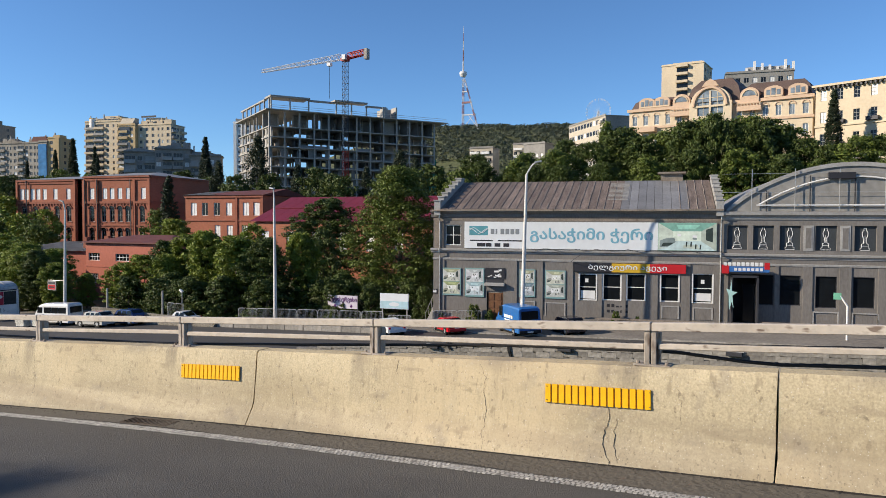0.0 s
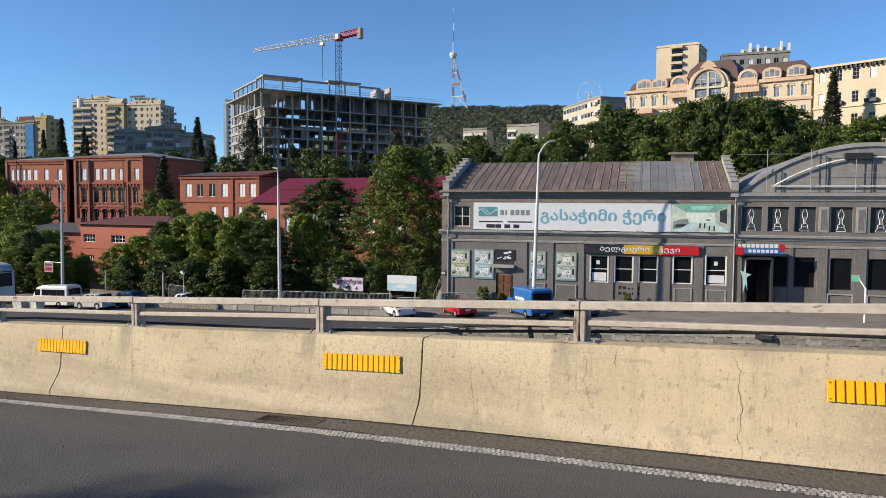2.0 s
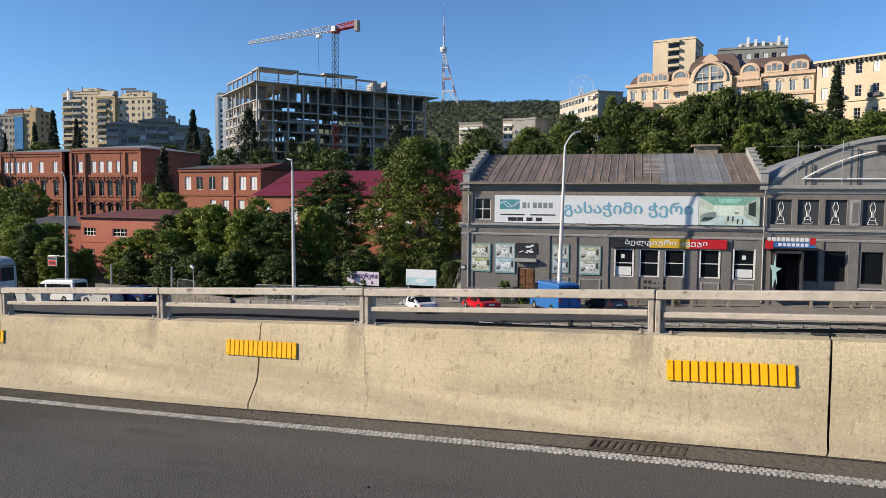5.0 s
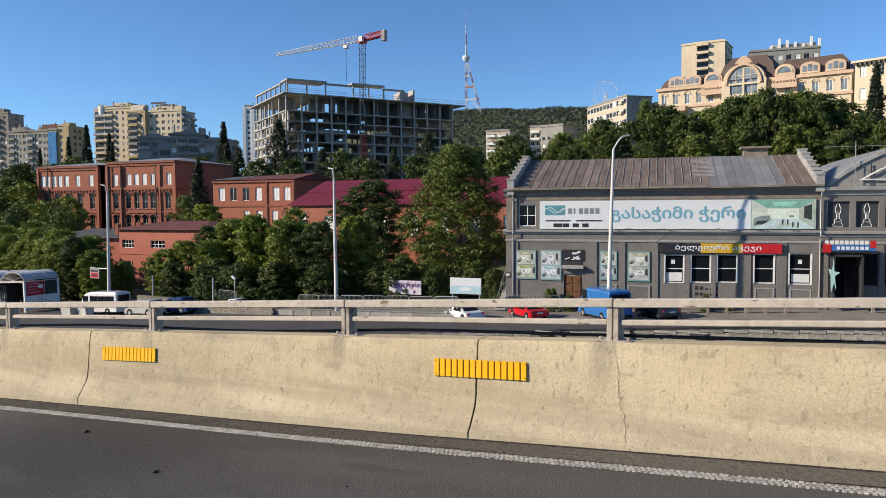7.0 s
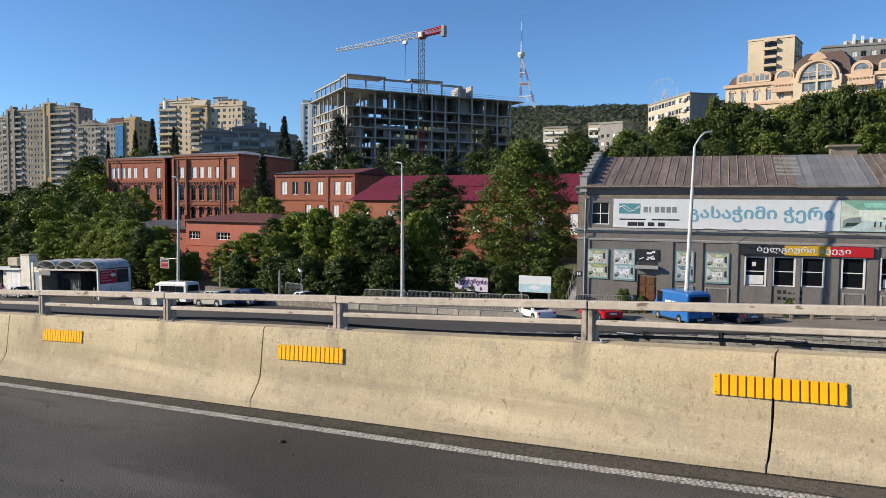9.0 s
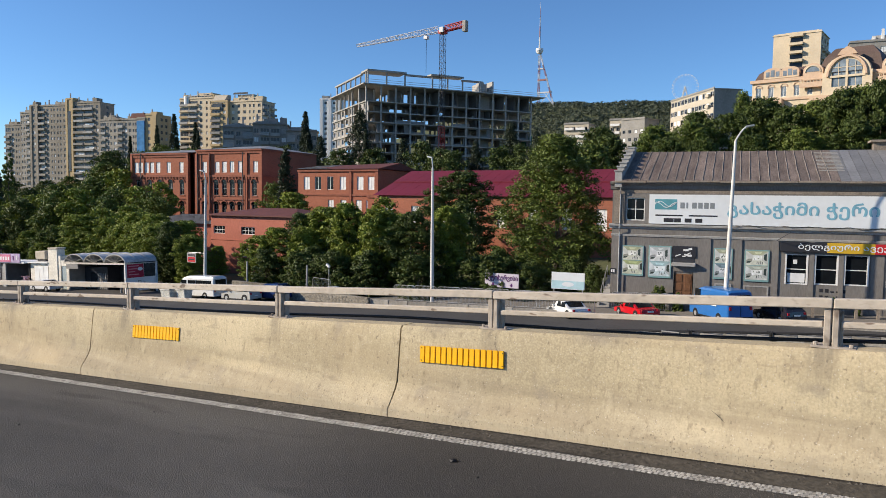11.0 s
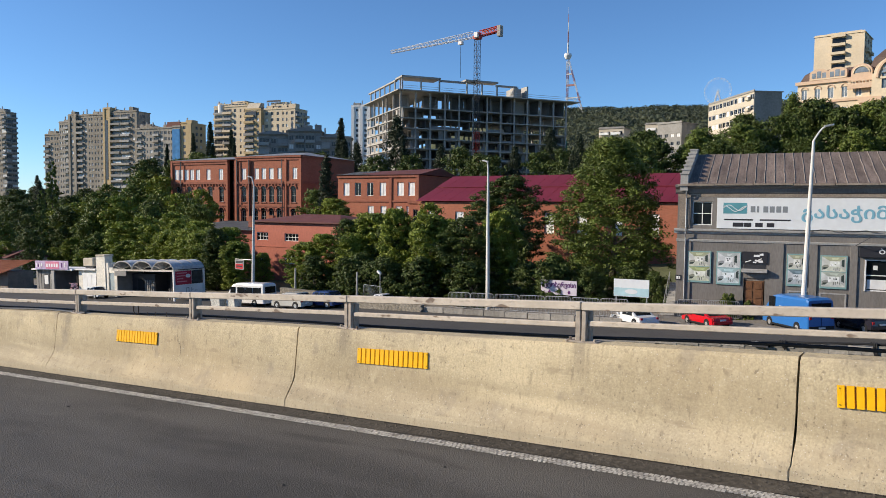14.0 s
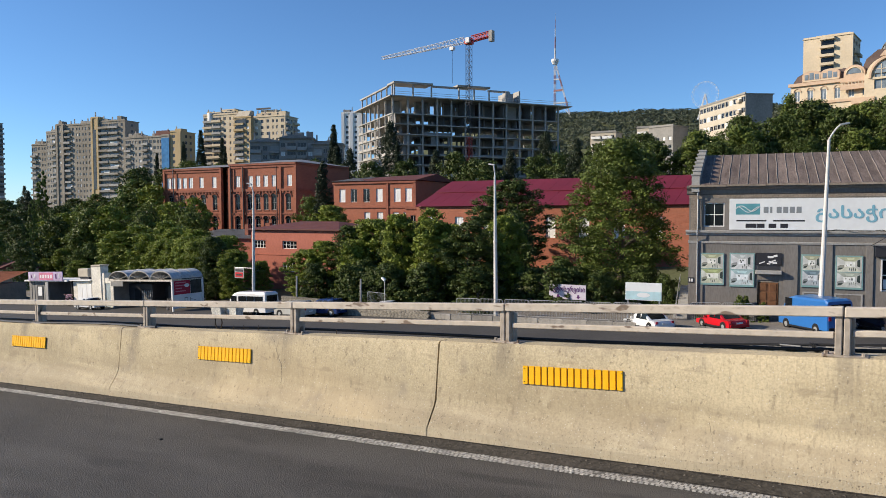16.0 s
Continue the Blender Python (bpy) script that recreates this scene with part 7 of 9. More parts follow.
part("roof_gable", prism(bmesh.new(), [(-10.5, 42.9 - zg), (0.0, 42.9 - zg), (-1.4, 45.4 - zg), (-9.3, 45.4 - zg)], 0.2, 7), M_ROOFM, oc, "dark red mansard over the glazed shaft")
flats("apartment_block", -554.5, 228.0, 12, 27.0, 61.5, "wdbdwdb", "large beige apartment block with balconies on its end", M_TOWA, depth=8, group=WEST, side_cols="bb")
# terraced block: two wings, a bay with a sloping glazed head between them
TER = "terraced beige apartment block with set-back glazed top storeys"
tl_ = flats("terraced_apartments", -356.0, 266.0, 12, 22.6, 56.0, "bbwd", TER, M_CREAM, depth=15, sill=M_OCHRE)
tr_ = flats("terraced_apartments", -323.2, 273.0, 12, 20.3, 53.4, "wwwdw", TER, M_CREAM, depth=12, side_cols="bwb")
tb_ = flats("terraced_apartments", -333.9, 270.7, 12, 10.9, 53.4, "bw", "ochre bay of the terraced block with a sloping glazed head", M_OCHRE, depth=12, proud=2.2)
zg = tb_.matrix_basis.translation.z
hd_ = bmesh.new()
v = [hd_.verts.new(q) for q in ((0.4, -0.2, 53 - zg), (8.6, -0.2, 53 - zg), (8.6, 3.2, 57.6 - zg), (0.4, 3.2, 57.6 - zg), (0.4, 6.0, 53 - zg), (8.6, 6.0, 53 - zg), (0.4, 6.0, 57.6 - zg), (8.6, 6.0, 57.6 - zg))]
for q in ((0, 1, 2, 3), (3, 2, 7, 6), (1, 5, 7, 2), (0, 3, 6, 4), (4, 6, 7, 5), (0, 4, 5, 1)):
    hd_.faces.new([v[k] for k in q])
part("sloping_head", hd_, M_PALE, tb_)
part("bay_glass", box(1.2, 7.8, -0.32, -0.02, 48.6 - zg, 52.6 - zg), M_SHADEG, tb_)
zg = tl_.matrix_basis.translation.z
boxes(tl_, "setback_storey", M_CREAM, [(3.5, 19.5, 2.2, 11, 55.5 - zg, 58.2 - zg), (9.0, 19.0, 4, 11, 58.2 - zg, 59.6 - zg)])
boxes(tl_, "glazed_bay", M_SHADEG, [(4.2 + 2.2 * k, 5.9 + 2.2 * k, 2.1, 2.2, 56.2 - zg, 57.8 - zg) for k in range(7)])
part("water_tank", tube(bmesh.new(), (4.4, 1.0, 52.0 - zg), (4.4, 1.0, 57.6 - zg), 1.9, sides=16), M_WHITE, tl_, "white rounded stair drum")
zg = tr_.matrix_basis.translation.z
boxes(tr_, "setback_storey", M_CREAM, [(0.5, 15.0, 2.4, 9, 53.5 - zg, 56.0 - zg), (2.0, 12.0, 4, 9, 56.0 - zg, 57.8 - zg)])
boxes(tr_, "glazed_bay", M_SHADEG, [(1.0 + 2.3 * k, 2.8 + 2.3 * k, 2.3, 2.4, 54.0 - zg, 55.6 - zg) for k in range(6)])
boxes(tr_, "roof_screen", M_DGREY, [(-0.2, 9.0, 3.0, 3.1, 57.9 - zg, 58.9 - zg)])
# grey flats below it, in the shade
GRY = "old grey flats with glazed loggias and patched roofs"
for x, y, w_, top, cs in ((-222.7, 182.0, 10.7, 27.2, "bwb"), (-213.8, 188.0, 12.2, 28.4, "wbbw"), (-203.7, 194.8, 10.9, 26.2, "bwbw")):
    g_ = flats("grey_hillside_flats", x, y, 40, w_, top, cs, GRY, M_GREYB, depth=9, pitch=3.2, sill=M_GREYTRIM, group="grey flats on the slope")
    zg = g_.matrix_basis.translation.z
    part("pent_roof", prism(bmesh.new(), [(-0.6, top + 0.3 - zg), (w_ + 0.6, top + 0.3 - zg), (w_ * 0.62, top + 1.5 - zg), (w_ * 0.4, top + 1.6 - zg)], -0.8, 8.5), M_ROOFG, g_, "patched sheet-metal roof")
# pale striped tower behind the unfinished frame
stt = flats("striped_tower", -338.0, 360.0, 25, 13.5, 66.5, "pwpwp", "pale narrow apartment tower with upright white stripes", M_WHITE, depth=10, sill=M_GREYTRIM)

rh = random.Random(9)
for k in range(11):
    x, y = -170 - 22 * k + rh.uniform(-6, 6), 66 + 5 * k + rh.uniform(-5, 8)
    zb = ground_z(x, y)
    low_h = thing("low_house", (x, y, zb, 0, 0, rh.uniform(-10, 30)), "low house with a shallow sheet or tile roof among trees", "house", "low houses in the hollow")
    w_, d_, h_ = rh.uniform(9, 15), rh.uniform(7, 10), rh.uniform(3.2, 5.5)
    hs_ = [(1.2 + i * 2.8, 2.4 + i * 2.8, 1.0, 2.4) for i in range(int((w_ - 1.5) / 2.8))]
    mm = rh.choice((M_PALE, M_GREYB, M_BRICK, M_CREAM))
    wall_part("front_wall", low_h, 0, w_, -1.5, h_, hs_, mm, 0.3)
    part("rear_wall", bx(bx(box(0.3, w_ - 0.3, d_ - 0.3, d_, -1.5, h_), 0, 0.3, 0.3, d_, -1.5, h_), w_ - 0.3, w_, 0.3, d_, -1.5, h_), mm, low_h)
    for a, b, c, d in hs_:
        window(low_h, a, c, 1.2, 1.4, 0.12, M_WHITE, M_GLASS, (2, 1), 0.08)
    rf = bmesh.new()
    v = [rf.verts.new(p) for p in ((-0.5, -0.5, h_), (w_ + 0.5, -0.5, h_), (w_ + 0.5, d_ + 0.5, h_), (-0.5, d_ + 0.5, h_), (-0.5, d_ / 2, h_ + 1.6), (w_ + 0.5, d_ / 2, h_ + 1.6))]
    for q in ((0, 1, 5, 4), (2, 3, 4, 5), (1, 2, 5), (3, 0, 4), (3, 2, 1, 0)):
        rf.faces.new([v[i] for i in q])
    part("roof", rf, rh.choice((M_ROOFG, M_ROOFM, M_ROOFG)), low_h)


# ---- plants ----
def leaf_mesh(name, pts, nrm, size, rng, material):
    """Small folded leaf quads at the given points."""
    n = len(pts)
    a = rng.normal(size=(n, 3))
    t = np.cross(nrm, a)
    t /= np.linalg.norm(t, axis=1)[:, None] + 1e-9
    b = np.cross(nrm, t)
    s = size * rng.uniform(0.6, 1.35, (n, 1))
    v = np.stack([pts - t * s, pts - b * s * 0.55 + nrm * s * 0.15, pts + t * s, pts + b * s * 0.55 + nrm * s * 0.15], axis=1).reshape(-1, 3)
    me = bpy.data.meshes.new(name)
    me.vertices.add(4 * n), me.loops.add(4 * n), me.polygons.add(n)
    me.vertices.foreach_set("co", v.ravel())
    me.loops.foreach_set("vertex_index", np.arange(4 * n, dtype=np.int32))
    me.polygons.foreach_set("loop_start", np.arange(0, 4 * n, 4, dtype=np.int32))
    me.polygons.foreach_set("loop_total", np.full(n, 4, dtype=np.int32))
    me.update()
    me.validate()
    me.materials.append(material)
    return me


def crown_points(rng, h0, h1, radius, clumps, per, shape, lobed=0.30):
    """Leaf places round uneven clumps; shape(t) gives the crown's relative radius over its height."""
    P, N = [], []
    for _ in range(clumps):
        t = rng.uniform(0.02, 1.0)
        w = rng.uniform(0, 2 * math.pi)
        lob = 1.0 - 0.73 * lobed + lobed * math.sin(3 * w + 5 * t + radius) * rng.uniform(0.4, 1)
        r = radius * shape(t) * lob * math.sqrt(rng.uniform(0.12, 1))
        c = np.array([r * math.cos(w), r * math.sin(w), h0 + (h1 - h0) * t])
        cr = radius * rng.uniform(0.10, 0.25) * (0.75 if clumps > 290 and radius > 2 else 1.0)
        d = rng.normal(size=(per, 3))
        d /= np.linalg.norm(d, axis=1)[:, None]
        d[:, 2] = d[:, 2] * 0.8 + 0.12
        P.append(c + d * cr * rng.uniform(0.45, 1.08, (per, 1)) * np.array([1, 1, 0.75]))
        nn = d * 0.8 + rng.normal(size=(per, 3)) * 0.45 + np.array([0, 0, 0.35])
        N.append(nn / np.linalg.norm(nn, axis=1)[:, None])
    return np.concatenate(P), np.concatenate(N)


def trunk_mesh(rng, height, r0, limbs, spread):
    bm = bmesh.new()
    p = Vector((0, 0, -0.4))
    pts = [p]
    for k in range(6):
        p = p + Vector((rng.uniform(-0.12, 0.12), rng.uniform(-0.12, 0.12), (height + 0.4) / 6))
        pts.append(p)
    for i, (a, b) in enumerate(zip(pts, pts[1:])):
        tube(bm, a, b, r0 * (1 - i / 7.5), r0 * (1 - (i + 1) / 7.5), 8)
    for k in range(limbs):
        i = 2 + k % 4
        w = 2.4 * k + rng.uniform(0, 0.8)
        a = pts[i].copy()
        r = r0 * 0.45 * (1 - i / 9)
        d = Vector((math.cos(w), math.sin(w), rng.uniform(0.5, 1.1)))
        for s in range(3):
            b = a + d * spread / 3.6
            tube(bm, a, b, r, r * 0.7, 6)
            a, r = b, r * 0.7
            d = (d + Vector((rng.uniform(-0.3, 0.3), rng.uniform(-0.3, 0.3), 0.1))).normalized()
    return finish(bm, "trunk", M_BARK)


round_shape = lambda t: math.sin(math.pi * min(1, max(0, 0.10 + 0.86 * t))) ** 0.62
tall_shape = lambda t: math.sin(math.pi * (0.16 + 0.78 * t)) ** 0.45 * (1.04 - 0.10 * t)
bush_shape = lambda t: math.cos(1.45 * t) ** 0.6
cone_shape = lambda t: (1 - t) ** 0.75 * (0.35 + 0.65 * min(1, t * 6))
KINDS = {}


def kind(key, height, radius, shape, clumps, per, size, material, trunk=0.25, bare=0.22, limbs=7, seed=1, lobed=0.30):
    rng = np.random.default_rng(seed)
    P, N = crown_points(rng, height * bare, height, radius, clumps, per, shape, lobed)
    KINDS[key] = (trunk_mesh(rng, height * 0.72, trunk, limbs, radius), leaf_mesh("crown", P, N, size, rng, material))


kind("plane", 14, 4.6, lambda t: math.sin(math.pi * (0.2 + 0.76 * t)) ** 0.6 * (1.12 - 0.42 * t), 760, 85, 0.095, M_LEAF, 0.30, 0.06, 11, 1, 0.22)
kind("maple", 13, 4.3, round_shape, 440, 95, 0.115, M_LEAFD, 0.26, 0.05, 8, 2)
kind("roadside", 13, 4.0, lambda t: (1.05 - t) ** 0.7 * min(1, 0.3 + 2 * t), 110, 46, 0.12, M_LEAFD, 0.16, 0.25, 8, 14)
kind("lime", 9, 3.4, round_shape, 330, 95, 0.115, M_LEAFL, 0.2, 0.06, 7, 3)
kind("bush", 5, 2.8, bush_shape, 130, 85, 0.13, M_LEAFD, 0.12, 0.0, 6, 4)
kind("shrub", 3.2, 2.2, bush_shape, 60, 100, 0.13, M_LEAF, 0.08, 0.0, 5, 5)
kind("far_round", 14, 5.6, round_shape, 190, 36, 0.27, M_LEAF, 0.3, 0.10, 6, 6)
kind("far_dark", 15, 5.6, round_shape, 190, 36, 0.27, M_LEAFD, 0.3, 0.10, 6, 7)
kind("far_light", 12, 5.0, round_shape, 180, 36, 0.25, M_LEAFL, 0.3, 0.08, 6, 8)
kind("wood_round", 14, 5.6, round_shape, 300, 62, 0.175, M_LEAF, 0.3, 0.08, 6, 16)
kind("wood_dark", 15, 5.6, round_shape, 300, 62, 0.175, M_LEAFD, 0.3, 0.08, 6, 17)
kind("wood_cone", 15, 4.2, lambda t: (1.02 - t) ** 0.6 * (0.5 + 0.5 * min(1, t * 5)), 260, 62, 0.17, M_LEAF, 0.3, 0.05, 6, 18)
kind("poplar", 20, 2.6, tall_shape, 130, 70, 0.26, M_LEAF, 0.3, 0.06, 5, 9)
kind("cypress", 16, 1.35, lambda t: (math.sin(math.pi * (0.12 + 0.86 * t)) ** 0.8) * (1.15 - 0.62 * t), 1100, 22, 0.10, M_CONIF, 0.2, 0.02, 0, 10, 0.05)
kind("cedar", 18, 6.5, cone_shape, 300, 48, 0.16, M_CONIF, 0.35, 0.10, 10, 11)
kind("spruce", 13, 2.6, cone_shape, 300, 40, 0.12, M_CONIF, 0.2, 0.05, 4, 12)
LABELS = {"wood_round": ("green broadleaf tree of the wood below the hotel", "tree"), "wood_dark": ("dark green broadleaf tree of the wood below the hotel", "tree"), "wood_cone": ("tall pointed green tree of the wood below the hotel", "tree"), "plane": ("tall leafy plane tree with a ragged green crown", "tree"), "maple": ("dense dark green maple behind the barriers", "tree"), "lime": ("bright green young lime tree", "tree"), "roadside": ("tall sparse roadside tree with thin leafy limbs", "tree"), "bush": ("dense dark green bush on the verge", "bush"), "shrub": ("low green shrub by the wall", "shrub"), "far_round": ("green broadleaf tree on the slope", "tree"), "far_dark": ("dark green broadleaf tree on the slope", "tree"), "far_light": ("light green broadleaf tree on the slope", "tree"), "poplar": ("slender upright green poplar", "tree"), "cypress": ("narrow dark green cypress on the slope", "cypress"), "cedar": ("spreading dark cedar on the slope", "cedar"), "spruce": ("dark conical spruce beside the brick building", "spruce")}
rt = random.Random(17)


def tree(key, x, y, top, z=None, wide=1.0):
    """A tree of a kind, standing at (x, y), with its top at the given level."""
    z = ground_z(x, y) if z is None else z
    tr, cr = KINDS[key]
    full = max(v.co.z for v in cr.vertices) if "full" not in cr else cr["full"]
    cr["full"] = full
    s = (top - z) / full
    t = thing(key + "_tree" if key not in ("bush", "shrub", "cypress", "cedar", "spruce", "poplar") else key, pose(x, y, z, 0, 0, rt.uniform(0, 360)) @ Matrix.Diagonal((s * wide, s * wide, s, 1)), LABELS[key][0], LABELS[key][1], "trees and bushes")
    t.name = {"far_round_tree": "tree", "far_dark_tree": "tree", "far_light_tree": "tree", "wood_round_tree": "tree", "wood_dark_tree": "tree", "wood_cone_tree": "tree", "roadside_tree": "tree"}.get(key + "_tree", t.name)
    part("trunk", tr, None, t), part("crown", cr, None, t)
    return t


# row behind the crowd barriers
for key, x, y, top, wide in (
        ("plane", -43.2, 73.0, 9.0, 1.25), ("bush", -39.5, 69.5, -3.6, 1.1), ("lime", -80.0, 80, -1.0, 0.8), ("far_dark", -59, 80, 1.8, 0.8), ("far_light", -73, 82, 2.2, 0.8), ("maple", -63.5, 86.5, 6.0, 1.6), ("maple", -57.0, 66, 0.6, 1.3), ("lime", -55.0, 70, 1.2, 0.9),
        ("lime", -66.5, 66.5, 1.4, 0.85), ("lime", -72.0, 65, -1.6, 0.95), ("lime", -61.5, 66, 0.8, 1.1), ("bush", -76.5, 63.5, -4.3, 0.95), ("bush", -60.5, 63, -3.6, 1.2), ("bush", -54.0, 63.0, -3.8, 1.25), ("bush", -67.0, 62.5, -4.6, 1.1),
        ("bush", -46.5, 66.5, -3.0, 1.2), ("bush", -71.0, 63.0, -4.5, 1.0), ("bush", -42.5, 66.5, -4.0, 1.1), ("bush", -36.5, 67.0, -4.2, 0.8), ("bush", -50.5, 68, -4.2, 1.2)):
    tree(key, x, y, top, None, wide)
for key, x, y, top, wide in (
        ("lime", -99.0, 64.0, -2.3, 1.3), ("maple", -95.3, 64.0, -1.6, 1.2), ("lime", -91.5, 64.0, -3.2, 1.2), ("lime", -80.7, 66.0, -3.0, 1.3), ("lime", -78.2, 67.0, -1.9, 1.2), ("maple", -75.2, 68.0, 0.0, 1.1), ("lime", -72.3, 69.0, 0.8, 1.2),
        ("maple", -67.5, 68.0, 0.8, 1.1), ("maple", -64.8, 69.0, 0.6, 1.2), ("lime", -61.6, 69.0, 0.2, 1.2), ("bush", -64.8, 62.5, -3.9, 1.2), ("bush", -68.9, 63.0, -3.6, 1.2)):
    tree(key, x, y, top, None, wide)
# west of the salmon house
for key, x, y, top, wide in (
        ("lime", -99.5, 69, -1.6, 1.3), ("lime", -106.5, 70, -0.8, 1.3), ("lime", -114, 72, -0.6, 1.35), ("far_light", -122, 76, 0.4, 1.0), ("far_light", -130, 76, -0.4, 1.1), ("far_round", -141, 84, 1.6, 1.0), ("far_dark", -152, 92, 2.6, 1.0),
        ("far_light", -147, 100, 5.0, 1.0), ("far_round", -160, 98, 4.0, 1.0), ("far_round", -174, 104, 4.0, 1.0), ("far_light", -184, 112, 4.0, 1.0), ("far_dark", -196, 118, 3.5, 1.1), ("far_round", -137, 93, 1.0, 0.9), ("far_round", -165, 86, -0.2, 1.0), ("far_dark", -180, 88, 1.0, 1.1),
        ("far_round", -205, 110, 5, 1.2), ("far_dark", -222, 112, 4, 1.2), ("poplar", -158, 72, 4.0, 0.5), ("far_round", -240, 120, 3, 1.4), ("far_dark", -150, 66, -3, 1.0), ("far_round", -170, 70, -2, 1.0), ("far_dark", -190, 76, -3, 1.2), ("far_round", -215, 84, -3, 1.2), ("cypress", -205, 74, 2, 1.0),
        ("lime", -92, 69, -5.0, 1.0), ("bush", -104, 65, -7.0, 1.2), ("bush", -96, 64.5, -7.6, 1.0), ("lime", -124, 69, -4, 1.2), ("far_round", -142, 74, -3.5, 0.9)):
    tree(key, x, y, top, None, wide)
# between and behind the brick buildings
for key, x, y, top, wide in (
        ("spruce", -108.8, 99, 11.0, 1.0), ("far_round", -114, 101, 5.0, 0.8), ("lime", -104, 96, 3.0, 1.2), ("far_light", -94, 92, 0.5, 0.8), ("lime", -86.0, 84, -1.5, 0.9), ("cedar", -141, 160, 27, 0.8), ("cedar", -154, 158, 20, 0.8), ("cedar", -91.5, 155, 20.5, 0.9), ("cedar", -98, 150, 16, 0.8), ("cypress", -131, 150, 20, 0.9),
        ("cedar", -119, 150, 17.3, 0.8), ("far_dark", -112, 148, 16.5, 0.9), ("far_dark", -105, 146, 14.5, 0.9), ("far_dark", -99, 142, 13.5, 0.9), ("far_dark", -128, 150, 15.5, 0.9), ("far_dark", -140, 150, 15.5, 0.9), ("far_dark", -86, 140, 14, 0.9), ("far_dark", -80, 138, 14, 0.9), ("cedar", -72, 128, 15.5, 0.7), ("far_dark", -64, 120, 13.5, 0.9), ("far_round", -56, 116, 12, 0.9),
        ("cypress", -171, 170, 29, 1.1), ("cypress", -245, 178, 33, 1.0), ("cypress", -258, 180, 29.5, 0.9), ("cypress", -233, 178, 29.5, 0.9), ("cypress", -275, 180, 26, 0.9), ("cypress", -229, 176, 26, 0.8), ("far_round", -250, 176, 22, 1.0), ("far_dark", -238, 172, 20, 1.0), ("far_dark", -266, 178, 20, 1.1), ("far_round", -222, 168, 19, 1.0), ("far_dark", -208, 166, 18, 1.0), ("far_dark", -194, 164, 17, 1.0), ("far_round", -184, 160, 16, 1.0), ("far_dark", -178, 168, 19, 0.9), ("spruce", -165, 165, 22, 1.0), ("far_dark", -286, 180, 21, 1.2), ("far_dark", -300, 186, 20, 1.3), ("far_dark", -160, 160, 16, 0.9)):
    tree(key, x, y, top, None, wide)
for x, y, top, wide in ((-29.2, 63.6, -5.4, 0.7), (-27.7, 64.0, -5.9, 0.6), (-16.2, 66.2, -5.6, 0.6), (-32.6, 63.4, -6.4, 0.5), (-14.4, 66.6, -6.0, 0.5)):
    tree("shrub", x, y, top, None, wide)
# crowns before the western blocks and the salmon house
for key, x, y, top, wide in (
        ("far_round", -179.5, 108, 10.3, 1.0), ("far_light", -167.7, 104, 8.3, 1.0), ("far_round", -171.7, 100, 6.2, 1.0), ("far_light", -161.1, 90, 3.3, 1.1), ("far_round", -165.3, 88, 2.9, 1.1), ("far_light", -180.5, 92, 2.0, 1.2),
        ("far_light", -149.8, 96, 4.0, 1.0), ("far_round", -141.3, 94, 3.0, 1.0), ("far_round", -133.8, 90, 2.0, 1.0), ("poplar", -189.0, 90, 11.5, 0.55), ("far_round", -193.0, 96, 1.4, 1.3), ("far_light", -188.1, 90, 0.0, 1.3),
        ("far_dark", -218.6, 96, 1.9, 1.3), ("far_dark", -187.6, 84, -0.7, 1.2), ("lime", -107.2, 68, -1.9, 1.4), ("lime", -102.9, 67, -2.0, 1.4), ("lime", -112.8, 69, -2.3, 1.5),
        ("far_light", -119.4, 70, -1.6, 1.1), ("lime", -127.3, 71, -1.3, 1.5), ("far_dark", -293.5, 130, 7.0, 1.6), ("cedar", -255.7, 120, 9.0, 0.7), ("far_dark", -240, 110, 3.0, 1.6), ("far_dark", -270, 118, 4.0, 1.6),
        ("far_dark", -320, 150, 6.0, 1.7), ("far_dark", -350, 170, 6.5, 1.7), ("far_dark", -300, 160, 8.0, 1.6), ("far_round", -335, 190, 11.0, 1.6), ("far_dark", -385, 190, 9.0, 1.7), ("cedar", -420.0, 200, 17.0, 0.7)):
    tree(key, x, y, top, None, wide)
# western hollow
rw = random.Random(77)
for k in range(26):
    x, y = rw.uniform(-205, -124), rw.uniform(63, 88)
    tree(("lime", "maple", "far_round", "far_light")[k % 4], x, y, ground_z(x, y) + rw.uniform(4.5, 7.2), None, rw.uniform(1.3, 1.7))
for k in range(46):
    x, y = rw.uniform(-420, -190), rw.uniform(96, 235)
    tree(("far_dark", "far_round", "far_light")[k % 3], x, y, ground_z(x, y) + rw.uniform(6, 9.5), None, rw.uniform(1.0, 1.35))
for k in range(10):
    x, y = rw.uniform(-620, -400), rw.uniform(200, 300)
    tree("far_dark", x, y, ground_z(x, y) + rw.uniform(10, 15), None, 1.4)
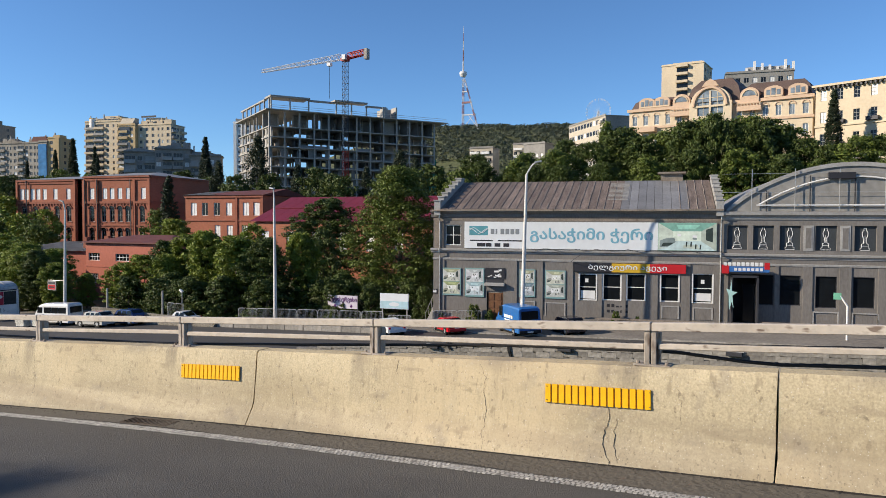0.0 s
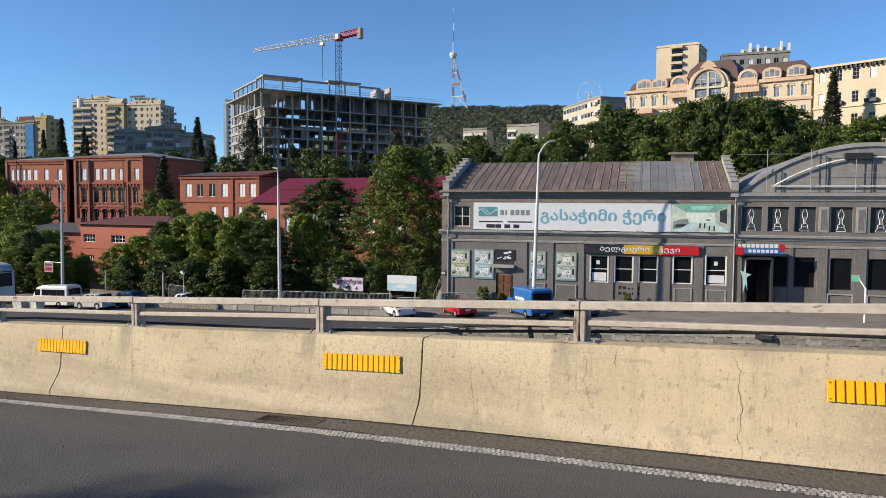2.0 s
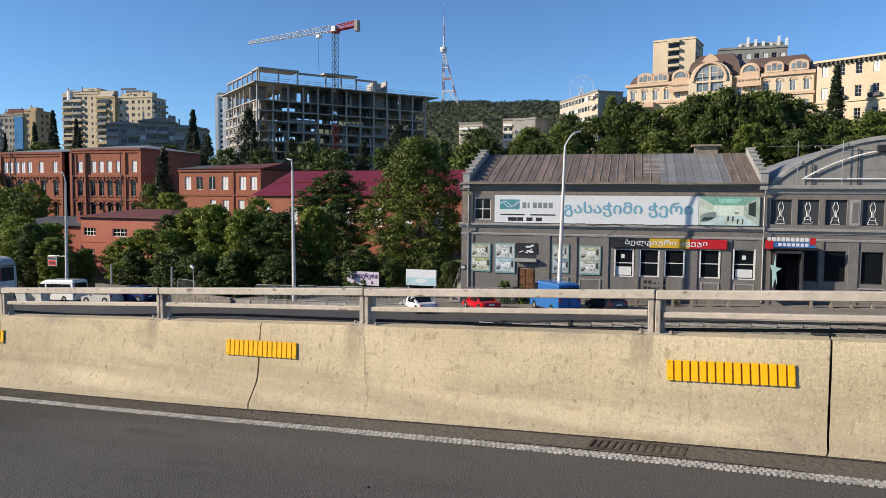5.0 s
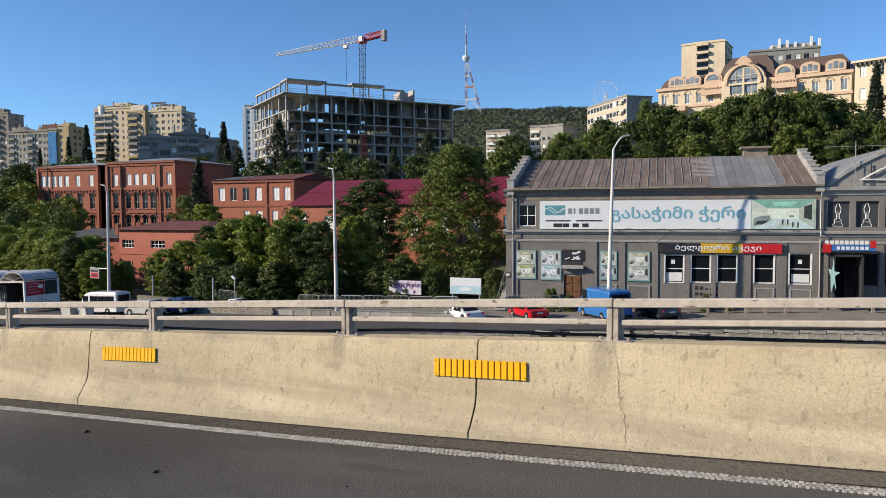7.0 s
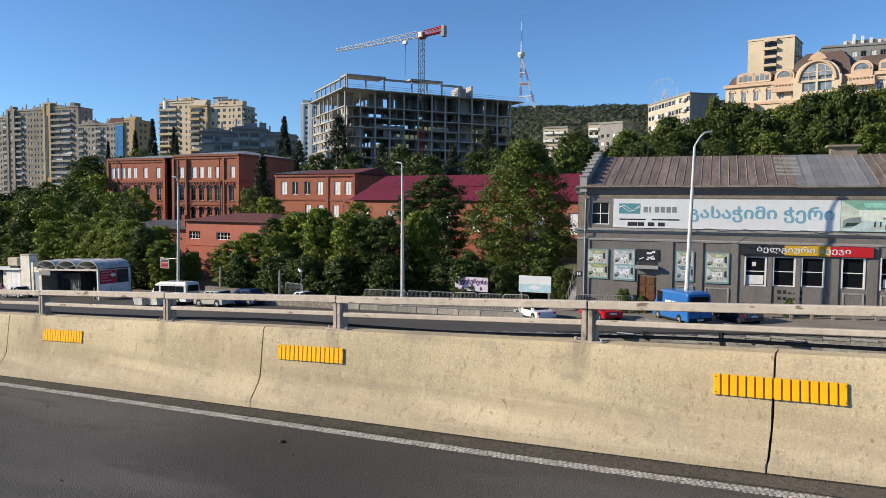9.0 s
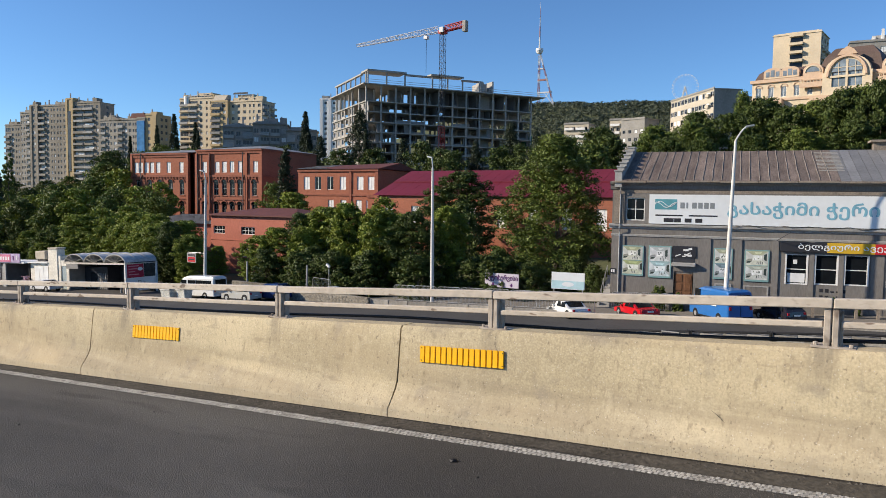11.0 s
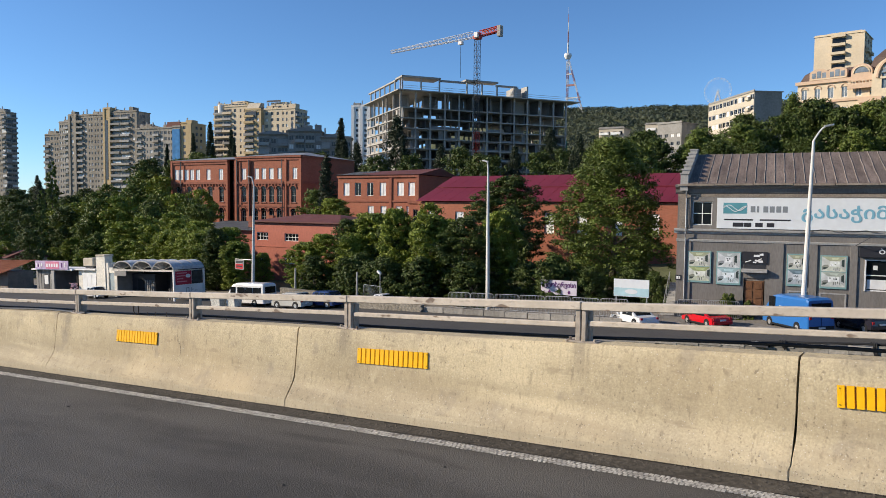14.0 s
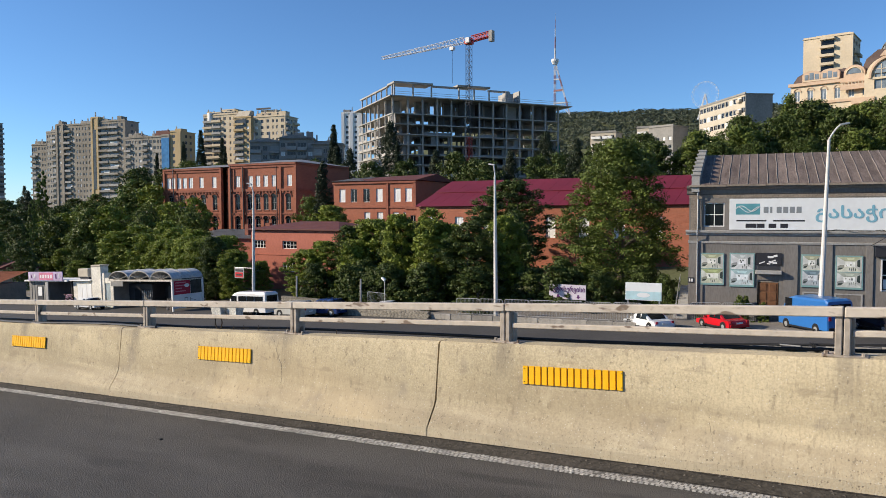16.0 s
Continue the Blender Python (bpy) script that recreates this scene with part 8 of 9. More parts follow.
# wood below the hotel
for k, (x, y, top) in enumerate(((-57, 126, 14), (-50, 128, 14.2), (-46, 124, 13), (-43.5, 131, 16.2), (-38.5, 136, 18.0), (-34, 140, 20.5), (-29, 136, 18.5), (-26, 141, 20.2), (-22, 138, 20.5), (-19, 141, 22), (-15, 138, 21), (-12, 141, 22), (-8.5, 138, 21), (-5.5, 141, 20), (-2.5, 136, 17), (1.5, 131, 15.3), (5.2, 131, 16.5), (9, 132, 16.6), (13, 133, 17), (-40, 122, 12.5), (-33, 124, 13), (-26, 126, 14), (-19, 128, 15), (-12, 128, 15), (-5, 126, 13.5), (2, 124, 12), (9, 124, 12), (-62, 135, 16.5), (-53, 140, 17), (-47, 148, 20), (-36, 152, 22.5), (17, 126, 13))):
    tree(("wood_dark", "wood_round", "wood_dark", "wood_round", "wood_dark")[k % 5] if x < -30 or x > 0 else ("wood_dark", "wood_round")[k % 2], x, y, top, None, 1.0)
tree("wood_cone", -39.4, 150, 23.8, None, 0.75), tree("wood_cone", -35.4, 147, 21.0, None, 0.75), tree("wood_dark", -15.9, 131, 21.4, None, 0.6), tree("wood_dark", -20.7, 134, 20.8, None, 0.8), tree("wood_dark", -10, 133, 19.5, None, 0.8), tree("cypress", 2.4, 188, 33, None, 1.2)

# roadside tree behind the carriageway; its shadow lies on the asphalt
tree("roadside", -26.6, -10.6, 12.0, None, 0.6)

# woods on the ridge, seen from afar: many clumps in one sheet
rng = np.random.default_rng(5)
P, N = [], []
for _ in range(5200):
    y = rng.uniform(420, 2000) if rng.random() < 0.6 else rng.uniform(1500, 2020)
    x = y * rng.uniform(-0.62, -0.16)
    z = ground_z(float(x), float(y))
    c = np.array([x, y, z + 3])
    r = rng.uniform(3.5, 8.0) * (0.6 + y / 2600)
    d = rng.normal(size=(16, 3))
    d /= np.linalg.norm(d, axis=1)[:, None]
    d[:, 2] = np.abs(d[:, 2])
    P.append(c + d * r), N.append(d)
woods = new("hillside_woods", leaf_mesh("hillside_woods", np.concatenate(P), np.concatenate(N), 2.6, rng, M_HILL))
tagged(woods, "distant green woods covering the ridge below the mast", "woods", "", "stuff")


# ---- street lamps ----
def street_lamp(x, y, top, reach, turn, label, lean=0.0, twin=False):
    z = far_z(x)
    t = thing("street_lamp", pose(x, y, z, 0, lean, 0), label, "street lamp", "street lamps along the street")
    h = top - z
    b = bmesh.new()
    tube(b, (0, 0, 0), (0, 0, h * 0.5), 0.20, 0.16, 12), tube(b, (0, 0, h * 0.5), (0, 0, h * 0.93), 0.155, 0.10, 12), tube(b, (0, 0, h * 0.49), (0, 0, h * 0.51), 0.175, 0.175, 12)
    part("pole", b, M_POLE, t)
    part("pole_base", box(-0.22, 0.22, -0.22, 0.22, -0.1, 0.12, 0.02), M_STONE, t)
    c, s = math.cos(radians(turn)), math.sin(radians(turn))
    a = bmesh.new()
    pts = [Vector((c * reach * q, s * reach * q, h * 0.93 + h * 0.07 * math.sin(q * 1.45))) for q in (0, 0.12, 0.28, 0.48, 0.72, 1.0)]
    path_tube(a, pts, 0.065, 7)
    part("arm", a, M_POLE, t)
    hd = bmesh.new()
    bx(hd, -0.12, 0.55, -0.12, 0.12, -0.05, 0.10, 0.04)
    part("lamp_head", hd, M_STEEL, t, "", Matrix.Translation(pts[-1]) @ pose(0, 0, 0, 0, -12, turn))
    return t


street_lamp(-23.2, 60.7, 7.6, 0.75, 20, "tall pale steel street lamp with a curved arm before the shops", 1.4)
street_lamp(-50.0, 59.6, 5.7, 0.10, 180, "tall pale steel street lamp before the trees", -0.6)
street_lamp(-80.7, 57.6, 4.6, 0.35, 190, "tall grey street lamp near the bus shelter", 1.0)
for x, y, top in ((-66.3, 59.5, -5.6), (-76.2, 60.0, -5.8)):
    z = far_z(x)
    p_ = part("concrete_post", tube(bmesh.new(), (0, 0, -0.1), (0, 0, top - z), 0.14, 0.10, 8), M_GREYTRIM, None, "", Matrix.Translation((x, y, z)))
    tagged(p_, "short pale concrete post on the verge", "post", "verge posts")
lt = thing("verge_light", (-62.7, 59.0, far_z(-62.7)), "small white floodlight on a thin post by the fence", "light")
part("pole", tube(bmesh.new(), (0, 0, 0), (0, 0, 3.3), 0.04, sides=6), M_STEEL, lt), part("lamp_head", box(-0.42, 0.1, -0.15, 0.15, -0.12, 0.13, 0.05), M_WHITE, lt, "", pose(0, 0, 3.42, 0, 35, 0))

# ---- crowd barriers ----
def crowd_barrier():
    t = thing("crowd_barrier", (0, 0, 0), "grey galvanised steel crowd barrier standing on the verge", "barrier", "crowd barriers along the verge")
    b = bmesh.new()
    w, h, r = 2.4, 1.52, 0.18
    pts = [(0.0, 0, 0.12), (0.0, 0, h - r), (0.05, 0, h - 0.05), (r, 0, h), (w - r, 0, h), (w - 0.05, 0, h - 0.05), (w, 0, h - r), (w, 0, 0.12), (0.0, 0, 0.12)]
    path_tube(b, pts, 0.026, 6)
    part("barrier_frame", b, M_STEEL, t)
    me = finish(tube(bmesh.new(), (0, 0, 0.14), (0, 0, h - 0.03), 0.012, None, 5), "upright", M_STEEL)
    for k in range(1, 17):
        part("upright", me, None, t, "", Matrix.Translation((w * k / 17, 0, 0)))
    for x in (0.3, w - 0.3):
        f = bmesh.new()
        path_tube(f, [(x, -0.22, 0.02), (x, -0.05, 0.12), (x, 0.05, 0.12), (x, 0.22, 0.02)], 0.02, 5)
        part("foot", f, M_STEEL, t)
    return t


cb = crowd_barrier()
cb.matrix_basis = pose(-35.2, 57.9, far_z(-34.0) + 0.05, 0, -2.5, 1)
x = -37.7
rb_ = random.Random(4)
for k in range(7):
    copy_thing(cb, pose(x, 57.2 + rb_.uniform(-0.03, 0.03), far_z(x + 1.1) + 0.44, rb_.uniform(-2, 2), -2.6 + rb_.uniform(-1, 1), rb_.uniform(-1.5, 1.5)))
    x -= 2.48 + rb_.uniform(0, 0.12)
copy_thing(cb, pose(-33.0, 62.6, far_z(-32) + 0.05, 0, -2.0, 10)), copy_thing(cb, pose(-30.6, 62.9, far_z(-29.5) + 0.05, 0, -1.0, 12)), copy_thing(cb, pose(-65.2, 59.2, far_z(-64) + 0.62, 0, 2, 2))
blk_me = finish(box(0, 2.2, -0.28, 0.28, -0.08, 0.45, 0.03), "concrete_block", M_STONE)
x = -37.6
k = 0
while x > -56:
    o = part("concrete_block", blk_me, None, None, "", pose(x, 57.2, far_z(x + 1) + 0.0, 0, -2.6, rb_.uniform(-0.5, 0.5)))
    tagged(o, "weathered grey concrete block under the crowd barriers", "block", "concrete blocks on the verge")
    x -= 2.225 + (0.04 if k % 4 == 3 else 0.0)
    k += 1

# ---- signs on the verge ----
bill = thing("billboard", (-36.6, 61.2, far_z(-36.6) + 0.05, 0, 0, 8), "white hoarding with a pale blue print on two posts", "billboard")
hb = -4.62 - (far_z(-36.6) + 0.05)
part("board", box(-1.5, 1.5, -0.04, 0.04, hb - 1.5, hb, 0.01), M_BANNER, bill)
part("print", box(-1.48, 1.48, -0.046, -0.041, hb - 1.45, hb - 0.75), mat("pale_blue_print", (0.42, 0.60, 0.64), 0.5, var=0.1, fine=2, broad=1, bump=0), bill)
part("print", prism(bmesh.new(), [(0.55 * math.cos(2 * math.pi * k / 20), hb - 1.05 + 0.2 * math.sin(2 * math.pi * k / 20)) for k in range(20)], -0.052, -0.047), M_BANNER, bill)
for a in (-1.3, 1.3):
    part("post", box(a - 0.05, a + 0.05, 0.045, 0.12, 0, hb - 0.1), M_STEEL, bill)
bn = thing("workshop_banner", (-45.0, 64.6, far_z(-47), 0, 0, 4), "white vinyl banner with purple lettering and arrows on a frame", "banner")
hb = -5.6 - far_z(-47)
part("board", box(-1.9, 1.75, -0.02, 0.02, hb - 1.3, hb + 0.1), mat("lilac_vinyl", (0.55, 0.50, 0.56), 0.5, var=0.12, fine=2, bump=0.05), bn)
words("ავტოსერვისი", -1.8, hb - 0.72, 0.66, 3.45, M_PURPLE, bn, -0.032, 0.03)
for a in (-1.0, 0.0, 1.0):
    part("arrow", prism(bmesh.new(), [(a - 0.08, hb - 0.85), (a + 0.08, hb - 0.85), (a + 0.08, hb - 1.02), (a + 0.2, hb - 1.02), (a, hb - 1.22), (a - 0.2, hb - 1.02), (a - 0.08, hb - 1.02)], -0.035, -0.022), M_PURPLE, bn)
for a in (-1.9, 1.75):
    part("post", tube(bmesh.new(), (a, 0.05, 0), (a, 0.05, hb + 0.2), 0.04, sides=6), M_DGREY, bn)
sp = thing("street_sign", (-80.7, 57.45, -5.0), "small white and red sign on an arm of the street lamp", "sign")
part("arm", tube(bmesh.new(), (-2.9, 0, 0.06), (0.0, 0.1, 0.06), 0.03, sides=6), M_STEEL, sp)
plate = part("plate", box(-2.9, -1.35, -0.06, 0.0, -1.15, 0.0, 0.01), M_GREYTRIM, sp)
part("plate_bar", box(-2.78, -1.47, -0.07, -0.06, -1.05, -0.48), M_RED, plate), part("plate_bar", box(-2.78, -1.47, -0.07, -0.06, -0.40, -0.12), M_DGREY, plate), part("plate_bar", box(-2.6, -1.6, -0.08, -0.07, -0.85, -0.68), M_INK, plate)
pgs = thing("street_sign", (2.0, 63.0, far_z(2)), "green plate on a bent white pole before the hall", "sign")
part("post", path_tube(bmesh.new(), [(0, 0, 0), (0, 0, 2.6), (-0.5, 0, 3.4)], 0.07, 8), M_WHITE, pgs), part("plate", box(-0.95, -0.42, -0.06, 0.0, 3.1, 3.6), mat("green_plate", (0.16, 0.42, 0.28), 0.4, var=0.1, bump=0), pgs)


# ---- cars ----
def car(name, x, y, rz, L, W, H, paint, label, style="sedan", wheel=0.32):
    """A car that points along its own -x: body, glazing, four wheels, lights, bumpers, plate."""
    z = far_z(x)
    t = thing(name, Matrix.Translation((x, y, z + 0.004)) @ pose(0, 0, 0, 0, -2.4, 0).to_3x3().to_4x4() @ pose(0, 0, 0, 0, 0, rz), label, "car" if style not in ("van", "minibus") else style)
    hb = {"sedan": 0.54, "hatch": 0.55, "suv": 0.56, "van": 0.50, "minibus": 0.42}[style] * H
    if style in ("van", "minibus"):
        side = [(0.0, 0.34), (0.0, hb * 0.90), (0.07, hb * 1.12), (0.19, H * 0.88), (0.23, H * 0.955), (0.31, H), (0.95, H), (0.988, H * 0.94), (1.0, 0.34)]
    elif style == "sedan":
        side = [(0.0, 0.30), (0.0, hb * 0.78), (0.03, hb * 0.86), (0.27, hb * 1.02), (0.41, H * 0.97), (0.50, H), (0.66, H * 0.97), (0.84, hb * 1.12), (0.98, hb * 1.07), (1.0, hb * 0.8), (1.0, 0.30)]
    else:
        side = [(0.0, 0.30), (0.0, hb * 0.78), (0.03, hb * 0.88), (0.25, hb * 1.04), (0.37, H * 0.95), (0.46, H), (0.86, H * 0.98), (0.95, hb * 1.3), (0.99, hb * 1.1), (1.0, hb * 0.7), (1.0, 0.30)]
    bm = bmesh.new()
    rings = []
    tall = style in ("van", "minibus")
    for k, f in enumerate((-1.0, -0.93, -0.70, 0.70, 0.93, 1.0) if tall else (-1.0, -0.86, 0.86, 1.0)):
        ring = []
        for a, zz in side:
            tuck = (0.88 if zz > hb * 1.15 else 1.0) if style not in ("van", "minibus") else (0.93 if zz > H * 0.8 else 1.0)
            inset = 0.985 if abs(f) == 1.0 else 1.0
            drop = (0.92 if abs(f) == 1.0 else 0.975 if abs(f) > 0.9 else 1.0) if tall and zz > H * 0.9 else (0.985 if abs(f) == 1.0 else 1.0)
            ring.append(bm.verts.new(((a - 0.5) * L * inset, f * W / 2 * tuck, zz * drop)))
        rings.append(ring)
    n = len(side)
    for a, b in zip(rings, rings[1:]):
        for i in range(n):
            j = (i + 1) % n
            bm.faces.new((a[i], a[j], b[j], b[i]))
    bm.faces.new(rings[0]), bm.faces.new(rings[-1][::-1])
    body = part("body", bm, paint, t)
    # glazing, laid just proud of the shell
    spans = {"sedan": [(0.43, 0.56), (0.575, 0.74)], "hatch": [(0.41, 0.55), (0.565, 0.72), (0.735, 0.88)], "suv": [(0.40, 0.55), (0.565, 0.72), (0.735, 0.90)], "van": [(0.16, 0.30)], "minibus": [(0.16, 0.29), (0.34, 0.53), (0.545, 0.72), (0.735, 0.93)]}[style]
    for sgn_ in (-1, 1):
        for a, b in spans:
            g = bmesh.new()
            z0, z1 = (hb * 1.16, H * 0.92) if style != "minibus" else (H * 0.56, H * 0.82)
            sl = 0.03 if style not in ("van", "minibus") else 0.0
            low_z = hb * 1.08
            shell = lambda q: W / 2 * (1 - (0.12 if style not in ("van", "minibus") else 0.05) * max(0.0, (q - low_z) / (H * 0.96 - low_z)))
            o = [((a - 0.5) * L - sl * L * 0.4, z0), ((b - 0.5) * L, z0), ((b - 0.5) * L - sl * L * 0.5, z1), ((a - 0.5) * L + sl * L, z1)]
            va, vb = [g.verts.new((p, sgn_ * (shell(q) + 0.014), q)) for p, q in o], [g.verts.new((p, sgn_ * (shell(q) - 0.02), q)) for p, q in o]
            g.faces.new(va), g.faces.new(vb[::-1])
            for i in range(4):
                g.faces.new((va[i], va[(i + 1) % 4], vb[(i + 1) % 4], vb[i]))
            part("side_window", g, M_GLASS, t)
        part("mirror", box((0.30 - 0.5) * L, (0.335 - 0.5) * L, sgn_ * W / 2 - 0.02 if sgn_ > 0 else -W / 2 - 0.16, W / 2 + 0.16 if sgn_ > 0 else -W / 2 + 0.02, hb * 1.08, hb * 1.08 + 0.14, 0.02), paint, t)
        part("sill", box((0.22 - 0.5) * L, (0.78 - 0.5) * L, sgn_ * W / 2 - 0.06, sgn_ * W / 2 + 0.012, 0.22, 0.34), M_BLACK, t)
    def pane(i0, i1, f0, f1):
        g = bmesh.new()
        (a0, z0), (a1, z1) = side[i0], side[i1]
        d = Vector(((a1 - a0) * L, 0, z1 - z0)).normalized()
        nrm = Vector((-d.z, 0, d.x)) * 0.012
        p0, p1 = Vector(((a0 - 0.5) * L, 0, z0)), Vector(((a1 - 0.5) * L, 0, z1))
        q0, q1 = p0.lerp(p1, f0), p0.lerp(p1, f1)
        vs = []
        for s in (1, -0.2):
            for q, wd in ((q0, 0.80), (q1, 0.74)):
                for sy in (-1, 1):
                    vs.append(g.verts.new(q + nrm * s + Vector((0, sy * W / 2 * wd, 0))))
        for q in ((0, 1, 3, 2), (4, 6, 7, 5), (0, 2, 6, 4), (1, 5, 7, 3), (0, 4, 5, 1), (2, 3, 7, 6)):
            g.faces.new([vs[k] for k in q])
        return g
    if style == "sedan":
        part("windscreen", pane(3, 4, 0.12, 0.95), M_GLASS, t), part("rear_window", pane(6, 7, 0.1, 0.9), M_GLASS, t)
    elif style in ("hatch", "suv"):
        part("windscreen", pane(3, 4, 0.12, 0.95), M_GLASS, t), part("rear_window", pane(6, 7, 0.15, 0.9), M_GLASS, t)
    else:
        part("windscreen", pane(2, 3, 0.05, 0.95), M_GLASS, t)
        part("rear_window", box(L / 2 - 0.01, L / 2 + 0.012, -W * 0.36, W * 0.36, H * 0.58, H * 0.86), M_GLASS, t)
    for ax in ((0.19, 0.81) if style not in ("van", "minibus") else (0.17, 0.77)):
        for sgn_ in (-1, 1):
            ty = bmesh.new()
            yo, yi = sgn_ * (W / 2 + 0.015), sgn_ * (W / 2 - 0.20)
            tube(ty, ((ax - 0.5) * L, yi, wheel), ((ax - 0.5) * L, yo, wheel), wheel, None, 18)
            wh = part("wheel", ty, M_BLACK, t)
            part("rim", tube(bmesh.new(), ((ax - 0.5) * L, yo - sgn_ * 0.02, wheel), ((ax - 0.5) * L, yo + sgn_ * 0.012, wheel), wheel * 0.6, wheel * 0.55, 14), M_STEEL, wh)
            part("wheel_arch", tube(bmesh.new(), ((ax - 0.5) * L, sgn_ * (W / 2 - 0.2), wheel + 0.02), ((ax - 0.5) * L, sgn_ * (W / 2 + 0.006), wheel + 0.02), wheel * 1.16, None, 18), M_BLACK, t)
    part("bumper", box(L / 2 - 0.06, L / 2 + 0.05, -W * 0.46, W * 0.46, 0.30, 0.55, 0.03), paint if style != "van" else M_BLACK, t)
    part("bumper", box(-L / 2 - 0.05, -L / 2 + 0.06, -W * 0.46, W * 0.46, 0.28, 0.52, 0.03), paint if style != "van" else M_BLACK, t)
    part("licence_plate", box(L / 2 + 0.045, L / 2 + 0.06, -0.26, 0.26, 0.58 if style != "van" else 0.36, 0.70 if style != "van" else 0.48), M_WHITE, t)
    for sgn_ in (-1, 1):
        part("tail_light", box(L / 2 - 0.05, L / 2 + 0.02, sgn_ * W * 0.40 - 0.09, sgn_ * W * 0.40 + 0.09, hb * 0.82, hb * 1.04), M_RED, t)
        part("headlight", box(-L / 2 - 0.015, -L / 2 + 0.12, sgn_ * W * 0.36 - 0.16, sgn_ * W * 0.36 + 0.16, hb * 0.66, hb * 0.80), M_STEEL, t)
    return t


def paint(name, col, rough=0.25):
    m = mat(name, col, rough, 0.0, var=0.05, fine=3, broad=0.6, bump=0.0, spec=0.5)
    m.node_tree.nodes["Principled BSDF"].inputs["Coat Weight"].default_value = 0.5
    return m


M_RUBBLE = mat("rubble", (0.21, 0.19, 0.155), 0.95, var=0.4, fine=6, broad=1.2, bump=0.5, island=0.2)
P_RED, P_BLUE, P_WHITE = paint("car_red", (0.50, 0.008, 0.015)), paint("van_blue", (0.022, 0.13, 0.38), 0.35), paint("car_white", (0.68, 0.68, 0.67))
P_DARK, P_SILVER, P_NAVY = paint("car_dark", (0.018, 0.016, 0.022)), paint("car_silver", (0.47, 0.46, 0.42)), paint("car_navy", (0.015, 0.035, 0.13))
car("white_car", -34.9, 57.4, -38, 4.5, 1.75, 1.42, P_WHITE, "white parked saloon by the crowd barriers", "sedan")
car("red_car", -29.8, 59.5, -42, 4.3, 1.75, 1.42, P_RED, "bright red parked saloon before the grey house", "sedan")
van_ = car("blue_van", -23.5, 60.7, -48, 5.8, 2.1, 2.55, P_BLUE, "blue panel van with white side lettering parked before the grey house", "van", 0.34)
for k in range(4):
    part("side_lettering", box(-0.6 + 0.55 * k, -0.15 + 0.55 * k, -1.062, -1.052, 1.45, 1.72), M_WHITE, van_)
part("side_lettering", box(-0.6, 1.3, -1.062, -1.052, 1.22, 1.32), M_WHITE, van_)
part("rear_seam", box(2.9, 2.915, -0.012, 0.012, 0.5, 2.3), M_BLACK, van_)
car("dark_car", -19.4, 61.9, -46, 4.1, 1.72, 1.48, P_DARK, "dark parked hatchback behind the blue van", "hatch")
car("minibus", -76.7, 53.9, 1, 6.2, 2.0, 2.45, P_WHITE, "white minibus with dark windows standing on the street", "minibus", 0.34)
car("silver_jeep", -70.0, 53.6, 2, 4.2, 1.75, 1.70, P_SILVER, "old silver off-road car parked on the verge", "suv", 0.36)
car("navy_jeep", -67.7, 55.75, 4, 4.1, 1.8, 1.75, P_NAVY, "dark blue off-road car parked on the verge", "suv", 0.36)

car("white_car", -61.9, 58.3, 4, 4.0, 1.65, 1.40, P_WHITE, "white parked saloon half hidden by the rubble wall", "sedan")
car("white_car", -102.6, 50.9, 4, 4.1, 1.7, 1.45, P_WHITE, "white parked saloon with dark windows before the booth", "sedan")


def refuse_container(x, y, rz):
    t = thing("refuse_container", (x, y, far_z(x), 0, -2.2, rz), "pale wheeled refuse container standing on the street", "container", "refuse containers on the street")
    b = bmesh.new()
    lo, hi = [(-0.62, -0.42), (0.62, -0.42), (0.62, 0.42), (-0.62, 0.42)], [(-0.74, -0.54), (0.74, -0.54), (0.74, 0.54), (-0.74, 0.54)]
    va, vb = [b.verts.new((u, v, 0.16)) for u, v in lo], [b.verts.new((u, v, 1.15)) for u, v in hi]
    b.faces.new(va[::-1]), b.faces.new(vb)
    for i in range(4):
        b.faces.new((va[i], va[(i + 1) % 4], vb[(i + 1) % 4], vb[i]))
    part("body", b, M_SKIP, t)
    part("rim", box(-0.79, 0.79, -0.59, 0.59, 1.12, 1.19, 0.015), M_SKIP, t)
    part("lid", prism(bmesh.new(), [(-0.76, 1.19), (0.76, 1.19), (0.70, 1.27), (-0.70, 1.27)], -0.55, 0.55), M_GREYTRIM, t)
    for u in (-0.5, 0.5):
        for v in (-0.32, 0.32):
            part("castor", tube(bmesh.new(), (u, v - 0.03, 0.09), (u, v + 0.03, 0.09), 0.09, sides=10), M_BLACK, t)
    return t


M_SKIP = mat("stained_pale_sheet", (0.60, 0.59, 0.53), 0.6, 0.1, var=0.3, fine=6, broad=1.5, bump=0.1)
refuse_container(-78.2, 50.8, 3), refuse_container(-76.3, 51.3, -2)

# ---- rubble wall beside the parked cars ----
rubble_meshes = []
rw = random.Random(8)
for k in range(6):
    b = bmesh.new()
    bmesh.ops.create_icosphere(b, subdivisions=1, radius=0.2)
    for v in b.verts:
        v.co = Vector((v.co.x * rw.uniform(0.9, 1.4), v.co.y * rw.uniform(0.22, 0.35), v.co.z * rw.uniform(0.6, 0.95)))
    rubble_meshes.append(finish(b, "rubble_stone", M_RUBBLE))
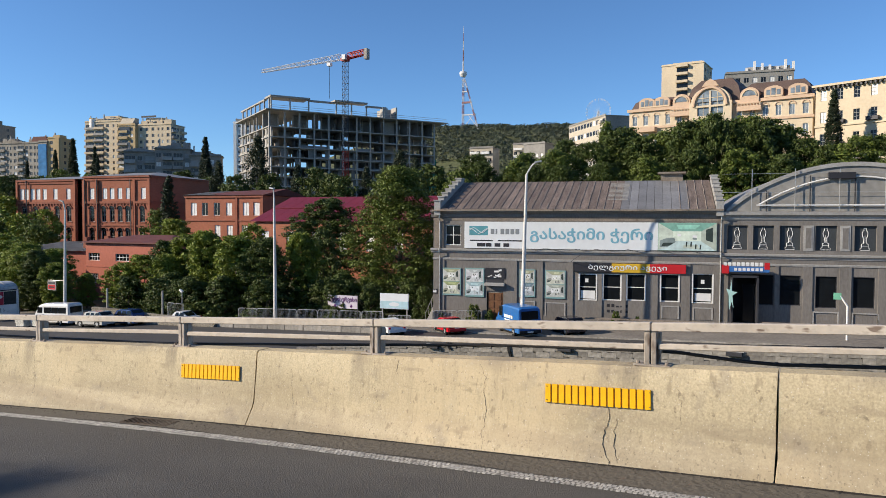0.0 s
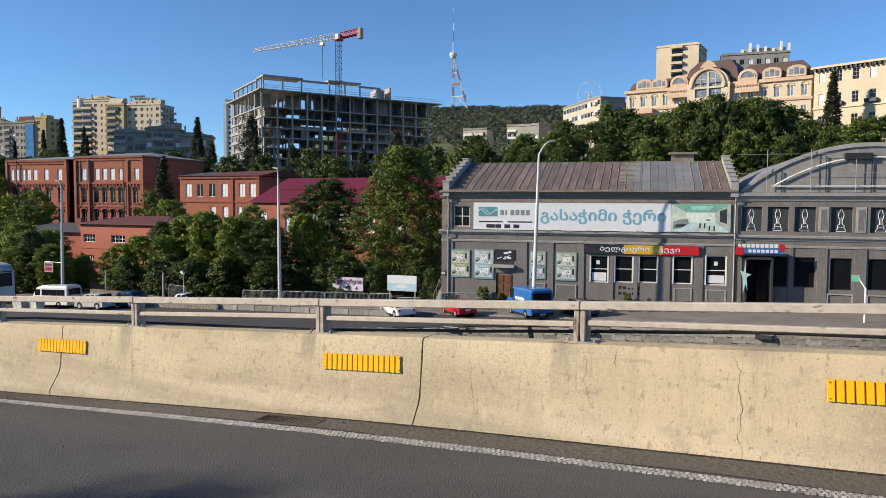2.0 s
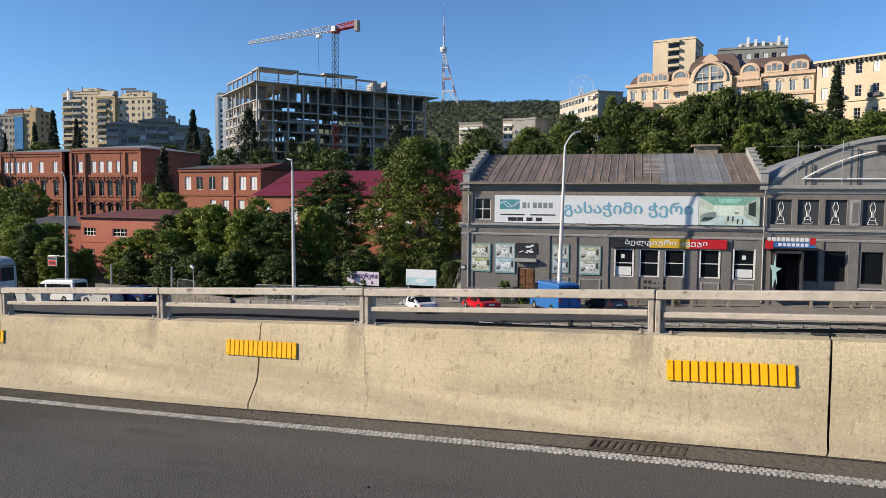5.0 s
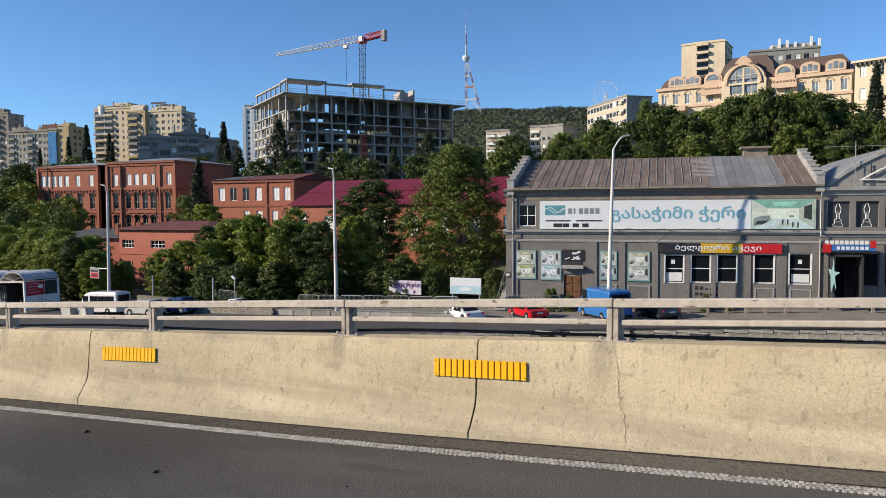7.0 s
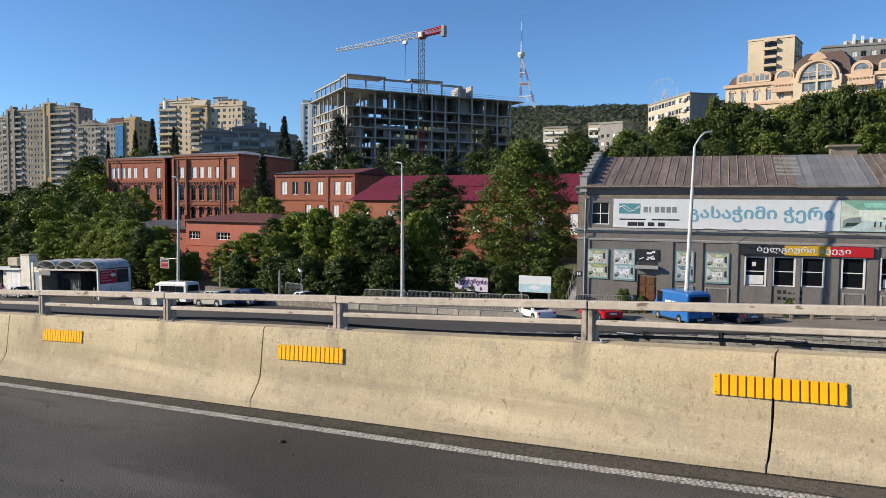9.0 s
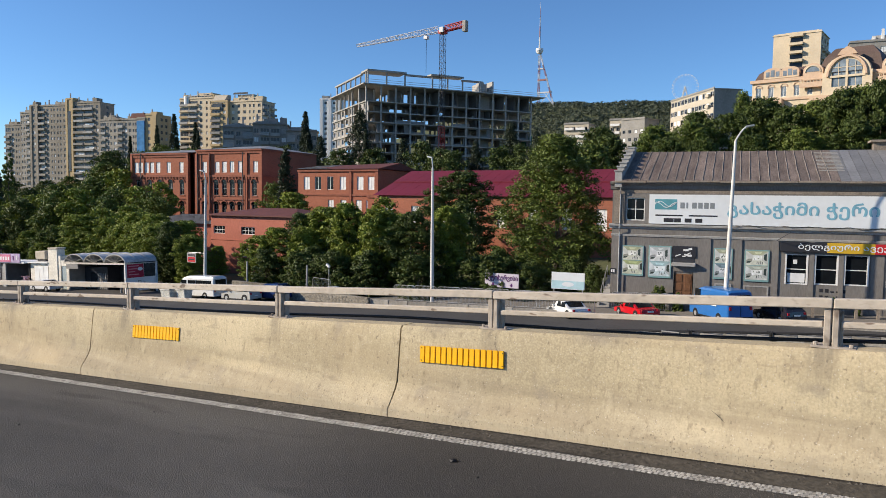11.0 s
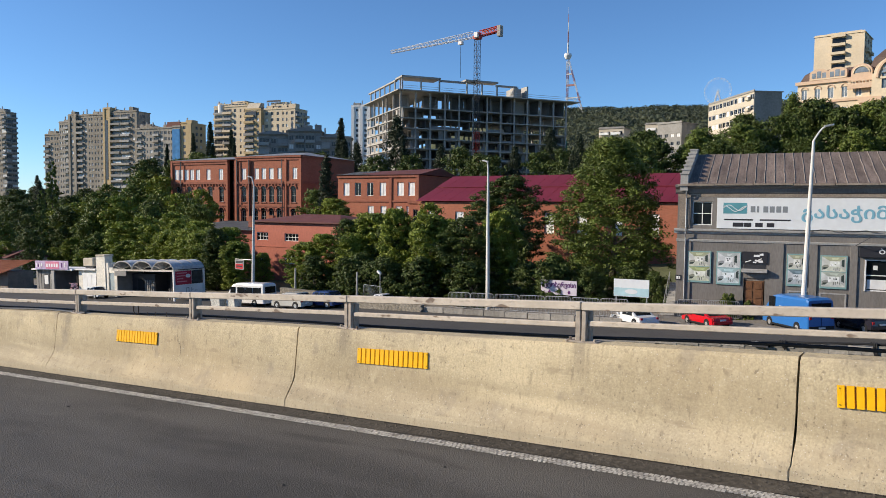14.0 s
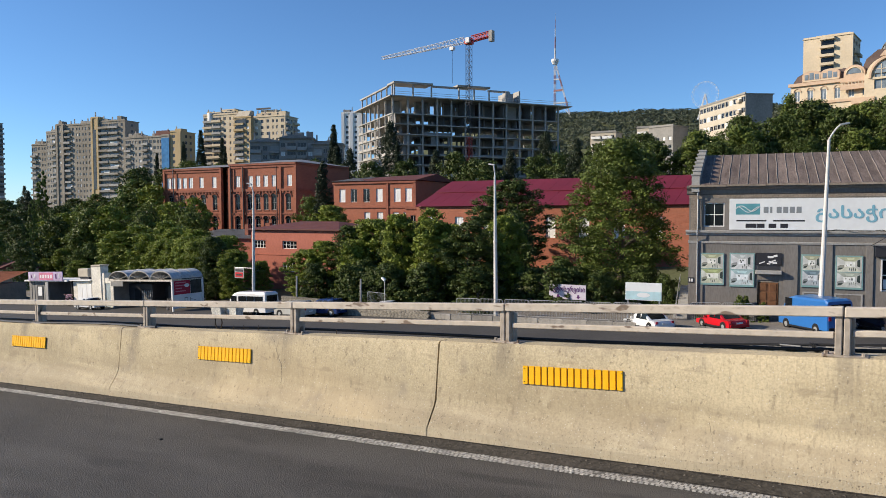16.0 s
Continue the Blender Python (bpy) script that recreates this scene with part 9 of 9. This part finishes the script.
for x0, x1, y0, h0, h1 in ((-66.4, -55.6, 56.6, 1.25, 0.65), (-77.2, -69.9, 58.6, 1.5, 1.2)):
    b = bmesh.new()
    za, zb = far_z(x0), far_z(x1)
    prism(b, [(x0, za - 0.2), (x1, zb - 0.2), (x1, zb + h1), (x0, za + h0)], y0, y0 + 0.45)
    w_ = setting("wall_rubble", b, M_RUBBLE, "low grey rubble stone wall behind the parked cars", "wall")
    z = 0.10
    while z < h0:
        x = x0 + 0.15
        while x < x1:
            f = (x - x0) / (x1 - x0)
            if z < h0 + (h1 - h0) * f - 0.05:
                part("rubble_stone", rw.choice(rubble_meshes), None, w_, "", pose(x, y0 + 0.015, far_z(x) + z + rw.uniform(-0.05, 0.05), 0, rw.uniform(-40, 40), 0))
            x += rw.uniform(0.32, 0.52)
        z += 0.25

# ---- bus shelter and kiosks ----
gzs = far_z(-94)
M_VAULT = mat("dull_polycarbonate", (0.43, 0.44, 0.44), 0.4, var=0.25, fine=3, broad=0.8, bump=0)
M_TRUSS = mat("stained_white_steel", (0.50, 0.46, 0.39), 0.6, var=0.3, fine=6, broad=1.5, bump=0.05)
# inner walls: shade under the roof put into a near-black colour
M_DIM = mat("sooty_inside", (0.030, 0.029, 0.028), 0.9, var=0.5, fine=2, broad=0.6, bump=0.1)
sh = thing("bus_shelter", (-94.0, 52.3, gzs, 0, -2.4, 3), "white steel bus shelter with arched clear roof and a red advertisement", "bus shelter")
SW, SD, SZ = 3.90, 4.5, 3.62
for k in range(3):
    u = -6.2 + k * SW
    mid, half = u + SW / 2, SW / 2 - 0.05
    arch = [(mid - half * math.cos(math.pi * q / 12), SZ + 0.98 * math.sin(math.pi * q / 12)) for q in range(13)]
    b = bmesh.new()
    path_tube(b, [(p, 0.05, q) for p, q in arch], 0.06, 5)
    for q in range(1, 6):
        ang_ = math.pi * q / 6
        tube(b, (mid, 0.05, SZ), (mid - 0.97 * half * math.cos(ang_), 0.05, SZ + 0.95 * math.sin(ang_)), 0.03, None, 4)
    part("roof_truss", b, M_TRUSS, sh)
    rv = bmesh.new()
    prev = None
    for p, q in arch:
        cur = [rv.verts.new((p, 0.0, q + 0.05)), rv.verts.new((p, SD, q + 0.05)), rv.verts.new((p, SD, q + 0.08)), rv.verts.new((p, 0.0, q + 0.08))]
        if prev:
            for i in range(4):
                rv.faces.new((prev[i], prev[(i + 1) % 4], cur[(i + 1) % 4], cur[i]))
        prev = cur
    part("roof_vault", rv, M_VAULT, sh)
    for v in (1.5, 3.0):
        part("roof_rib", path_tube(bmesh.new(), [(p, v, q + 0.10) for p, q in arch], 0.03, 4), M_TRUSS, sh)
for u, v in ((5.45, 0.05), (5.45, SD - 0.1), (-6.15, SD - 0.1)):
    part("post", box(u - 0.10, u + 0.10, v - 0.08, v + 0.08, -0.2, SZ), M_WHITE, sh)
part("eaves_beam", box(-6.3, 5.6, -0.05, 0.10, SZ - 0.20, SZ), M_TRUSS, sh)
for k in range(9):
    part("roof_purlin", box(-6.2 + 1.46 * k, -6.12 + 1.46 * k, 0.12, SD, SZ - 0.16, SZ - 0.06), M_TRUSS, sh)
# back wall and inner roof carry the shelter's shade in their colour
part("back_wall", box(-6.2, 5.5, SD - 0.1, SD + 0.1, -0.2, SZ + 0.02), M_DIM, sh, "back wall coloured near black for the shade inside")
part("inner_roof", box(-6.2, 5.5, 1.6, SD - 0.12, SZ - 0.05, SZ - 0.01), M_DIM, sh)
part("end_wall", box(-6.25, -6.12, 0.6, SD - 0.2, -0.2, SZ - 0.2), M_GREYB, sh)
# booth coloured darker than its sheet metal, for the shade in there
part("inner_booth", box(-5.9, -1.4, 2.6, SD - 0.12, 0.0, 2.9), M_DGREY, sh, "grey sheet-metal booth")
part("booth_door", box(-4.7, -3.6, 2.54, 2.6, 0.0, 2.2), M_BLACK, sh)
for k in range(5):
    part("corrugation", box(-3.3 + 0.36 * k, -3.1 + 0.36 * k, 2.55, 2.6, 0.1, 2.1), M_GREYB, sh)
part("inner_panel", box(0.2, 2.3, 3.6, 3.7, 0.2, 2.5), M_DGREY, sh)
part("inner_panel", box(2.5, 4.9, 3.3, 3.4, 0.6, 1.9), M_BLACK, sh)
part("bench", box(-0.6, 2.2, 2.9, 3.3, 0.42, 0.50), M_OLDWOOD, sh)
for k in range(2):
    b = bmesh.new()
    tube(b, (3.5 + 0.55 * k, 0.9, 0.0), (3.5 + 0.55 * k, 0.9, 0.9), 0.17, 0.13, 10), tube(b, (3.5 + 0.55 * k, 0.9, 0.9), (3.5 + 0.55 * k, 0.9, 1.35 - 0.2 * k), 0.11, 0.06, 10)
    part("rolled_goods", b, (M_GREYB, M_OLDWOOD)[k], sh)
ad = part("end_panel", box(5.40, 5.48, 0.15, SD - 0.2, 0.25, SZ - 0.1), M_BLIND, sh)
part("advert", box(5.49, 5.51, 0.25, 2.55, 1.85, 3.45), mat("advert_red", (0.36, 0.02, 0.045), 0.45, var=0.25, fine=2, bump=0), ad)
part("advert", box(5.49, 5.505, 2.60, SD - 0.3, 1.85, 3.45), mat("advert_photo", (0.030, 0.036, 0.042), 0.25, var=0.6, fine=1.4, bump=0), ad)
for k in range(4):
    part("advert_bar", box(5.512, 5.52, 0.45, 1.9 - 0.28 * (k % 3), 3.16 - 0.33 * k, 3.27 - 0.33 * k), mat("advert_pink", (0.58, 0.24, 0.27), 0.5, var=0.1, bump=0) if k == 0 else bpy.data.materials["advert_pink"], ad)
badge = prism(bmesh.new(), [(0.36 * math.cos(math.pi * k / 8), 0.22 * math.sin(math.pi * k / 8)) for k in range(16)], -0.006, 0.006)
part("advert_badge", badge, M_BLIND, ad, "", pose(5.518, 2.05, 2.85, 0, 0, 90))
for k, (y0, y1, z0, z1) in enumerate(((1.7, 1.78, 0.9, 1.45), (1.78, 2.1, 1.37, 1.45), (2.1, 2.18, 0.9, 1.45), (2.5, 2.58, 0.95, 1.4), (2.58, 2.8, 1.15, 1.22), (3.0, 3.35, 1.0, 1.06))):
    part("scrawl", box(5.482, 5.488, y0, y1, z0, z1), M_GREYB, ad)
part("name_board", box(-5.6, -3.3, -0.12, -0.04, SZ - 0.80, SZ - 0.22), M_GREYB, sh, "weathered grey name board")
M_LIME = mat("stained_limewash", (0.66, 0.62, 0.53), 0.85, var=0.2, fine=4, broad=0.8, bump=0.15)
wb = thing("white_booth", (-104.5, 53.0, far_z(-104.5), 0, -2.4, 3), "cream rendered booth with a tall block and metal doors", "booth")
part("body", box(-5.1, -0.8, 0.05, 3.2, -0.2, 3.3), M_LIME, wb)
part("tall_block", box(-0.75, 1.2, -0.2, 0.9, -0.2, 5.15, 0.03), M_LIME, wb), part("block_cap", box(-0.68, 1.28, -0.28, 0.98, 5.15, 5.35, 0.02), M_PALE, wb), part("shoulder", box(1.2, 1.75, -0.1, 0.9, -0.2, 4.3, 0.03), M_LIME, wb)
part("pilaster", box(2.95, 3.55, -0.15, 0.5, -0.2, 3.7, 0.02), M_LIME, wb), part("lintel", box(1.75, 3.55, -0.05, 0.45, 3.0, 3.7), M_LIME, wb)
for k in range(5):
    part("gate_slat", box(1.77 + 0.235 * k, 1.98 + 0.235 * k, 0.02, 0.08, 0.0, 3.0), mat("pale_blue_sheet", (0.36, 0.42, 0.43), 0.5, 0.2, var=0.2, bump=0.05) if k == 0 else bpy.data.materials["pale_blue_sheet"], wb)
part("roof", box(-5.4, -0.8, -0.35, 3.4, 3.3, 3.45), M_WHITE, wb)
tank = part("water_tank", box(-4.9, -2.7, 0.6, 2.0, 3.75, 4.85, 0.08), M_PALE, wb, "pale rusty roof tank")
part("tank_stand", box(-4.7, -2.9, 0.8, 1.8, 3.45, 3.75), M_DGREY, wb)
for k in range(3):
    part("metal_door", box(-4.05 + k * 0.98, -3.12 + k * 0.98, -0.03, 0.05, 0.0, 2.9), M_BLIND, wb)
ks = thing("flower_kiosk", (-115.0, 52.4, far_z(-115.0), 0, -2.4, 3), "grey kiosk with a lilac sign board and a dark open front", "kiosk")
part("side_room", box(-4.6, -0.05, 0.0, 3.6, -0.2, 3.2), M_GREYB, ks, "grey panelled room")
# kiosk's open front: shade painted on its back and end walls
part("back_wall", box(-0.05, 4.9, 3.3, 3.6, -0.2, 3.2), M_DIM, ks), part("end_wall", box(4.75, 4.95, 0.2, 3.3, -0.2, 3.2), M_DIM, ks), part("roof", box(-4.7, 5.1, -0.6, 3.7, 3.2, 3.4), M_WHITE, ks)
part("sign_board", box(-3.5, 4.4, -0.72, -0.62, 3.3, 4.5, 0.02), mat("lilac_board", (0.42, 0.33, 0.47), 0.5, var=0.3, fine=2, bump=0), ks)
part("sign_field", box(-0.9, 2.3, -0.74, -0.725, 3.4, 4.4), mat("pink_field", (0.55, 0.17, 0.26), 0.5, var=0.2, fine=2, bump=0), ks)
rk_ = random.Random(3)
for k in range(6):
    u = -3.2 + 0.4 * k if k < 4 else 2.8 + 0.8 * (k - 4)
    part("sign_bar", box(u, u + rk_.uniform(0.15, 0.3), -0.74, -0.725, 3.5 + rk_.uniform(0, 0.2), 4.05 + rk_.uniform(0, 0.25)), (M_BLIND, M_PURPLE)[k % 3 == 1], ks)
for k in range(5):
    part("sign_bar", box(-0.7 + k * 0.6, -0.35 + k * 0.6, -0.755, -0.742, 3.65, 4.1), M_BLIND, ks)
part("post", box(-0.05, 0.62, -0.5, -0.3, -0.2, 3.2), M_GREYTRIM, ks)
part("door", box(-2.7, -1.3, -0.05, 0.0, 0.0, 2.6), M_DGREY, ks), part("door_pane", box(-2.45, -1.55, -0.07, -0.05, 1.2, 2.45), M_BLIND, ks)
for u in (-4.0, -3.3, -0.9):
    part("panel_strip", box(u - 0.04, u + 0.04, -0.03, 0.0, 0.0, 3.2), M_DGREY, ks)
fl = bmesh.new()
for k in range(26):
    p = Vector((rk_.uniform(4.1, 5.2), rk_.uniform(-0.6, 0.2), rk_.uniform(0.5, 1.5)))
    bmesh.ops.create_icosphere(fl, subdivisions=1, radius=rk_.uniform(0.08, 0.16), matrix=Matrix.Translation(p))
part("flower_heads", fl, mat("pale_pink_flowers", (0.55, 0.36, 0.40), 0.9, var=0.5, fine=4, bump=0.2), ks, "pink and white flowers in a bucket"), part("flower_bucket", tube(bmesh.new(), (4.65, -0.2, -0.1), (4.65, -0.2, 0.55), 0.28, 0.36, 12), M_DGREY, ks)
tl = thing("tiled_roof_stall", (-127.5, 52.5, far_z(-127.5), 0, -2.4, 8), "low stall with a sloping red tiled roof", "stall")
part("body", box(-12, -1, 0, 4, -0.2, 2.6), M_OLDWOOD, tl)
rf = bmesh.new()
v = [rf.verts.new(p) for p in ((-12.5, -1.8, 2.5), (0.0, -1.8, 2.5), (-0.8, 4.4, 4.2), (-12.5, 4.4, 4.2))]
rf.faces.new(v)
bmesh.ops.solidify(rf, geom=rf.faces[:], thickness=0.18)
part("roof", rf, mat("orange_tile", (0.34, 0.12, 0.06), 0.8, var=0.3, fine=5, broad=0.6, bump=0.4, stretch=(1, 4, 1)), tl)
pw = thing("side_stair", (-33.6, 64.2, far_z(-34), 0, 0, 11), "concrete stair with steel handrail beside the grey house", "stair")
for k in range(14):
    part("step", box(-1.1, 0, 0.32 * k, 0.32 * (k + 1), -0.2, 0.18 * (k + 1)), M_GREYTRIM, pw)
part("stringer", prism(bmesh.new(), [(-1.35, -0.2), (-1.1, -0.2), (-1.1, 0.5), (-1.35, 0.5)], 0, 0.4), M_GREYTRIM, pw)
for k in range(5):
    part("baluster", tube(bmesh.new(), (-1.15, 0.3 + k, 0.2 + 0.56 * k), (-1.15, 0.3 + k, 1.2 + 0.56 * k), 0.025, sides=5), M_STEEL, pw)
part("handrail", tube(bmesh.new(), (-1.15, 0.2, 1.1), (-1.15, 4.4, 3.5), 0.03, sides=6), M_STEEL, pw)

# ---- pieces of the stone wall ----
for me, nm, loc in STONES:
    part(nm, me, None, parapet, "", Matrix.Translation(loc))
